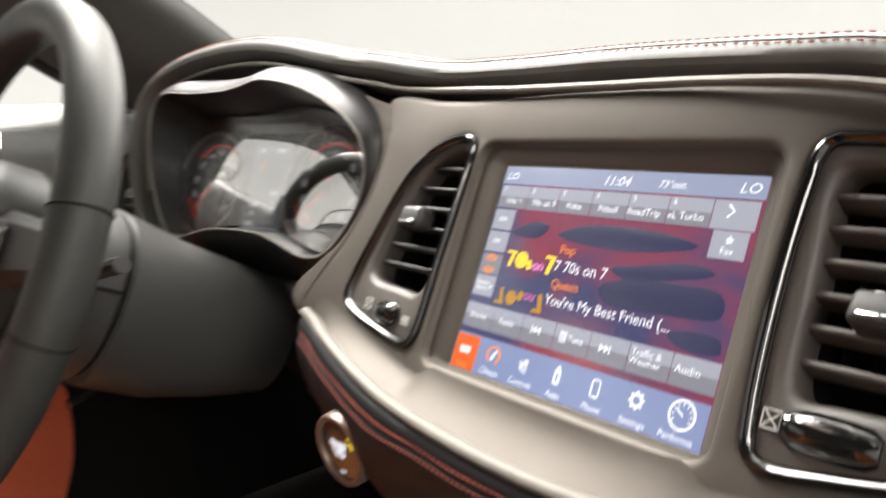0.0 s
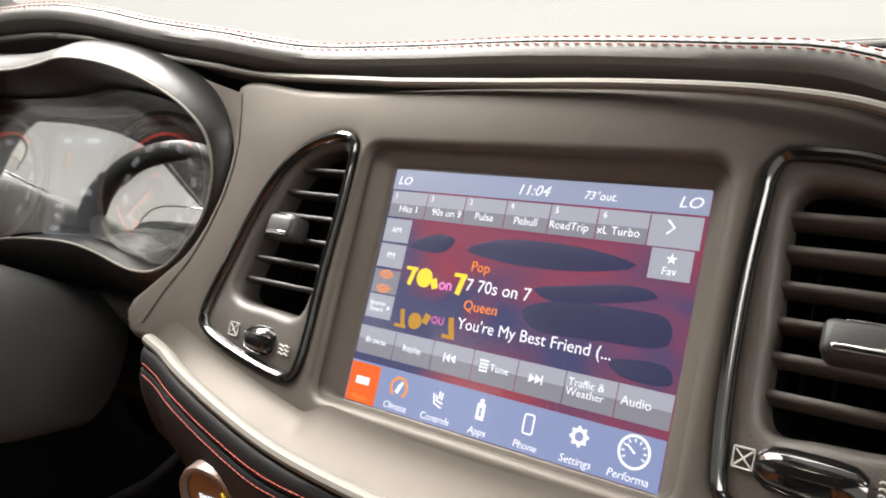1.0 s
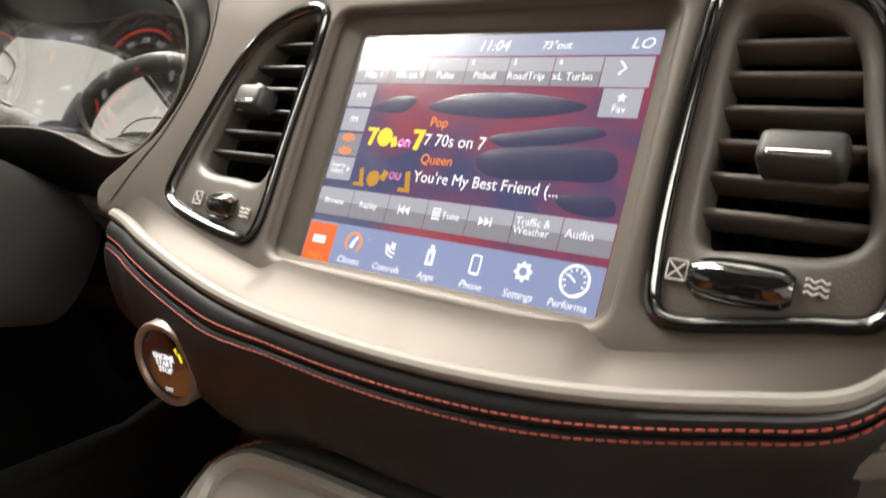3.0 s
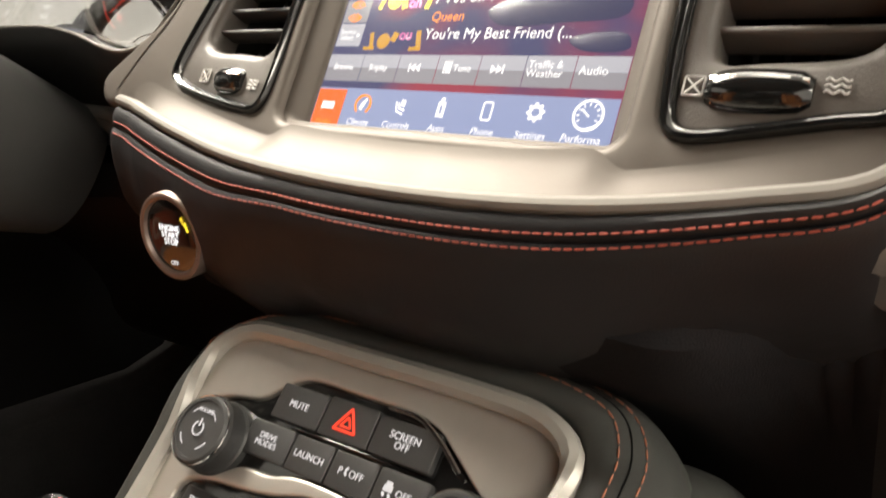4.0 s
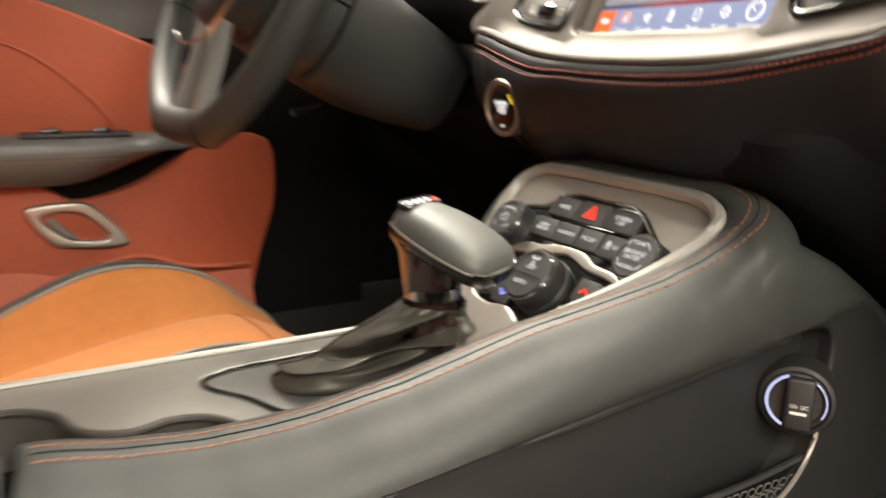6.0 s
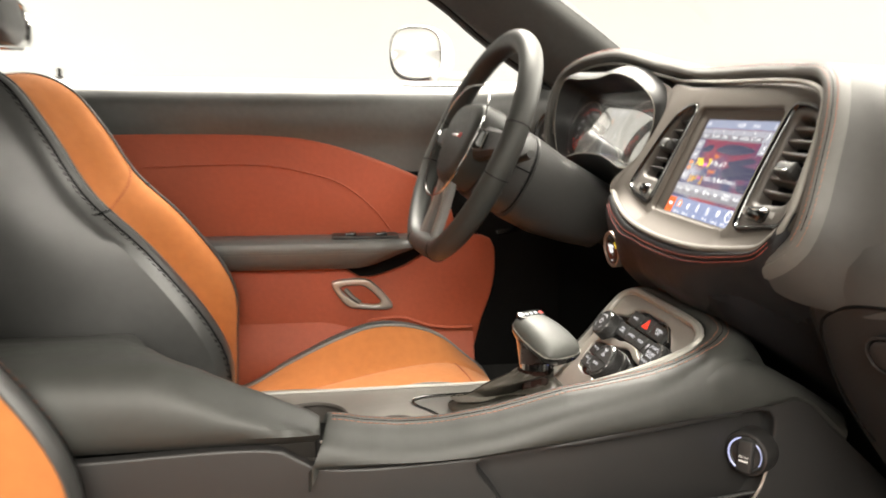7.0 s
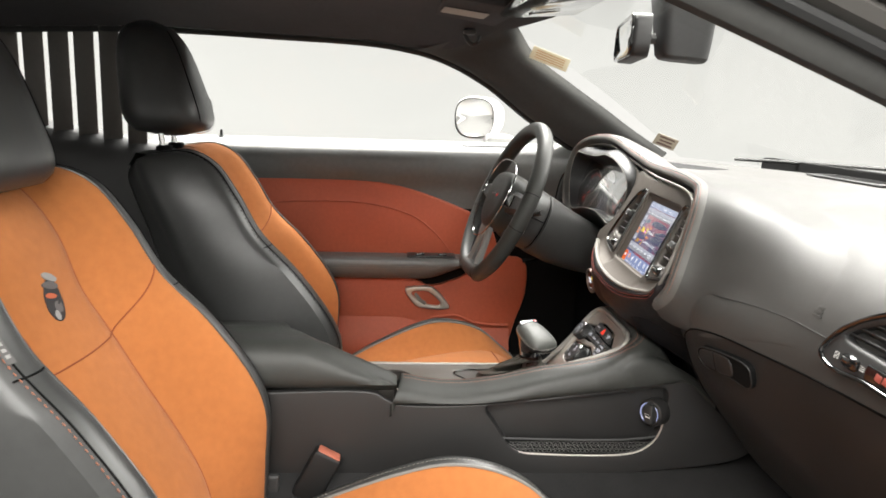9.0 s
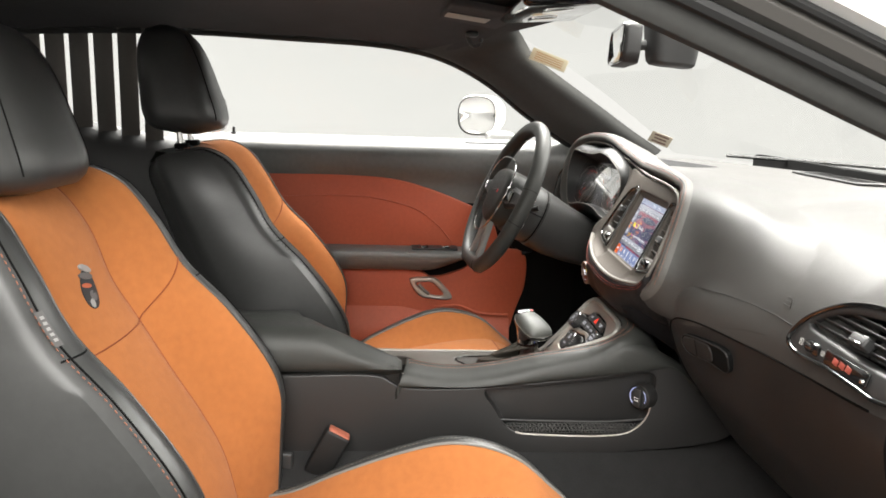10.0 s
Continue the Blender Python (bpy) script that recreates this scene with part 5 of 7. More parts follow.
CUP = cr([(-0.045, -0.415), (0.0, -0.425), (0.075, -0.415), (0.095, -0.37), (0.094, -0.325), (0.094, -0.285), (0.085, -0.245), (0.045, -0.236), (0.018, -0.246), (-0.004, -0.262), (-0.010, -0.283), (-0.004, -0.306), (-0.018, -0.330), (-0.046, -0.341), (-0.063, -0.362), (-0.062, -0.390)], 90, True)
GATE = cr([(-0.077, -0.20), (-0.073, -0.238), (-0.062, -0.254), (-0.046, -0.253), (-0.019, -0.235), (0.014, -0.219), (0.030, -0.198), (0.030, -0.15), (0.027, -0.10), (0.018, -0.060), (-0.01, -0.046), (-0.06, -0.046), (-0.076, -0.065)], 90, True)
deck_out = cr([(-0.107, -0.48), (0.1, -0.48), (0.1, -0.2), (0.1, -0.055), (-0.103, -0.055), (-0.106, -0.1), (-0.107, -0.25)], 110, True)
part("deck", holed(deck_out, [CUP, GATE], 0.003, 0.008, DECK, 0.003), DECK_SILVER, console, "satin silver top deck")
part("cup_well", loft([on(DECK, offset(CUP, 0.0), -0.002), on(DECK, offset(CUP, 0.003), -0.03), on(DECK, offset(CUP, 0.008), -0.07)], True, False, True), CUP_RUBBER, console, "black rubber-lined cup well")
part("cup_edge", tube(on(DECK, offset(CUP, 0.001), 0.0002), 0.0026, 8, True), CUP_RUBBER, console, "soft dark rubber rim")
part("gate_plate", plate(offset(GATE, 0.003), 0.004, 0.001, DECK @ pose(0, 0, -0.002)), GATE_GREY, console)
part("gate_edge", tube(on(DECK, offset(GATE, 0.002), 0.0002), 0.0013, 8, True), GLOSS, console, "gloss black edge line")
part("deck_trim", tube(cr([(-0.107, -0.48, 0.1710), (-0.107, -0.25, 0.1710), (-0.106, -0.1, 0.1725), (-0.105, -0.068, 0.176), (-0.104, -0.046, 0.195), (-0.1045, 0.0, 0.243), (-0.106, 0.02, 0.270), (-0.1, 0.034, 0.2865), (-0.085, 0.041, 0.2945), (-0.06, 0.0425, 0.2965), (0.0, 0.0425, 0.2965), (0.06, 0.042, 0.296), (0.092, 0.040, 0.294), (0.107, 0.034, 0.2875), (0.1105, 0.026, 0.279), (0.109, 0.0, 0.2665), (0.107, -0.05, 0.2520), (0.103, -0.11, 0.2385)], 160), 0.0042, 8, radii=[lerp(0.0054, 0.0010, smooth(128, 159, i)) - 0.0028 * smooth(80, 62, i) for i in range(160)]), TRIM_PALE, console, "pale satin trim line")

# control panel on the console's slope
CP = basis((0, 0.022, 0.27), (1, 0, 0), (0, 0.643, 0.766))
cp_out = cr([(-0.104, -0.126), (-0.105, -0.03), (-0.107, 0.005), (-0.100, 0.024), (-0.078, 0.031), (0.0, 0.032), (0.085, 0.031), (0.105, 0.024), (0.110, 0.010), (0.107, -0.03), (0.098, -0.126), (0.0, -0.131)], 120, True)
UP = np.array([(-0.058, 0.0), (-0.05, 0.006), (-0.040, 0.0135), (-0.030, 0.0165), (0.0, 0.0165), (0.030, 0.0165), (0.046, 0.013), (0.060, 0.004), (0.078, -0.008), (0.092, -0.012), (0.098, -0.03), (0.088, -0.044), (0.068, -0.044), (0.056, -0.0365), (0.030, -0.034), (0.018, -0.0285), (-0.018, -0.0285), (-0.03, -0.032), (-0.05, -0.0335), (-0.062, -0.040), (-0.080, -0.042), (-0.095, -0.03), (-0.094, -0.012), (-0.078, -0.004)])
LO = np.array([(-0.082, -0.052), (-0.066, -0.0455), (-0.045, -0.043), (-0.026, -0.040), (0.0, -0.034), (0.026, -0.040), (0.05, -0.042), (0.074, -0.047), (0.088, -0.055), (0.078, -0.088), (0.05, -0.094), (0.026, -0.088), (0.0, -0.096), (-0.026, -0.088), (-0.05, -0.092), (-0.074, -0.086)])
part("control_panel", holed(cp_out, [cr(UP, 110, True), cr(LO, 100, True)], 0.0015, 0.008, CP, 0.002), SILVER, console, "satin silver control panel")
part("switch_bank", plate(cr(UP, 110, True), 0.006, 0.001, CP @ pose(0, 0, -0.003)), GLOSS, console, "gloss black switch surround")
part("switch_bank", plate(cr(LO, 100, True), 0.006, 0.001, CP @ pose(0, 0, -0.003)), GLOSS, console, "gloss black switch surround")


def key(outline, name, label, text="", size=0.0048, material=G_BACKLIT, at=None, m=CP):
    k = part(name, plate(outline, 0.006, 0.0007, m @ pose(0, 0, 0.0008)), HARD, console, label)
    c = np.mean(ccw(outline), 0) if at is None else at
    if text:
        lettering("legend", text, size, m @ pose(c[0], c[1], 0.0012), material, k, leading=0.85)
    return k


def quad(x0, x1, y0, y1, r=0.0015):
    return rrect(x1 - x0, y1 - y0, r, 3, (x0 + x1) / 2, (y0 + y1) / 2)


def knob(name, label, u, v, r, h, m=CP):
    o = part(name, lathe([(r * 1.06, -0.006), (r * 1.06, 0.001), (r * 1.0, 0.0025), (r * 0.99, h * 0.75), (r * 0.94, h * 0.93), (r * 0.88, h), (r * 0.80, h), (r * 0.79, h - 0.0008), (r * 0.70, h - 0.0008), (0, h - 0.0006)], 56, m @ pose(u, v, 0)), HARD, console, label)
    ribs = []
    for k in range(72):
        a = 2 * math.pi * k / 72
        ribs.append(rbox(0.0006, 0.0006, h * 0.62, 0, 1, m @ pose(u + r * math.cos(a), v + r * math.sin(a), h * 0.42, 0, 0, math.degrees(a))))
    part("grip_ribs", join(*ribs), HARD, o)
    part("knob_ring", tube([(m @ pose(u, v, h * 0.9)) @ Vector((r * 0.965 * math.cos(a), r * 0.965 * math.sin(a), 0)) for a in np.linspace(0, 2 * math.pi, 48, endpoint=False)], 0.0004, 5, True), CHROME, o)
    return o


key(quad(-0.047, -0.0165, -0.0065, 0.0115), "switch", "black mute switch", "MUTE")
kz = key(quad(-0.0155, 0.0145, -0.0065, 0.0125), "switch", "black hazard switch with a red triangle")
tri0 = np.array([(-0.0065, -0.004), (0.0065, -0.004), (0.0, 0.0068)])
hz = []
for k in range(3):
    a, b = tri0[k], tri0[(k + 1) % 3]
    hz.append(tube([CP @ Vector((a[0] - 0.0005, a[1] + 0.0025, 0.0012)), CP @ Vector((b[0] - 0.0005, b[1] + 0.0025, 0.0012))], 0.0007, 6))
    a, b = tri0[k] * 0.45, tri0[(k + 1) % 3] * 0.45
    hz.append(tube([CP @ Vector((a[0] - 0.0005, a[1] + 0.0022, 0.0012)), CP @ Vector((b[0] - 0.0005, b[1] + 0.0022, 0.0012))], 0.0005, 6))
part("hazard_triangle", join(*hz), G_RED, kz, "glowing red triangle")
key(quad(0.0155, 0.050, -0.0065, 0.0115), "switch", "black screen switch", "SCREEN\nOFF")
key(quad(-0.0555, -0.026, -0.0265, -0.0095), "switch", "black drive mode switch", "DRIVE\nMODES", 0.0043)
key(quad(-0.025, -0.0005, -0.0265, -0.0095), "switch", "black launch switch", "LAUNCH", 0.0046)
kp = key(quad(0.0005, 0.026, -0.0265, -0.0095), "switch", "black parking aid switch", "P   OFF", 0.0048)
kt = key(quad(0.027, 0.054, -0.0275, -0.0095), "switch", "black traction switch", "    OFF", 0.0046)
part("car_pictogram", join(rbox(0.005, 0.0028, 0.0003, 0.0002, 1, CP @ pose(0.0345, -0.0175, 0.0012)), rbox(0.0034, 0.002, 0.0003, 0.0002, 1, CP @ pose(0.0345, -0.0155, 0.0012)), rbox(0.0012, 0.002, 0.0003, 0, 1, CP @ pose(0.0330, -0.0203, 0.0012, 0, 0, 30)), rbox(0.0012, 0.002, 0.0003, 0, 1, CP @ pose(0.0362, -0.0203, 0.0012, 0, 0, 30))), G_BACKLIT, kt)
part("arrow_pictogram", join(rbox(0.002, 0.0012, 0.0003, 0, 1, CP @ pose(0.0105, -0.0185, 0.0012, 0, 0, -50)), rbox(0.002, 0.0012, 0.0003, 0, 1, CP @ pose(0.0105, -0.0165, 0.0012, 0, 0, 50))), G_BACKLIT, kp)
part("slot_line", rbox(0.062, 0.0014, 0.002, 0.0006, 2, CP @ pose(0.0, -0.0080, 0.001)), GLOSS, console)
part("gloss_corner", tube([CP @ Vector((x, y, 0.001)) for x, y in cr([(0.018, 0.0155), (0.035, 0.0150), (0.05, 0.008), (0.064, -0.002)], 20)], 0.0012, 6), CHROME, console, "bright reflecting edge")
kn = knob("volume_knob", "black ribbed volume knob with power sign", -0.0720, -0.0255, 0.0180, 0.0155)
H = 0.0157
part("power_sign", join(tube([CP @ Vector((-0.0720 + 0.0034 * math.sin(a), -0.0255 + 0.0034 * math.cos(a), H)) for a in np.linspace(0.5, 2 * math.pi - 0.5, 24)], 0.0004, 5), rbox(0.0008, 0.004, 0.0004, 0, 1, CP @ pose(-0.0720, -0.0225, H))), G_BACKLIT, kn)
for a0, a1 in ((0.6, 1.2), (1.95, 2.5), (3.6, 4.2), (5.2, 5.8)):
    part("dial_arc", tube([CP @ Vector((-0.0720 + 0.0105 * math.cos(a), -0.0255 + 0.0105 * math.sin(a), H)) for a in np.linspace(a0, a1, 12)], 0.0003, 5), G_BACKLIT, kn)
lettering("legend", "VOLUME", 0.0028, CP @ pose(-0.0720, -0.0165, H), G_BACKLIT, kn)
kn = knob("tune_knob", "black ribbed tuning knob", 0.0775, -0.0255, 0.0175, 0.0165)
H = 0.0167
lettering("legend", "BROWSE\nENTER", 0.0048, CP @ pose(0.0775, -0.0255, H), G_BACKLIT, kn, leading=0.8)
lettering("legend", "TUNE", 0.0042, CP @ pose(0.0775, -0.0165, H), G_BACKLIT, kn)
lettering("legend", "SCROLL", 0.0038, CP @ pose(0.0775, -0.0345, H), G_BACKLIT, kn)
for a0, a1 in ((0.55, 1.05), (2.1, 2.6), (3.5, 4.0), (5.4, 5.9)):
    part("dial_arc", tube([CP @ Vector((0.0775 + 0.0118 * math.cos(a), -0.0255 + 0.0125 * math.sin(a), H)) for a in np.linspace(a0, a1, 12)], 0.0004, 5), G_BACKLIT, kn)
kn = knob("fan_knob", "large black ribbed fan knob", -0.001, -0.0635, 0.0220, 0.0195)
H = 0.0197
lettering("legend", "OFF", 0.0052, CP @ pose(0.0, -0.0585, H), G_BACKLIT, kn)
lettering("legend", "AUTO", 0.0050, CP @ pose(-0.002, -0.0715, H), G_BACKLIT, kn)
part("split_line", rbox(0.034, 0.0006, 0.0004, 0, 1, CP @ pose(-0.001, -0.0645, H)), GLOSS, kn)
part("fan_pictogram", join(*[rbox(0.0042, 0.0024, 0.0003, 0.001, 2, CP @ pose(-0.001 + 0.0028 * math.cos(a), -0.0525 + 0.0028 * math.sin(a), H, 0, 0, math.degrees(a))) for a in (0.6, 2.5, 4.7)]), G_BACKLIT, kn)
k = key(quad(-0.0755, -0.046, -0.0655, -0.0505), "switch", "black front defrost switch", "FRONT", 0.0036, at=(-0.0645, -0.056))
part("defrost_sign", tube([CP @ Vector((-0.0535 + 0.0042 * math.cos(a), -0.0605 + 0.0055 * math.sin(a), 0.0012)) for a in np.linspace(0.3, 2.84, 14)], 0.0005, 5), G_BACKLIT, k)
k = key(quad(-0.0755, -0.046, -0.0835, -0.0675), "switch", "black rear defrost switch", "REAR", 0.0036, at=(-0.0655, -0.073))
part("defrost_sign", join(*[tube(np.array(on(CP, rrect(0.008, 0.006, 0.001, 3, -0.0535, -0.0755), 0.0012)), 0.0004, 5, True)]), G_BACKLIT, k)
for x, y, s, g in ((-0.0345, -0.056, 1, G_RED), (0.041, -0.056, 1, G_RED), (-0.036, -0.080, -1, G_BLUE), (0.036, -0.080, -1, G_BLUE)):
    k = key(quad(x - 0.0105, x + 0.0105, y - 0.0085, y + 0.0095), "switch", "black temperature switch with an arrow")
    part("arrow_sign", tube([CP @ Vector((x - 0.004, y - 0.002 * s, 0.0013)), CP @ Vector((x, y + 0.002 * s, 0.0013)), CP @ Vector((x + 0.004, y - 0.002 * s, 0.0013))], 0.0009, 6), g, k, "glowing arrow")
key(quad(0.0525, 0.0825, -0.0655, -0.0475), "switch", "black air conditioning switch", "A/C", 0.006)
k = key(quad(0.0475, 0.0765, -0.0865, -0.0675), "switch", "black recirculation switch")
part("car_pictogram", join(tube([CP @ Vector((0.0615 + 0.006 * u_, -0.0775 + 0.004 * v_, 0.0013)) for u_, v_ in ((-1, -0.6), (-0.9, 0.1), (-0.45, 0.2), (-0.2, 0.9), (0.4, 0.9), (0.7, 0.2), (1, 0), (1, -0.6), (-1, -0.6))], 0.0004, 5)), G_BACKLIT, k)
for x, y in ((0.0785, -0.0625), (0.0715, -0.0715)):
    part("indicator_lamp", rbox(0.004, 0.0014, 0.0004, 0.0002, 1, CP @ pose(x, y, 0.0013)), G_YELLOW, console, "small lit yellow lamp")

# power socket in the pocket's end
SOCK = basis((0.1515, 0.070, 0.1735), (0.82, 0.57, 0), (0, 0.05, 1)) @ Matrix.Diagonal((0.82, 0.82, 0.82, 1))
socket = thing("power_socket", "round black power outlet with a lit ring and cap", "power outlet", at=(0.155, 0.06, 0.15))
part("socket_bezel", lathe([(0.0300, -0.030), (0.0295, -0.006), (0.0275, -0.002), (0.0245, -0.001), (0.0235, -0.003)], 40, SOCK), HARD_BROWN, socket)
part("socket_body", lathe([(0.0225, -0.006), (0.0225, 0.0), (0.0205, 0.0015), (0.019, 0.0005), (0.0185, -0.001), (0, -0.001)], 40, SOCK), HARD, socket)
part("light_ring", tube([SOCK @ Vector((0.0213 * math.cos(a), 0.0213 * math.sin(a), 0.0012)) for a in np.linspace(1.9, 4.3, 30)], 0.0011, 6), G_ICE, socket, "pale blue lit arc")
part("light_ring", tube([SOCK @ Vector((0.0213 * math.cos(a), 0.0213 * math.sin(a), 0.0012)) for a in np.linspace(-0.5, 0.9, 20)], 0.0006, 6), G_ICE, socket, "pale blue lit arc")
cap = part("cap", rbox(0.020, 0.042, 0.010, 0.003, 3, SOCK @ pose(0.002, 0.0, 0.004)), HARD, socket, "black rubber pull cap")
lettering("legend", "12V DC", 0.0042, SOCK @ pose(0.002, -0.001, 0.0092), PRINT, cap)
part("legend_bar", rbox(0.012, 0.0022, 0.0003, 0, 1, SOCK @ pose(0.002, -0.0062, 0.0092)), PRINT, cap)
settle(socket)
# pocket net
net = []
for i in range(34):
    for j in range(3):
        y = -0.168 + 0.0074 * i + (0.0037 if j % 2 else 0)
        z = 0.1035 + 0.0068 * j
        net.append(tube([(0.150, y + 0.0036 * math.cos(a), z + 0.0030 * math.sin(a)) for a in np.linspace(0, 2 * math.pi, 6, endpoint=False)], 0.0006, 4, True))
part("pocket_net", join(*net), NET, console, "black elastic pocket net")
part("net_band", tube(cr([(0.149, -0.185, 0.1265), (0.149, -0.1, 0.124), (0.149, 0.03, 0.124), (0.149, 0.088, 0.130)], 30), 0.0022, 6), HARD, console)
part("net_sheet", plate(cr([(-0.185, 0.126), (-0.165, 0.106), (-0.145, 0.1), (0.03, 0.1), (0.06, 0.108), (0.086, 0.130), (0.03, 0.124), (-0.1, 0.124)], 60, True), 0.001, 0.0003, SIDE @ pose(0, 0, -0.0045)), MATT, console)
settle(console)

# ---- gear shifter ----
shifter = thing("gear_shifter", "grey leather gear shifter with gloss black stem and boot", "gear lever", at=(0.005, -0.15, 0.19))
HA, HB = np.array((-0.009, -0.126, 0.2815)), np.array((0.055, -0.094, 0.256))
ax = (HB - HA) / np.linalg.norm(HB - HA)
sd_ = np.cross((0, 0, 1), ax)
sd_ /= np.linalg.norm(sd_)
up_ = np.cross(ax, sd_)


def tongue(rows, e=0.75, n=36, m=34):
    out = []
    for t, ww, hu, hd in rows:
        c = lerp(HA, HB, t)
        out.append([c + ww * np.sign(math.cos(a)) * abs(math.cos(a)) ** e * sd_ + (hu if math.sin(a) > 0 else -hd) * abs(math.sin(a)) ** e * up_ for a in np.linspace(0, 2 * math.pi, n, endpoint=False)])
    cols = [cr([r[i] for r in out], m) for i in range(n)]
    return [[cols[i][k] for i in range(n)] for k in range(m)]


part("shift_head", loft(tongue(((0.0, 0.010, 0.004, 0.004), (0.015, 0.017, 0.009, 0.006), (0.06, 0.0215, 0.0125, 0.007), (0.2, 0.0245, 0.0150, 0.007), (0.45, 0.0275, 0.0165, 0.007), (0.7, 0.0285, 0.0150, 0.007), (0.88, 0.0265, 0.0115, 0.006), (0.96, 0.0225, 0.0075, 0.005), (1.0, 0.014, 0.0025, 0.002))), True, True, True), mat("grip_leather", (0.066, 0.068, 0.063), 0.50, bump=0.06, scale=1200, kind="leather", vary=0.08), shifter, "smooth grey leather grip pad")
part("head_base", loft(tongue(((0.0, 0.010, -0.002, 0.012), (0.03, 0.0195, -0.001, 0.016), (0.15, 0.024, 0.0, 0.017), (0.35, 0.0275, 0.0, 0.015), (0.6, 0.0290, 0.0, 0.0145), (0.85, 0.0275, 0.0, 0.0145), (0.97, 0.0235, -0.001, 0.0125), (1.03, 0.014, -0.002, 0.008))), True, True, True), GLOSS, shifter, "gloss black underside")
rimline = []
for s_ in (1, -1):
    seq = [(0.03, 0.0195), (0.15, 0.0243), (0.35, 0.0275), (0.6, 0.0291), (0.85, 0.0272), (0.95, 0.0232)]
    rimline += [lerp(HA, HB, t) + s_ * w * sd_ - 0.001 * up_ for t, w in (seq if s_ > 0 else seq[::-1])]
    if s_ > 0:
        rimline.append(lerp(HA, HB, 1.005) - 0.001 * up_)
part("head_trim", tube(cr(rimline, 70), 0.0010, 8), SATIN, shifter, "thin satin trim line")
stem = []
for z, xc, yc, w, d in ((0.196, 0.0125, -0.117, 0.0155, 0.0165), (0.215, 0.0120, -0.117, 0.0160, 0.0165), (0.234, 0.0105, -0.1185, 0.0180, 0.0172), (0.250, 0.0105, -0.120, 0.0215, 0.0180), (0.262, 0.0120, -0.121, 0.0250, 0.0190), (0.270, 0.0060, -0.124, 0.0200, 0.0185)):
    stem.append([(xc + w * math.cos(a), yc + d * math.sin(a), z) for a in np.linspace(0, 2 * math.pi, 32, endpoint=False)])
# Faint red in the black base stands for the orange seat's reflection.
part("stem", loft(stem, True, True, True), mat("gloss_stem_tinted", (0.020, 0.010, 0.008), 0.10, coat=0.8), shifter, "gloss black stem")
part("collar", lathe([(0.0172, 0.0), (0.0180, 0.001), (0.0181, 0.0085), (0.0174, 0.0095)], 36, pose(0.0125, -0.1172, 0.2305) @ Matrix.Diagonal((0.98, 1.02, 1, 1))), CHROME, shifter, "bright chrome collar")
GD = basis(lerp(HA, HB, 0.085) + 0.0136 * up_, tuple(ax), tuple(sd_))
cap = part("gear_display", plate(rrect(0.0125, 0.038, 0.005, 5), 0.004, 0.001, GD @ pose(0, 0, 0.0006)), GLOSS, shifter, "black gear position strip")
for i in range(4):
    part("gear_mark", rbox(0.0040, 0.0042, 0.0003, 0.0003, 1, GD @ pose(0.0, -0.0130 + 0.0066 * i, 0.0008)), G_WHITE, cap)
part("gear_mark", rbox(0.0045, 0.0050, 0.0003, 0.0003, 1, GD @ pose(0.001, 0.0140, 0.0008)), G_RED, cap, "lit red mark")


def bell(x, w):
    return math.exp(-(x / w) ** 2)


def boot_pt(a, t, lift=0.0):
    """A point of the boot: a round it, t up from the deck to the collar, with one deep fold across it."""
    ex = lerp(0.72, 1.0, t)
    ca, sa = np.sign(math.cos(a)) * abs(math.cos(a)) ** ex, np.sign(math.sin(a)) * abs(math.sin(a)) ** ex
    w = t**0.92
    rx, ry = lerp(0.037, 0.0200, w), lerp(0.075, 0.0210, w)
    d = (math.degrees(a) + 225) % 360 - 225
    here = smooth(-150, -95, d) * smooth(50, 12, d)
    ridge = 0.17 + 0.50 * smooth(-120, 15, d)
    push = 0.0120 * bell(t - ridge, 0.050) * here - 0.0240 * bell(t - ridge - 0.15, 0.060) * here * smooth(-105, -60, d)
    push += 0.0050 * bell(t - ridge - 0.36, 0.085) * here * smooth(-100, -60, d)
    mid_t = smooth(0.22, 0.40, t) * smooth(0.92, 0.75, t)
    push += mid_t * (0.0085 * bell(d + 4 - 75 * (t - 0.55), 8) - 0.0110 * bell(d + 30 - 60 * (t - 0.55), 13) + 0.0045 * bell(d - 26 - 40 * (t - 0.5), 9))
    push += 0.0055 * bell(d + 100, 16) * math.sin(math.pi * t) - 0.006 * bell(t - 0.30, 0.10) * bell(d + 125, 16)
    there = smooth(20, 60, d) + smooth(-150, -185, d)
    push += 0.0050 * there * math.sin(math.pi * t) * math.sin(9.0 * t + 2.0 * a) + 0.0012 * math.sin(17 * t + 5 * a) * math.sin(math.pi * t)
    push += 0.0022 * math.sin(math.pi * min(1.0, t * 6)) * smooth(0.2, 0.05, t) + 0.0012 * smooth(0.86, 0.97, t) * math.sin(14 * a)
    cx, cy = lerp(-0.034, 0.0120, t**0.8), lerp(-0.137, -0.117, t)
    z = 0.1700 + 0.058 * t + 0.5 * min(0.0, push) * math.sin(math.pi * t)
    n = np.array((ca / rx, sa / ry)) / math.hypot(ca / rx, sa / ry)
    return (cx + rx * ca + n[0] * (push + lift), cy + ry * sa + n[1] * (push + lift), z + 0.5 * lift)


turns = np.linspace(0, 2 * math.pi, 161)[:-1]
part("boot", loft([[boot_pt(a, t) for a in turns] for t in np.linspace(0, 1, 72)], True, False, False), BOOT, shifter, "black leather boot with one deep fold")
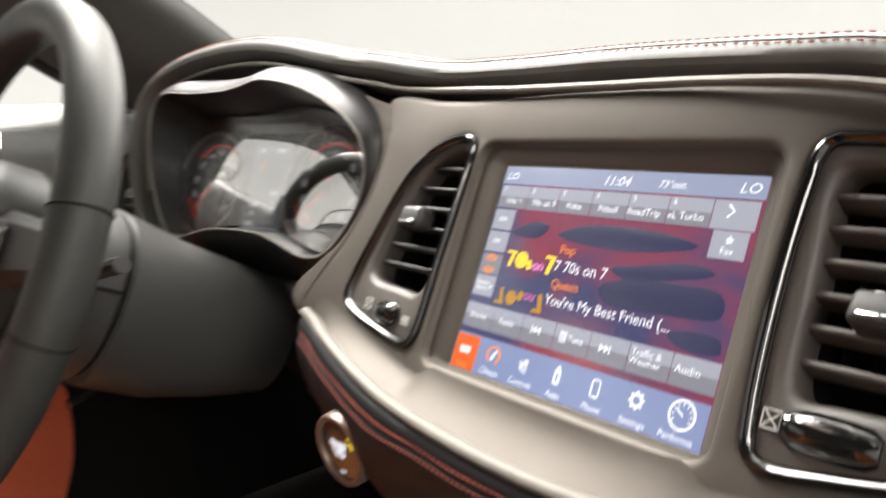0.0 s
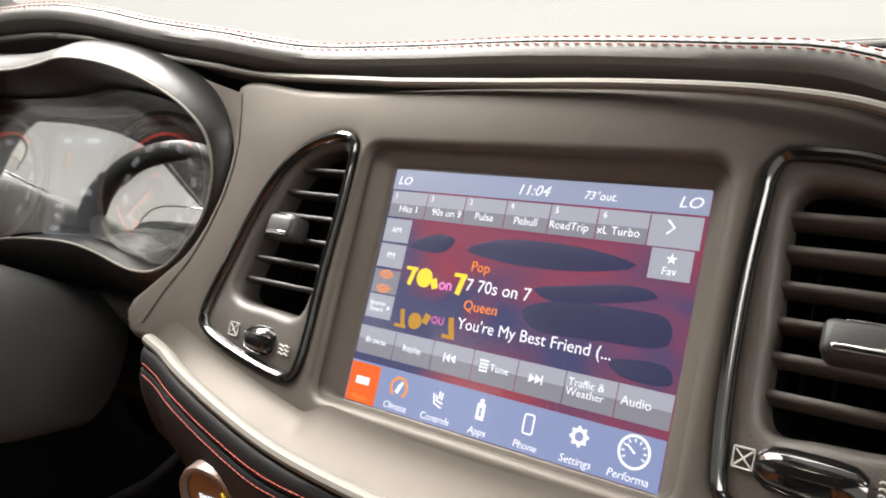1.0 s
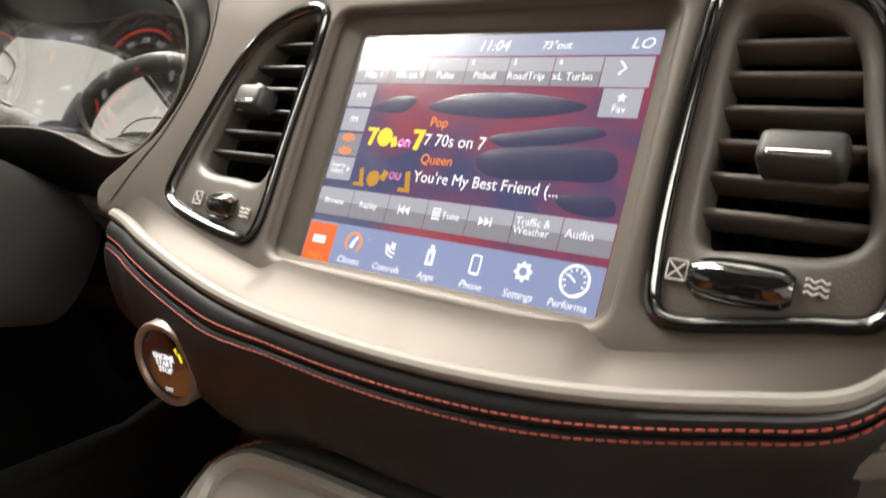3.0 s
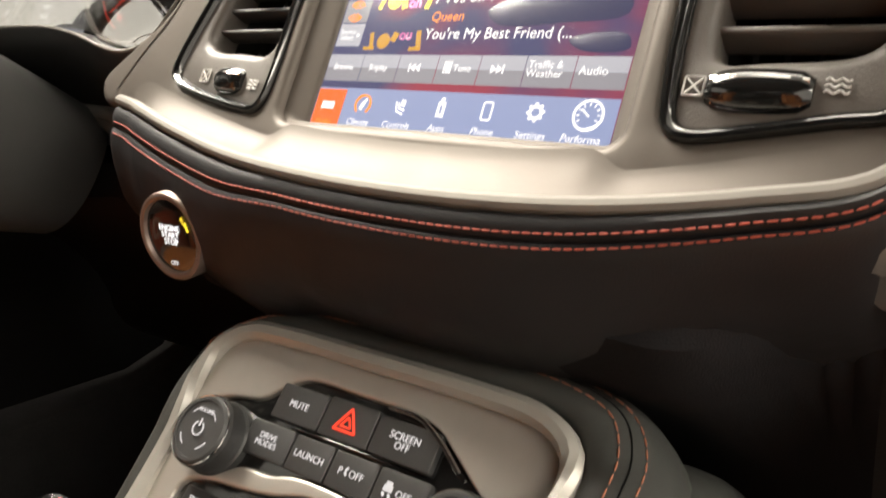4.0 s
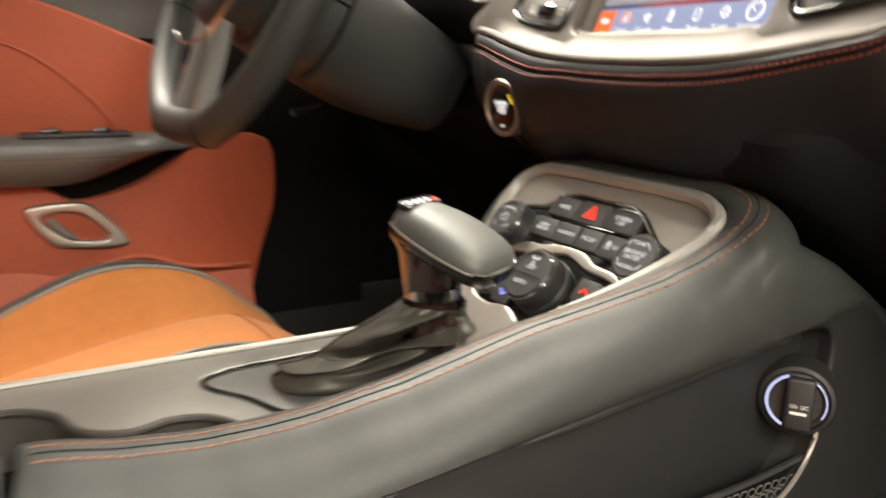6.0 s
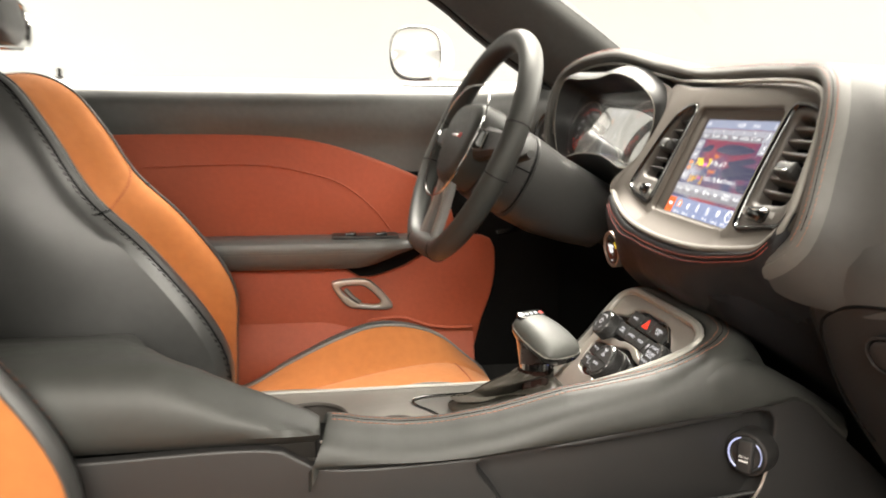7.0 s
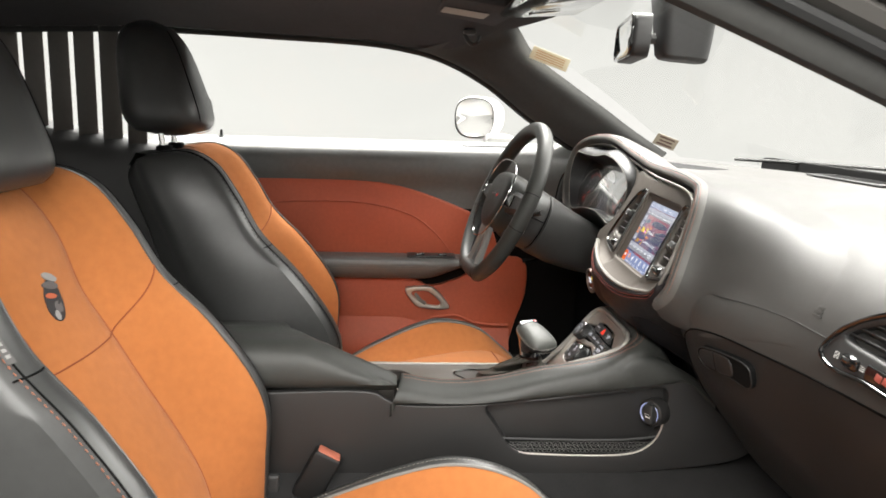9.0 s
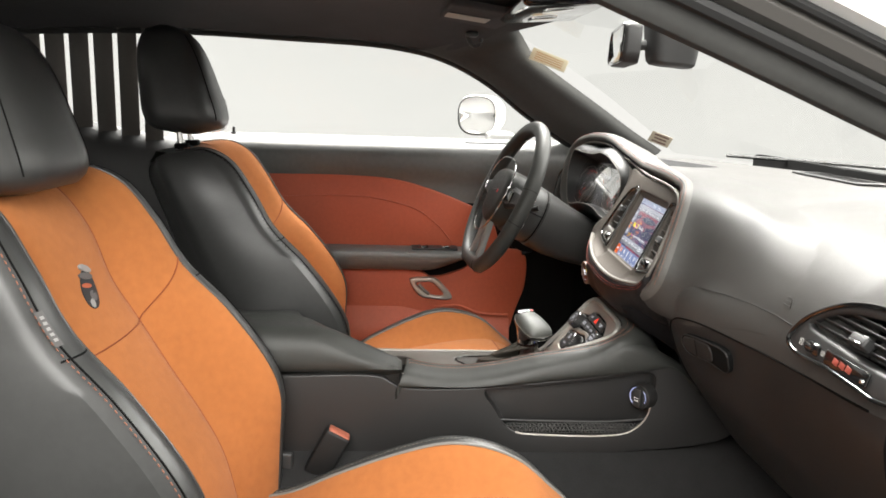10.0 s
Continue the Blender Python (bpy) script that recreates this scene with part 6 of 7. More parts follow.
for d in (-103.5, -98.0):
    part("stitching", stitches(cr([boot_pt(math.radians(d), t, 0.0003) for t in np.linspace(0.04, 0.95, 40)], 220), 0.0030, 0.0014, 0.0004), BOOT, shifter)
part("seam", tube(cr([boot_pt(math.radians(-100.8), t, 0.0001) for t in np.linspace(0.03, 0.95, 40)], 120), 0.0005, 5), MATT, shifter)
settle(shifter)

# ---- seats ----
B_ROWS = [  # crest y z, centre y z, back y z, half width
    (-0.490, 0.02, -0.53, 0.05, -0.72, 0.01, 0.235), (-0.486, 0.12, -0.555, 0.14, -0.75, 0.12, 0.243), (-0.484, 0.204, -0.592, 0.21, -0.785, 0.2, 0.248), (-0.506, 0.262, -0.634, 0.275, -0.805, 0.26, 0.25), (-0.575, 0.357, -0.684, 0.36, -0.84, 0.36, 0.246), (-0.645, 0.431, -0.722, 0.425, -0.865, 0.44, 0.238), (-0.69, 0.509, -0.748, 0.5, -0.89, 0.5, 0.228), (-0.735, 0.570, -0.782, 0.555, -0.905, 0.535, 0.212), (-0.785, 0.593, -0.818, 0.585, -0.905, 0.555, 0.198), (-0.845, 0.588, -0.855, 0.583, -0.895, 0.568, 0.184)]
N_H = 44
b_rows = cr(B_ROWS, N_H)


def back_point(h, x):
    """Front surface of the backrest at row value h (0..1) and x as a share of the half width."""
    hh = min(max(h, 0), 1) * (N_H - 1)
    k = min(int(hh), N_H - 2)
    yb, zb, yc, zc, yk, zk, w = lerp(b_rows[k], b_rows[k + 1], hh - k)
    a = abs(x)
    t = smooth(0.40, 0.84, a)
    y, z = lerp(yc, yb, t), lerp(zc, zb, t)
    bulge = 0.008 * math.cos(min(1, a / 0.42) * math.pi / 2) - 0.006 * math.exp(-((a - 0.42) / 0.05) ** 2)
    if a > 0.84:
        q = (a - 0.84) / 0.16
        y, z = y - 0.02 * q * q, z - 0.004 * q * q
    return np.array((x * w, y + bulge, z))


def back_strip(x0, x1, n=12, lift=0.0):
    return [[back_point(h, x) for x in np.linspace(x0, x1, n)] for h in np.linspace(0, 1, N_H)]


C_ROWS = [  # y, crest z, centre z, half width
    (-0.56, 0.025, 0.02, 0.212), (-0.48, 0.035, 0.03, 0.218), (-0.40, 0.080, 0.046, 0.222), (-0.32, 0.120, 0.062, 0.224), (-0.255, 0.141, 0.074, 0.224), (-0.19, 0.137, 0.082, 0.222), (-0.13, 0.114, 0.082, 0.218), (-0.08, 0.072, 0.062, 0.212), (-0.045, 0.040, 0.036, 0.206), (-0.028, 0.0, 0.0, 0.203), (-0.022, -0.05, -0.05, 0.200)]
c_rows = cr(C_ROWS, 40)


def cushion_point(j, x):
    y, zb, zc, w = c_rows[j]
    a = abs(x)
    t = smooth(0.42, 0.82, a)
    z = lerp(zc, zb, t) + 0.006 * math.cos(min(1, a / 0.44) * math.pi / 2) - 0.005 * math.exp(-((a - 0.44) / 0.05) ** 2)
    if a > 0.82:
        z -= 0.03 * ((a - 0.82) / 0.18) ** 2
    return np.array((x * w, y + LONGER[0] * smooth(-0.56, -0.2, y), z))


LONGER = [0.0]


def build_seat(name, label, at, turn, head=(0, 0, 0), longer=0.0):
    s = thing(name, label, "car seat", "front seats")
    LONGER[0] = longer
    # backrest
    part("back_insert", loft(back_strip(-0.415, 0.415, 22), False), SUEDE, s, "orange suede backrest centre")
    for sd in (-1, 1):
        part("back_bolster", loft(back_strip(0.425 * sd, 0.79 * sd, 16), False), SUEDE, s, "orange suede side bolster")
        edge = back_strip(0.80 * sd, 1.0 * sd, 7)
        side = []
        for k in range(N_H):
            yb, zb, yc, zc, yk, zk, w = b_rows[k]
            p = edge[k][-1]
            row = list(edge[k])
            for q in np.linspace(0.08, 1, 12):
                yy, zz = lerp(p[1], yk, q), lerp(p[2], zk, q)
                row.append(np.array((sd * (w + 0.010 * math.sin(math.pi * min(1, q * 1.2)) - 0.05 * smooth(0.6, 1.0, q) ** 2), yy, zz)))
            side.append(row)
        part("back_side", loft(side, False), LEATHER_SEAT, s, "dark grey leather side with stitched seam")
        gl = [back_point(h, 0.795 * sd) for h in np.linspace(0, 1, N_H)]
        part("piping", tube(cr(gl, 90), 0.0022, 6), LEATHER_SEAT, s, "grey piping")
        st = [back_point(k / (N_H - 1), 0.945 * sd) + np.array((sd * 0.0006, 0.0010, 0.0004)) for k in range(2, N_H)]
        part("stitching", stitches(cr(st, 300), 0.0048, 0.0040, 0.0008), THREAD_TAN if name == "passenger_seat" else MATT, s)
        part("side_seam", tube(cr([back_point(k / (N_H - 1), 0.925 * sd) + np.array((0, 0.0006, 0)) for k in range(2, N_H)], 90), 0.0013, 5), MATT, s)
        sm = [back_point(h, 0.42 * sd) - np.array((0, 0.0012, 0)) for h in np.linspace(0, 1, N_H)]
        part("seam", tube(cr(sm, 90), 0.0020, 6), SUEDE_SEAM, s)
        # slanting seam between shoulder and side
        cs = [back_point(lerp(0.53, 0.680, q), lerp(0.42, 0.79, q) * sd) + np.array((0, 0.0006, 0.0004)) for q in np.linspace(0, 1, 14)]
        part("seam", tube(cr(cs, 30), 0.0012, 5), SUEDE_SEAM, s)
        jb = [side[27][k] + np.array((sd * 0.0003, 0.0004, 0.0002)) for k in range(0, 6)]
        part("side_seam", tube(cr(jb, 30), 0.0013, 5), MATT, s)
    part("seam", tube(cr([back_point(0.53, 0.42 * q) + np.array((0, 0.0006, 0.0006)) for q in np.linspace(-1, 1, 20)], 40), 0.0012, 5), SUEDE_SEAM, s)
    # back shell
    shell = []
    for k in range(N_H):
        yb, zb, yc, zc, yk, zk, w = b_rows[k]
        shell.append([(x * (w - 0.045), yk - 0.012 * math.cos(x * math.pi / 2), zk) for x in np.linspace(-1.02, 1.02, 14)])
    part("back_shell", loft(shell, False), HARD, s, "hard black back shell")
    top = [back_point(1, x) for x in np.linspace(-1, 1, 30)]
    w = b_rows[-1][6]
    part("back_top", loft([top, [p + np.array((0, -0.02, 0.004)) for p in top], [np.array((p[0] * 0.9, -0.905, 0.560)) for p in top]], False), LEATHER_SEAT, s, "grey leather top edge")
    # cushion
    part("cushion_insert", loft([[cushion_point(j, x) for x in np.linspace(-0.43, 0.43, 20)] for j in range(40)], False), SUEDE, s, "orange suede cushion centre")
    for sd in (-1, 1):
        part("cushion_bolster", loft([[cushion_point(j, x * sd) for x in np.linspace(0.44, 0.745, 14)] for j in range(40)], False), SUEDE, s, "orange suede thigh bolster")
        rows = []
        for j in range(40):
            row = [cushion_point(j, x * sd) for x in np.linspace(0.760, 1.0, 10)]
            p = row[-1]
            row += [np.array((p[0] + sd * 0.008 * math.sin(math.pi * q), p[1], lerp(p[2], -0.10, q))) for q in np.linspace(0.1, 1, 8)]
            rows.append(row)
        part("cushion_side", loft(rows, False), LEATHER_SEAT, s, "dark grey leather cushion side")
        part("piping", tube(cr([cushion_point(j, 0.7525 * sd) for j in range(40)], 70), 0.0030, 6), PIPING, s, "grey piping")
        part("stitching", stitches(cr([cushion_point(j, 0.80 * sd) + np.array((0, 0, 0.0008)) for j in range(40)], 200), 0.0045, 0.003, 0.0006), THREAD_GREY, s)
        part("seam", tube(cr([cushion_point(j, 0.435 * sd) + np.array((0, 0, -0.001)) for j in range(40)], 70), 0.0018, 5), SUEDE_SEAM, s)
    cs = [cushion_point(26, x) + np.array((0, 0, 0.0004)) for x in np.linspace(-0.43, 0.43, 20)]
    part("seam", tube(cr(cs, 40), 0.0014, 5), SUEDE_SEAM, s)
    part("hinge_cover", rbox(0.012, 0.085, 0.075, 0.005, 3, pose(-0.222 if at[0] > 0 else 0.222, -0.515, 0.045)), HARD, s, "black plastic hinge cover")
    part("seat_base", rbox(0.40, 0.46, 0.07, 0.01, 2, pose(0, -0.30, -0.10)), MATT, s, "black seat frame")
    # headrest
    hr = []
    for k, t in enumerate(np.linspace(0, 1, 22)):
        z = lerp(-0.118, 0.118, t)
        e = 1 - abs(2 * t - 1) ** (5.5 if t < 0.5 else 3.6)
        e = max(e, 0.0) ** 0.5
        w = lerp(0.134, 0.098, t) * (0.35 + 0.65 * e)
        d = lerp(0.096, 0.062, t) * (0.25 + 0.75 * e)
        row = []
        for a in np.linspace(0, 2 * math.pi, 40, endpoint=False):
            c, sn = math.cos(a), math.sin(a)
            row.append((head[0] + w * np.sign(c) * abs(c) ** 0.6, head[1] - 0.868 + d * np.sign(sn) * abs(sn) ** 0.7 - 0.20 * z, head[2] + 0.722 + z))
        hr.append(row)
    head_rest = part("headrest", loft(hr, True, True, True), LEATHER_SEAT, s, "dark grey leather headrest")
    for sd in (-1, 1):
        sl = [(sd * (hr[k][6][0] * 1.0), hr[k][6][1] + 0.0005, hr[k][6][2]) for k in range(3, 20)]
        part("headrest_seam", tube(cr(sl, 40), 0.0011, 5), MATT, head_rest)
        part("headrest_post", tube([(sd * 0.065, -0.856, 0.56), (sd * 0.065, -0.858, 0.60), (sd * 0.065, -0.862, 0.64)], 0.0065, 12), CHROME, s, "chrome headrest post")
        part("post_sleeve", rbox(0.032, 0.030, 0.018, 0.004, 2, pose(sd * 0.065, -0.855, 0.588)), MATT, s, "black post guide")
    s.location = at
    s.rotation_euler = (0, 0, radians(turn))
    return s


driver_seat = build_seat("driver_seat", "orange suede driver seat with black leather sides", (-0.422, -0.016, -0.010), 5.0, (0, 0, 0.012), 0.02)
passenger_seat = build_seat("passenger_seat", "orange suede passenger seat with grey leather sides", (0.428, -0.103, -0.012), -4.0, (0, 0.03, -0.037), 0.06)
# loop on the driver's headrest
part("hanger_loop", tube(cr([(0.02, -0.80, 0.622), (-0.05, -0.785, 0.626), (-0.118, -0.782, 0.636), (-0.138, -0.785, 0.66), (-0.136, -0.79, 0.69), (-0.125, -0.797, 0.70)], 40), 0.0048, 10), CHROME, driver_seat, "satin metal loop under the headrest")
# side tag and embroidered patch on the passenger's seat
PALE = mat("pale_embroidery", (0.24, 0.235, 0.23), 0.8, bump=0.6, scale=1800)
tag_rows = [[back_point(h, x) + np.array((0.0022, 0.0026, 0.0012)) for x in (0.909, 0.921, 0.933, 0.945)] for h in np.linspace(0.652, 0.712, 8)]
tag = part("side_tag", join(loft(tag_rows, False), loft([[p - np.array((0.0022, 0.0022, 0.001)) for p in r] for r in tag_rows], False)), mat("grey_tag", (0.075, 0.073, 0.071), 0.7, bump=0.4, scale=1500), passenger_seat, "grey woven side tag")
for h in np.linspace(0.663, 0.701, 5):
    part("tag_bar", loft([[back_point(h + d, x) + np.array((0.0028, 0.0032, 0.0016)) for x in (0.918, 0.927, 0.936)] for d in (-0.0026, 0.0026)], False), PALE, tag, "white woven mark")


def stitched_shape(name, outline, lift, material, parent, label=""):
    """A small embroidered shape that follows the backrest's surface."""
    q = ccw(outline)
    at = lambda d, up: [back_point(0.672 + v / 0.66, u / 0.235) + up * np.array((0.05, 0.86, 0.50)) for u, v in offset(q, d)]
    return part(name, loft([at(0, -0.001), at(0, lift), at(0.0008, lift + 0.0006)], True, False, True), material, parent, label)


def oval(u, v, a, b, turn, n=24):
    c, s_ = math.cos(radians(turn)), math.sin(radians(turn))
    return np.array([(u + a * math.cos(k) * c - b * math.sin(k) * s_, v + a * math.cos(k) * s_ + b * math.sin(k) * c) for k in np.linspace(0, 2 * math.pi, n, endpoint=False)]) / 1000


patch = stitched_shape("embroidered_patch", oval(-2, 0, 19, 31, 16), 0.0012, mat("dark_embroidery", (0.016, 0.016, 0.018), 0.8, bump=0.6, scale=1800), passenger_seat, "dark embroidered patch of plain shapes")
GREY_THREADS = mat("grey_embroidery", (0.085, 0.08, 0.08), 0.8, bump=0.6, scale=1800)
for u_, v_, a_, b_, r_, m_ in ((-14, 30, 12, 5, 24, PALE), (-10, 20, 13, 5, 14, GREY_THREADS), (-4, 7, 9, 4, 14, mat("red_embroidery", (0.34, 0.08, 0.03), 0.8)), (-8, -10, 7, 9, 14, GREY_THREADS), (0, -20, 4, 8, 10, PALE)):
    stitched_shape("patch_shape", oval(u_ * 1.25 + 7, v_, a_ * 1.35, b_, r_), 0.0022, m_, patch)

# ---- driver's door ----
door = thing("door_1", "closed driver door with rust leather insert and black armrest", "car door", kind="structure", at=(-0.72, -0.4, 0.0))
DR = basis((-0.70, 0, 0), (0, 1, 0), (0, 0, 1))
# belt and upper panel, rounded over to the glass
belt = []
for y in np.linspace(-1.02, 0.14, 50):
    pts = [(-0.760, 0.580), (-0.752, 0.5895), (-0.742, 0.590), (-0.718, 0.577), (-0.700, 0.5655), (-0.691, 0.556), (-0.687, 0.54), (-0.688, 0.51), (-0.694, 0.488), (-0.703, 0.47), (-0.708, 0.42), (-0.708, 0.0), (-0.708, -0.06)]
    belt.append([(x, y, z) for x, z in cr(pts, 40)])
low = next(k for k in range(40) if k > 12 and belt[0][k][2] < 0.465)
part("door_panel", loft([b[:low + 1] for b in belt], False), DOOR_SKIN, door, "black leather upper door panel")
part("door_base", loft([b[low:] for b in belt], False), MATT, door, "dark door backing panel")
part("stitching", stitches([(-0.6965, y, 0.5635) for y in np.linspace(-1.0, 0.05, 50)], 0.0045, 0.0025, 0.0006), THREAD_GREY, door)
INSERT = cr([(-0.96, 0.478), (-0.80, 0.483), (-0.66, 0.486), (-0.546, 0.486), (-0.46, 0.483), (-0.388, 0.474), (-0.32, 0.458), (-0.259, 0.438), (-0.20, 0.415), (-0.150, 0.392), (-0.11, 0.36), (-0.09, 0.30), (-0.095, 0.268), (-0.14, 0.262), (-0.3, 0.262), (-0.576, 0.262), (-0.96, 0.262)], 120, True)
part("door_insert", plate(INSERT, 0.012, 0.006, DR @ pose(0, 0, 0.004)), SEPIA, door, "rust coloured leather insert")
part("insert_seam", tube(cr([(-0.6955, -0.90, 0.414), (-0.6955, -0.719, 0.418), (-0.6955, -0.60, 0.424), (-0.6955, -0.482, 0.424), (-0.6955, -0.40, 0.412), (-0.6955, -0.322, 0.388), (-0.6955, -0.26, 0.340), (-0.6955, -0.221, 0.290), (-0.6955, -0.21, 0.265)], 50), 0.0016, 6), SEPIA, door)
LOWER = cr([(-0.96, 0.222), (-0.70, 0.222), (-0.55, 0.220), (-0.47, 0.228), (-0.398, 0.229), (-0.345, 0.224), (-0.31, 0.212), (-0.285, 0.195), (-0.20, 0.215), (-0.12, 0.262), (-0.05, 0.280), (-0.012, 0.268), (-0.006, 0.18), (-0.03, 0.10), (-0.07, -0.02), (-0.12, -0.06), (-0.96, -0.06)], 120, True)
part("lower_panel", plate(LOWER, 0.012, 0.005, DR @ pose(0, 0, 0.002)), SEPIA, door, "rust coloured lower door panel")
part("map_pocket", loft([[(-0.695 + 0.030 * math.sin(math.pi * min(1, q * 1.2) * 0.5), y, lerp(0.075, -0.05, q) + 0.03 * smooth(-0.22, -0.38, y)) for q in np.linspace(0, 1, 8)] for y in np.linspace(-0.6, -0.05, 24)], False), SEPIA, door, "rust map pocket")
part("pocket_edge", tube(cr([(-0.690, -0.27, 0.105), (-0.686, -0.20, 0.112), (-0.684, -0.15, 0.094), (-0.682, -0.10, 0.088), (-0.682, -0.055, 0.088)], 24), 0.004, 8), SEPIA, door)
arm = []
for y in np.linspace(-0.98, -0.13, 44):
    e = smooth(-0.13, -0.20, y)
    x1 = lerp(-0.688, -0.632, e)
    zt = 0.283
    zb = lerp(0.262, 0.222, smooth(-0.15, -0.30, y))
    arm.append([(x, y, z) for x, z in cr([(-0.704, zt + 0.002), (-0.66 if e > 0.5 else lerp(-0.704, x1, 0.7), zt + 0.003), (x1 + 0.001, zt - 0.006), (x1 + 0.004, zt - 0.02), (x1 - 0.004, lerp(zt, zb, 0.7)), (lerp(x1, -0.704, 0.4), zb), (-0.704, zb - 0.004)], 26)])
part("armrest", loft(arm, False, False, False), DOOR_SKIN, door, "padded black armrest")
for zz in (0.262, 0.2565):
    part("stitching", stitches([(-0.6268, y, zz) for y in np.linspace(-0.95, -0.21, 40)], 0.0045, 0.0025, 0.0005), THREAD_GREY, door)
sw = part("switch_plate", rbox(0.05, 0.13, 0.006, 0.002, 2, pose(-0.667, -0.275, 0.286)), HARD, door, "gloss black window switch plate")
for y in (-0.305, -0.245):
    part("window_switch", rbox(0.018, 0.022, 0.008, 0.002, 2, pose(-0.655, y, 0.291, 8)), GLOSS, sw, "small bright-edged switch")
HAND = basis((-0.686, -0.280, 0.162), (0, 1, 0), (0, 0, 1))
h_out = cr([(-0.062, 0.026), (-0.052, 0.030), (0.006, 0.032), (0.018, 0.026), (0.058, -0.018), (0.060, -0.028), (0.048, -0.032), (-0.008, -0.029), (-0.030, -0.024), (-0.060, 0.014)], 60, True)
h_in = cr([(-0.044, 0.016), (-0.006, 0.019), (0.006, 0.015), (0.036, -0.016), (0.030, -0.021), (-0.004, -0.018), (-0.018, -0.013), (-0.044, 0.010)], 60, True)
part("door_pull", holed(h_out, [h_in], 0.004, 0.014, HAND @ pose(0, 0, 0.004), 0.004), SILVER, door, "satin silver diamond-shaped door handle")
part("handle_bowl", plate(offset(ccw(h_out), 0.004), 0.003, 0.001, HAND @ pose(0, 0, -0.006)), SEPIA, door)
part("handle_lever", tube([HAND @ Vector((-0.036, 0.012, 0.0)), HAND @ Vector((-0.02, -0.006, 0.003)), HAND @ Vector((-0.006, -0.016, 0.002))], 0.005, 8), SATIN, door)
part("belt_grille", rbox(0.016, 0.13, 0.003, 0.0015, 2, pose(-0.728, -0.13, 0.5835, 0, 28)), HARD, door, "narrow black vent grille")
part("lock_knob", lathe([(0.004, 0), (0.004, 0.014), (0.003, 0.018), (0, 0.0185)], 14, pose(-0.742, -0.845, 0.588)), HARD, door, "small black lock pin")
part("lock_base", lathe([(0.008, 0), (0.008, 0.003), (0.004, 0.004)], 14, pose(-0.742, -0.845, 0.587)), HARD, door)
settle(door)

# ---- roof, pillars and glass ----
SIDE_TOP = [(-1.75, 0.60, 0.80), (-1.45, 0.62, 0.835), (-1.0, 0.645, 0.856), (-0.70, 0.65, 0.850), (-0.40, 0.655, 0.836), (-0.26, 0.66, 0.806), (-0.136, 0.672, 0.745), (-0.04, 0.685, 0.674), (0.05, 0.70, 0.616), (0.12, 0.71, 0.575)]  # y, x, z
side_top = cr(SIDE_TOP, 70)
WIND = [(-0.115, 0.50, 0.872), (-0.085, 0.575, 0.852), (-0.05, 0.585, 0.806), (0.052, 0.59, 0.735), (0.145, 0.60, 0.676), (0.229, 0.615, 0.622), (0.33, 0.64, 0.565)]
wind = cr(WIND, 40)
rows = []
for k in range(40):
    t = k / 39
    a = np.array((wind[k][1], wind[k][0], wind[k][2]))
    ya = lerp(-0.33, 0.115, t)
    j = table(ya, [(p[0], p[1], p[2]) for p in side_top])
    b = np.array((j[0], ya, j[1]))
    n = np.array((-0.55, -0.55, -0.15))
    mid_ = (a + b) / 2
    ring_ = cr([a + np.array((0.012, 0.02, 0.014)), a, mid_ + 0.012 * n + (a - mid_) * 0.45, mid_ + 0.016 * n, mid_ + 0.012 * n + (b - mid_) * 0.5, b, b + np.array((0.03, 0.004, 0.012))], 24)
    rows.append([(-p[0], p[1], p[2]) for p in ring_])
tagged(part("pillar_1", loft(rows, False), PILLAR), "dark fabric covered windscreen pillar", "pillar", kind="structure")
seal = [(-(p[1] + 0.012), p[0], p[2] - 0.003) for p in side_top]
tagged(part("trim_1", tube(seal, 0.008, 8), RUBBER), "black rubber door seal along the roof edge", "door seal", kind="structure")
rail = [[(-(p[1] + q), p[0] + 0.004 * j, p[2] + z) for j, (q, z) in enumerate(((0.02, 0.0), (0.045, 0.012), (0.05, 0.03), (0.03, 0.05), (-0.05, 0.07)))] for p in side_top]
tagged(part("roof_rail_1", loft(rail, False), BODY_WHITE), "painted outer roof rail above the side window", "roof rail", kind="structure")
# the opening on the passenger side, its door swung away
JAMB = cr([(0.615, -1.75, 0.80), (0.635, -1.45, 0.85), (0.655, -1.0, 0.883), (0.662, -0.6, 0.882), (0.665, -0.35, 0.858), (0.668, -0.24, 0.826), (0.670, -0.16, 0.795), (0.670, -0.08, 0.764), (0.670, 0.02, 0.724), (0.670, 0.13, 0.679), (0.675, 0.25, 0.630), (0.68, 0.38, 0.575)], 80)


def jamb_strip(profile):
    return [[(p[0] + q, p[1] + r, p[2] + z) for q, r, z in profile] for p in JAMB]


tagged(part("pillar_2", loft(jamb_strip([(-0.10, 0.04, 0.055), (-0.07, 0.02, 0.03), (-0.035, 0.006, 0.008), (-0.012, 0, 0.0), (0.004, 0.0, 0.002), (0.012, 0.0, 0.012), (0.014, 0.0, 0.03)]), False), PILLAR), "dark fabric covered windscreen pillar and roof edge", "pillar", kind="structure")
tagged(part("trim_2", tube([(p[0] + 0.020, p[1], p[2] + 0.036) for p in JAMB], 0.009, 8), RUBBER), "black rubber door seal round the opening", "door seal", kind="structure")
tagged(part("roof_rail_2", loft(jamb_strip([(0.018, 0, 0.042), (0.034, 0, 0.050), (0.040, 0, 0.062), (0.038, 0, 0.070)]), False), BODY_GREY), "grey painted door jamb above the opening", "door jamb", kind="structure")
tagged(part("trim_3", tube([(p[0] + 0.042, p[1], p[2] + 0.074) for p in JAMB], 0.006, 8), RUBBER), "thin black outer roof seal", "door seal", kind="structure")
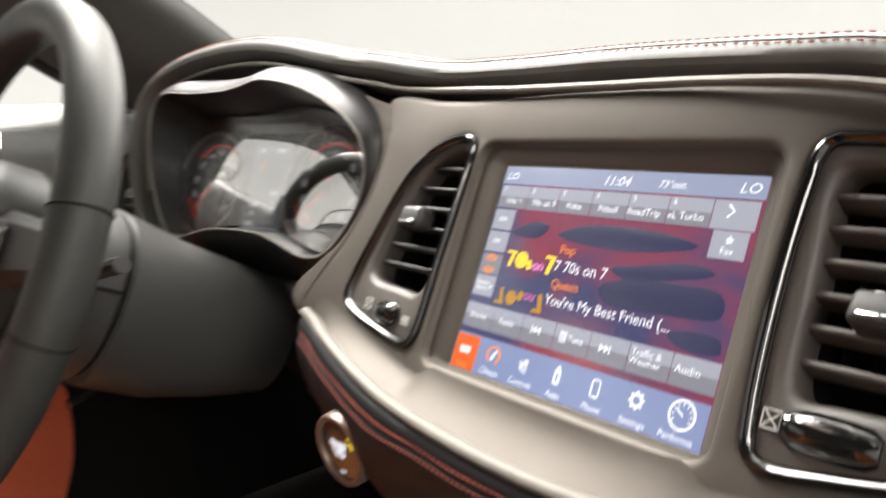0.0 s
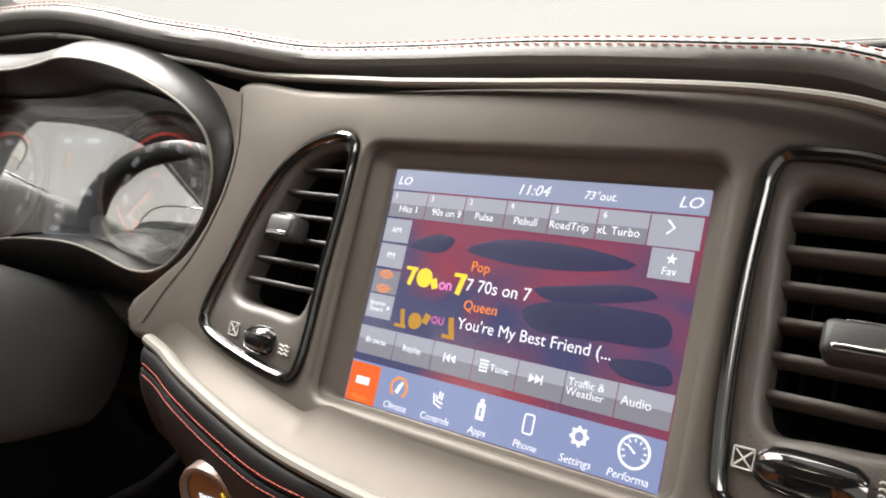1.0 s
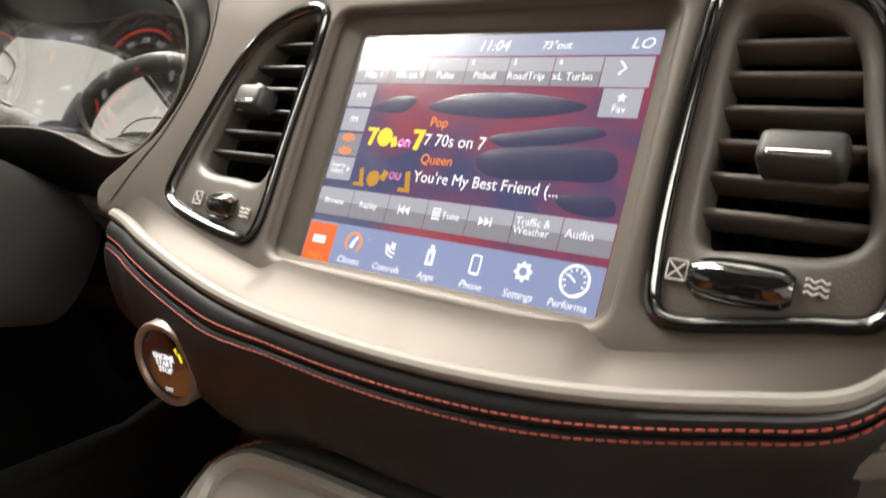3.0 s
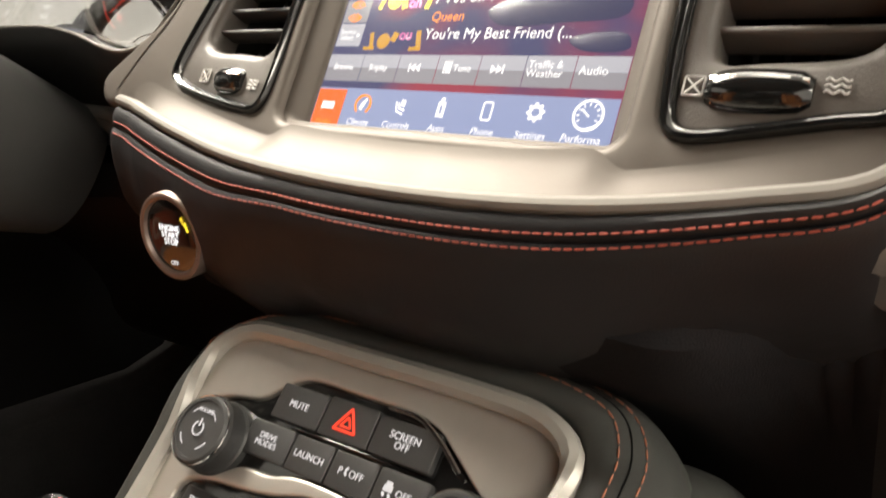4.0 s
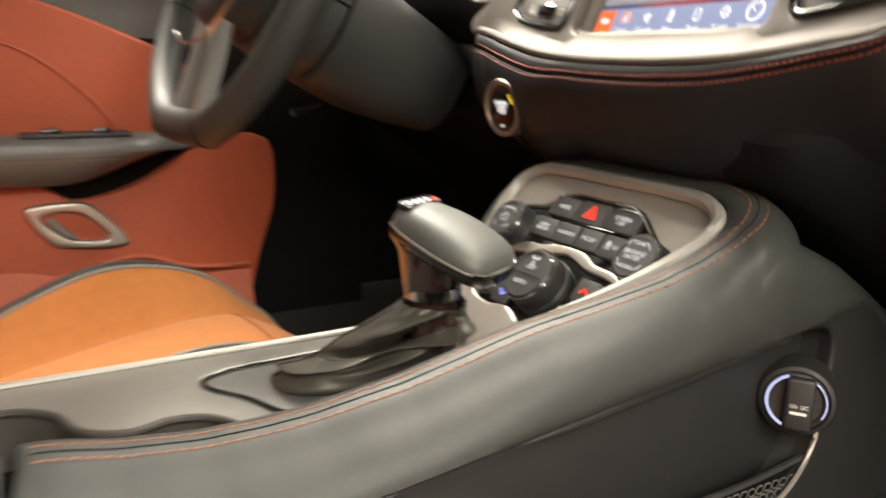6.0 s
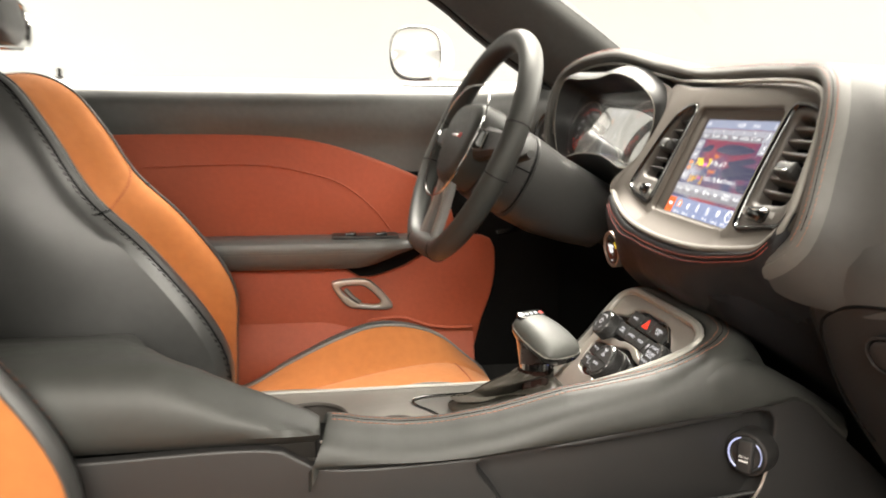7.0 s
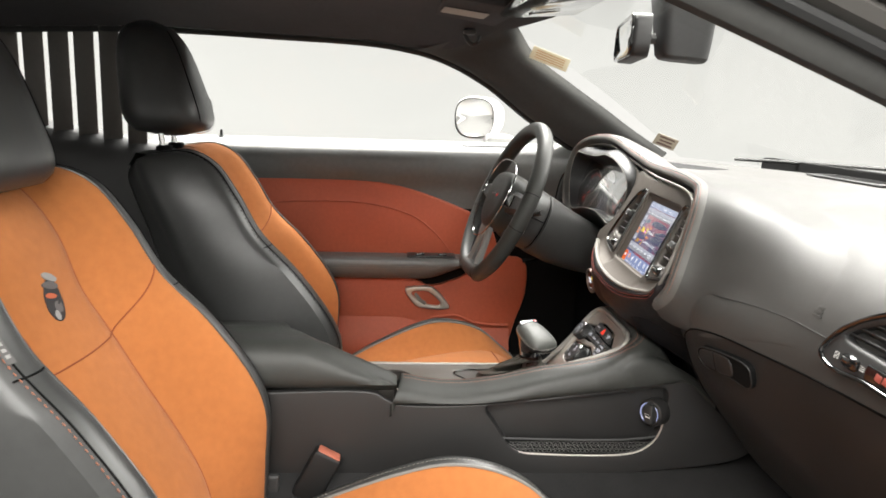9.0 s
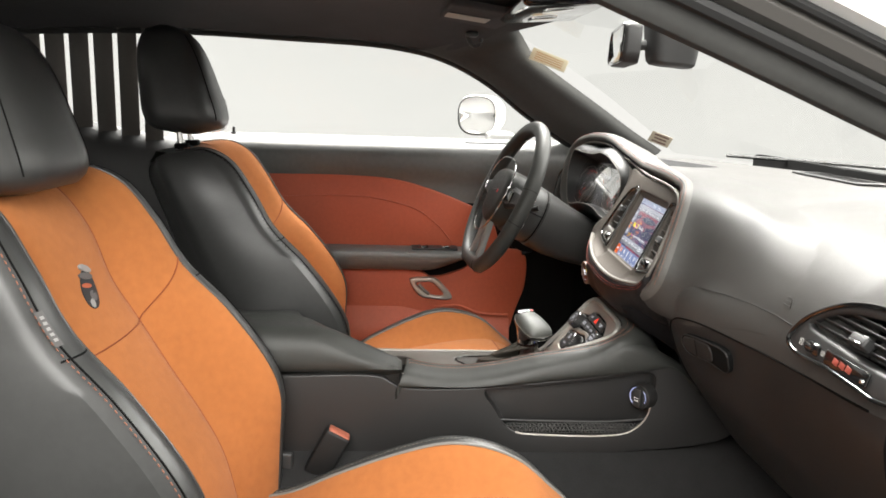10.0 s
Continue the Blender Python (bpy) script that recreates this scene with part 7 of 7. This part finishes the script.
tagged(part("roof_rail_3", loft(jamb_strip([(0.044, 0, 0.078), (0.060, 0, 0.085), (0.066, 0, 0.10), (0.04, 0, 0.125), (-0.05, 0, 0.14)]), False), BODY_WHITE), "white painted outer roof edge", "roof rail", kind="structure")
rows = []
for y in np.linspace(-1.8, -0.10, 40):
    xe, ze = table(y, [(p[0], p[1], p[2]) for p in side_top])
    if y > -0.33:
        xe, ze = lerp(xe, 0.52, smooth(-0.33, -0.11, y)), lerp(ze, 0.868, smooth(-0.33, -0.11, y))
    xr = lerp(0.60, 0.54, smooth(-0.33, -0.11, y))
    zc = 0.876 + 0.024 * smooth(-0.10, -0.2, y) + 0.012 * smooth(-0.2, -0.6, y)
    jr = float(table(y, [(p[1], p[2]) for p in JAMB])[0]) + 0.03
    rows.append([(x * (xe if x < 0 else xr), y + 0.075 * (1 - x * x) * smooth(-0.4, -0.1, y), lerp(zc, ze + 0.004 if x < 0 else max(jr, 0.86), abs(x) ** 4)) for x in np.linspace(-1, 1, 41)])
tagged(part("ceiling_headliner", loft(rows, False), HEADLINER), "black fabric car headliner", "headliner", kind="structure")
rows2 = [[(p[0], p[1], p[2] + 0.03) for p in r] for r in rows]
tagged(part("roof", loft(rows2, False), BODY_WHITE), "white painted car roof skin", "car roof", kind="structure")
# windscreen
rows = []
for t in np.linspace(0, 1, 24):
    rows.append([(x * lerp(0.67, 0.92, t), lerp(-0.075 + 0.03 * (1 - x * x), base_y(x * 0.66) + 0.015, t), lerp(0.882 + 0.012 * (1 - x * x), 0.555, t) + 0.02 * math.sin(math.pi * t)) for x in np.linspace(-1, 1, 25)])
ws = tagged(part("window_1", loft(rows, False), GLASS), "clear raked windscreen", "windscreen", kind="structure")
ws.visible_shadow = False
gl = []
for p in side_top:
    gl.append([(-(p[1] + 0.02), p[0], p[2] + 0.004), (-0.750, min(p[0], 0.12), 0.588)])
wg = tagged(part("window_2", loft(gl, False), GLASS), "clear frameless driver door glass", "car window", kind="structure")
wg.visible_shadow = False
# rear of the cabin
louvre = thing("quarter_window_louvre", "black slatted louvre over the rear side window", "window louvre", at=(-0.66, -1.25, 0.6))
for i in range(9):
    y = -1.04 - 0.062 * i
    # Black slats take the paler vent grey to carry the side light.
    part("slat", rbox(0.006, 0.047, 0.34, 0.002, 2, pose(-0.665, y, 0.72, 0, 5, 20)), VENT_GREY, louvre)
settle(louvre)
quarter = []
for y, z0 in ((-0.99, 0.570), (-1.15, 0.60), (-1.35, 0.63), (-1.6, 0.66), (-1.78, 0.7)):
    quarter.append([(x, y, z) for x, z in cr([(-0.70, z0), (-0.685, z0 - 0.004), (-0.66, z0 - 0.03), (-0.645, z0 - 0.12), (-0.65, 0.2), (-0.66, -0.05)], 20)])
tagged(part("wall_quarter", loft(quarter, False), HARD), "dark rear quarter trim panel", "trim panel", kind="structure")
tagged(part("wall_rear", plate(rrect(1.5, 1.1, 0.02), 0.02, 0.002, basis((0, -1.76, 0.3), (1, 0, 0), (0, 0, 1))), MATT), "dark cabin rear bulkhead", "bulkhead", kind="structure")
rear = thing("rear_bench_seat", "black leather rear bench seat", "rear seat", at=(0, -1.4, 0))
part("bench", rbox(1.25, 0.42, 0.22, 0.06, 5, pose(0, -1.32, 0.06)), LEATHER_SEAT, rear)
part("bench_back", rbox(1.25, 0.16, 0.52, 0.06, 5, pose(0, -1.56, 0.33, 18)), LEATHER_SEAT, rear)
settle(rear)
# passenger side quarter and sill, beyond the opening
tagged(part("sill", rbox(0.10, 1.7, 0.12, 0.02, 3, pose(0.745, -0.6, -0.05)), HARD), "black plastic sill cover", "door sill", kind="structure")

# ---- steering wheel ----
SILVER_SPOKE = mat("spoke_silver", (0.19, 0.184, 0.175), 0.5, metal=0.25, vary=0.03)
wheel = thing("steering_wheel", "black leather three-spoke steering wheel with flat lower spoke", "steering wheel", at=(-0.37, -0.13, 0.46))
WC = Vector((-0.371, -0.1245, 0.472))
WH = basis(WC, (0.994, 0.109, 0), (-0.0446, 0.405, 0.9135))
rimc = []
for k in range(96):
    a = 2 * math.pi * k / 96
    r = 0.181
    y = r * math.sin(a)
    if y < -0.168:
        y = lerp(y, -0.168, 0.75)
    rimc.append((r * math.cos(a) * 0.985, y, 0.0))
part("wheel_rim", tube([WH @ Vector(p) for p in rimc], 0.0178, 18, True), LEATHER, wheel, "black leather wheel rim")
for a in (-12, 12, 168, 192, 250, 290):
    c = Vector((0.181 * 0.985 * math.cos(radians(a)), 0.181 * math.sin(radians(a)), 0))
    t = Vector((-math.sin(radians(a)), math.cos(radians(a)), 0))
    ax = Vector((math.cos(radians(a)), math.sin(radians(a)), 0))
    part("rim_seam", tube([WH @ (c + 0.0180 * (math.cos(b) * ax + math.sin(b) * Vector((0, 0, 1)))) for b in np.linspace(0, 2 * math.pi, 20, endpoint=False)], 0.0007, 5, True), MATT, wheel)
hub_o = cr([(-0.078, 0.040), (-0.055, 0.062), (0, 0.068), (0.055, 0.062), (0.078, 0.040), (0.074, -0.01), (0.055, -0.048), (0.025, -0.068), (-0.025, -0.068), (-0.055, -0.048), (-0.074, -0.01)], 60, True)
part("airbag_cover", plate(hub_o, 0.045, 0.020, WH @ pose(0, 0, 0.028), 6), LEATHER, wheel, "black padded horn cover")
part("cover_ring", tube(on(WH, offset(hub_o, 0.024), 0.0282), 0.0015, 8, True), CHROME, wheel, "thin chrome outline")
part("emblem_bar", rbox(0.034, 0.004, 0.001, 0.0004, 1, WH @ pose(0, 0.008, 0.0288)), CHROME, wheel, "chrome emblem bar")
part("emblem_slash", join(rbox(0.003, 0.008, 0.0012, 0.0004, 1, WH @ pose(0.022, 0.008, 0.0288, 0, 0, -20)), rbox(0.003, 0.008, 0.0012, 0.0004, 1, WH @ pose(0.027, 0.008, 0.0288, 0, 0, -20))), mat("red_enamel", (0.5, 0.02, 0.02), 0.3), wheel, "two red slashes")
for sd in (-1, 1):
    part("spoke", loft([[WH @ Vector((sd * x, y + dy, z + dz)) for dy, dz in ((-h, 0.006), (-h * 0.7, 0.012), (h * 0.7, 0.012), (h, 0.006), (h, -0.006), (-h, -0.006))] for x, y, z, h in ((0.055, 0.006, 0.004, 0.030), (0.09, 0.008, 0.0, 0.024), (0.13, 0.010, -0.002, 0.019), (0.176, 0.010, 0.0, 0.015))], True, True, True), HARD, wheel, "black switch spoke")
    part("spoke_switch", rbox(0.034, 0.026, 0.006, 0.003, 2, WH @ pose(sd * 0.088, 0.008, 0.015, 0, sd * 6, 0)), GLOSS, wheel, "gloss black switch pad")
    part("switch_ring", tube(on(WH, rrect(0.040, 0.032, 0.008, 5, sd * 0.088, 0.008), 0.0165), 0.0006, 6, True), SATIN, wheel)
    part("lower_spoke", loft([[WH @ Vector((sd * x + dx, y, z + dz)) for dx, dz in ((-h, 0.004), (-h * 0.6, 0.009), (h * 0.6, 0.009), (h, 0.004), (h, -0.005), (-h, -0.005))] for x, y, z, h in ((0.020, -0.045, 0.012, 0.012), (0.026, -0.10, 0.004, 0.009), (0.034, -0.166, 0.0, 0.010))], True, True, True), SILVER_SPOKE, wheel, "satin silver lower spoke")
    part("paddle", plate(cr([(0, 0.05), (sd * 0.018, 0.045), (sd * 0.020, 0.0), (sd * 0.012, -0.03), (0, -0.02)], 40, True), 0.004, 0.001, WH @ pose(sd * 0.112, 0.015, -0.028)), SATIN, wheel, "satin silver shift paddle")
settle(wheel)
column = thing("steering_column", "black plastic steering column shroud with stalks", "steering column", at=(-0.37, 0.05, 0.40))
rows = []
for d, w, hu, hd in ((-0.014, 0.050, 0.045, 0.055), (-0.022, 0.070, 0.058, 0.075), (-0.05, 0.074, 0.062, 0.082), (-0.083, 0.073, 0.061, 0.081), (-0.087, 0.068, 0.056, 0.076), (-0.091, 0.073, 0.060, 0.084), (-0.15, 0.069, 0.05, 0.087), (-0.21, 0.062, 0.045, 0.080), (-0.26, 0.055, 0.04, 0.07)):
    rows.append([WH @ Vector((w * np.sign(math.cos(a)) * abs(math.cos(a)) ** 0.85, (hu if math.sin(a) > 0 else hd) * np.sign(math.sin(a)) * abs(math.sin(a)) ** 0.95, d)) for a in np.linspace(0, 2 * math.pi, 40, endpoint=False)])
part("shroud_seam", tube([WH @ Vector((0.0745, y, d)) for y, d in ((-0.004, -0.022), (-0.004, -0.05), (-0.004, -0.085))], 0.0012, 6), MATT, column)
part("shroud_gap", tube([r * 1.0 for r in rows[4]], 0.0030, 6, True), MATT, column, "dark gap between the shroud halves")
part("shroud", loft(rows, True, True, True), SHROUD, column, "two-piece black shroud")
part("tilt_lever", tube(cr([(-0.43, -0.015, 0.338), (-0.425, -0.04, 0.328), (-0.422, -0.065, 0.324)], 12), 0.005, 8), GLOSS, column, "gloss black tilt lever")
part("stalk", tube([WH @ Vector((0.06, 0.0, -0.055)), WH @ Vector((0.10, 0.01, -0.055)), WH @ Vector((0.135, 0.015, -0.05))], 0.006, 10), HARD, column, "black wiper stalk")
for i, (dx, dy) in enumerate(((0.0, 0.03), (0.0, -0.005), (0.0, -0.03))):
    part("stalk_mark", rbox(0.001, 0.010, 0.004, 0, 1, WH @ pose(0.0745, dy - 0.01, -0.05, 0, 0, 0)), PRINT, column, "white printed mark")
settle(column)

# ---- overhead ----
visor = thing("sun_visor", "black fabric sun visor with a printed label", "sun visor", at=(-0.36, -0.2, 0.88))
VS = basis((-0.33, -0.215, 0.878), (1, 0.05, 0), (0.0, 0.99, -0.12))
part("visor_pad", plate(rrect(0.36, 0.15, 0.02, 6), 0.014, 0.006, VS @ pose(0, 0, 0.002) @ Matrix.Diagonal((1, -1, -1, 1))), HEADLINER, visor)
part("visor_label", plate(rrect(0.088, 0.095, 0.003, 3, 0.022, 0.021), 0.0006, 0.0002, VS @ pose(0, 0, -0.0012) @ Matrix.Diagonal((1, -1, -1, 1))), mat("pale_label", (0.42, 0.40, 0.36), 0.7), visor, "pale grey printed label")
settle(visor)
clip = thing("visor_clip", "black visor clip hook under the headliner", "hook", at=(-0.50, -0.2, 0.85))
part("hook", tube(cr([(-0.507, -0.217, 0.856), (-0.507, -0.207, 0.838), (-0.505, -0.195, 0.831), (-0.497, -0.184, 0.838), (-0.497, -0.182, 0.852)], 20), 0.0048, 8), HARD, clip)
part("hook_base", rbox(0.035, 0.03, 0.012, 0.004, 2, pose(-0.505, -0.205, 0.860)), HARD, clip)
settle(clip)
mirror = thing("rear_view_mirror", "black rear view mirror on a windscreen stem", "mirror", at=(0, 0.05, 0.82))
MM = basis((-0.03, 0.032, 0.812), (0.987, -0.16, 0), (0.02, 0.05, 1))
part("mirror_shell", plate(rrect(0.235, 0.072, 0.022, 6), 0.030, 0.008, MM), HARD, mirror, "black plastic shell")
part("mirror_bezel", tube(on(MM, rrect(0.225, 0.064, 0.020, 6), 0.0005), 0.003, 8, True), GLOSS, mirror)
part("mirror_pane", plate(rrect(0.220, 0.058, 0.018, 6), 0.002, 0.0005, MM @ pose(0, 0, 0.0012)), MIRROR, mirror, "mirror glass")
part("mirror_stem", tube([(-0.02, 0.06, 0.812), (-0.01, 0.10, 0.815)], 0.010, 10), HARD, mirror)
part("sensor_housing", loft([[(-0.005 + hx * np.sign(math.cos(a)) * abs(math.cos(a)) ** 0.6, 0.130 + hy * np.sign(math.sin(a)) * abs(math.sin(a)) ** 0.6, z + 0.1 * (hy * math.sin(a)) * -1) for a in np.linspace(0, 2 * math.pi, 36, endpoint=False)] for z, hx, hy in ((0.774, 0.020, 0.030), (0.7755, 0.032, 0.038), (0.781, 0.038, 0.043), (0.80, 0.041, 0.046), (0.84, 0.046, 0.050), (0.885, 0.054, 0.056))], True, True, True), HARD, mirror, "black sensor housing")
settle(mirror)
console_top = thing("overhead_console", "gloss overhead console with map lamps in the headliner", "overhead console", at=(0, -0.12, 0.9))
part("housing", rbox(0.34, 0.17, 0.034, 0.015, 5, pose(-0.09, -0.085, 0.888, 4)), GLOSS, console_top, "gloss black housing")
for k in (-1, 1):
    part("map_lamp", rbox(0.07, 0.05, 0.004, 0.0015, 2, pose(-0.09 + 0.08 * k, -0.09, 0.8705, 4)), CHROME, console_top, "bright clear map lamp")
settle(console_top)
# stickers and wipers at the windscreen
st = thing("windscreen_sticker", "small cream service sticker on the windscreen glass", "sticker", at=(-0.60, 0.02, 0.79))
SK = basis((-0.56, 0.002, 0.808), (0.1, 0.92, -0.33), (0.5, 0.3, 0.8))
part("paper", plate(rrect(0.098, 0.034, 0.001, 2), 0.0004, 0.0001, SK), mat("cream_paper", (0.62, 0.56, 0.40), 0.7), st)
for i in range(4):
    part("print_bar", rbox(0.075, 0.0032, 0.0002, 0, 1, SK @ pose(0, -0.009 + 0.006 * i, 0.0004)), mat("brown_print", (0.5, 0.33, 0.18), 0.7), st)
settle(st)
st = thing("service_sticker", "small printed sticker low on the windscreen glass", "sticker", at=(-0.655, 0.345, 0.60))
part("plate", plate(rrect(0.062, 0.034, 0.002, 2), 0.001, 0.0002, basis((-0.655, 0.345, 0.6085), (0.0, 0.95, -0.32), (0.5, 0.3, 0.8))), mat("tan_plate", (0.30, 0.26, 0.20), 0.5), st)
for i in range(3):
    part("print_bar", rbox(0.044 - 0.008 * (i % 2), 0.005, 0.0003, 0, 1, basis((-0.655, 0.345, 0.6085), (0.0, 0.95, -0.32), (0.5, 0.3, 0.8)) @ pose(0, -0.010 + 0.010 * i, 0.0003)), mat("dark_print", (0.09, 0.05, 0.04), 0.7), st)
settle(st)
wip = thing("windscreen_wiper", "black windscreen wiper resting on the cowl", "wiper", "wipers", at=(0, 0.7, 0.56))
part("blade", tube(cr([(-0.70, 0.56, 0.566), (-0.3, 0.80, 0.570), (0.2, 0.86, 0.570), (0.5, 0.80, 0.566)], 40), 0.005, 8), HARD, wip)
part("arm", tube(cr([(-0.2, 0.84, 0.576), (0.2, 0.89, 0.572), (0.5, 0.86, 0.565)], 30), 0.005, 8), HARD, wip)
settle(wip)
sm = thing("side_mirror", "white door mirror outside the driver window", "door mirror", at=(-0.95, -0.08, 0.6))


def mirror_ring(dx, a, b, lean=0.0):
    return [(-0.862 - dx - lean * b * math.sin(q), -0.150 + dx * 0.5 + a * np.sign(math.cos(q)) * abs(math.cos(q)) ** 0.72, 0.655 + b * np.sign(math.sin(q)) * abs(math.sin(q)) ** 0.72) for q in np.linspace(0, 2 * math.pi, 40, endpoint=False)]


part("housing", loft([mirror_ring(0.004, 0.050, 0.050), mirror_ring(0.0, 0.056, 0.056), mirror_ring(0.012, 0.062, 0.061), mirror_ring(0.05, 0.064, 0.060), mirror_ring(0.10, 0.050, 0.048), mirror_ring(0.125, 0.024, 0.026)], True, True, True), BODY_WHITE, sm, "white painted housing")
part("mirror_rim", tube(mirror_ring(-0.001, 0.0555, 0.0555), 0.0020, 6, True), BODY_GREY, sm, "thin dark rim")
part("mirror_face", loft([mirror_ring(0.001, 0.053, 0.053, 0.55), mirror_ring(0.0012, 0.020, 0.020, 0.55)], True, False, True), MIRROR, sm, "mirror glass")
part("mount", rbox(0.12, 0.075, 0.032, 0.012, 3, pose(-0.82, -0.085, 0.595)), BODY_WHITE, sm)
settle(sm)
BUCKLE_BLACK = mat("buckle_plastic", (0.009, 0.009, 0.009), 0.55, spec=0.3, bump=0.2, scale=1500)
buckle = thing("seat_belt_buckle", "black seat belt buckle with red release button beside the seat", "seat belt buckle", at=(0.165, -0.52, 0.0))
BK = pose(0.172, -0.497, 0.070, -28, 0, 0)
part("buckle_body", rbox(0.030, 0.048, 0.090, 0.006, 3, BK), BUCKLE_BLACK, buckle)
part("release_button", rbox(0.024, 0.040, 0.010, 0.003, 2, BK @ pose(0, 0, 0.042)), mat("red_release", (0.33, 0.10, 0.06), 0.45), buckle, "red release button")
part("buckle_stalk", tube([(0.172, -0.515, 0.033), (0.172, -0.545, -0.02), (0.172, -0.56, -0.06)], 0.014, 10), BUCKLE_BLACK, buckle)
for k in range(6):
    part("stalk_rib", tube([(0.172 + 0.0150 * math.cos(a), -0.519 - 0.0058 * k + 0.0130 * math.sin(a), 0.024 - 0.0105 * k + 0.006 * math.sin(a)) for a in np.linspace(0, 2 * math.pi, 16, endpoint=False)], 0.0022, 6, True), BUCKLE_BLACK, buckle)
settle(buckle)
settle(dashboard)
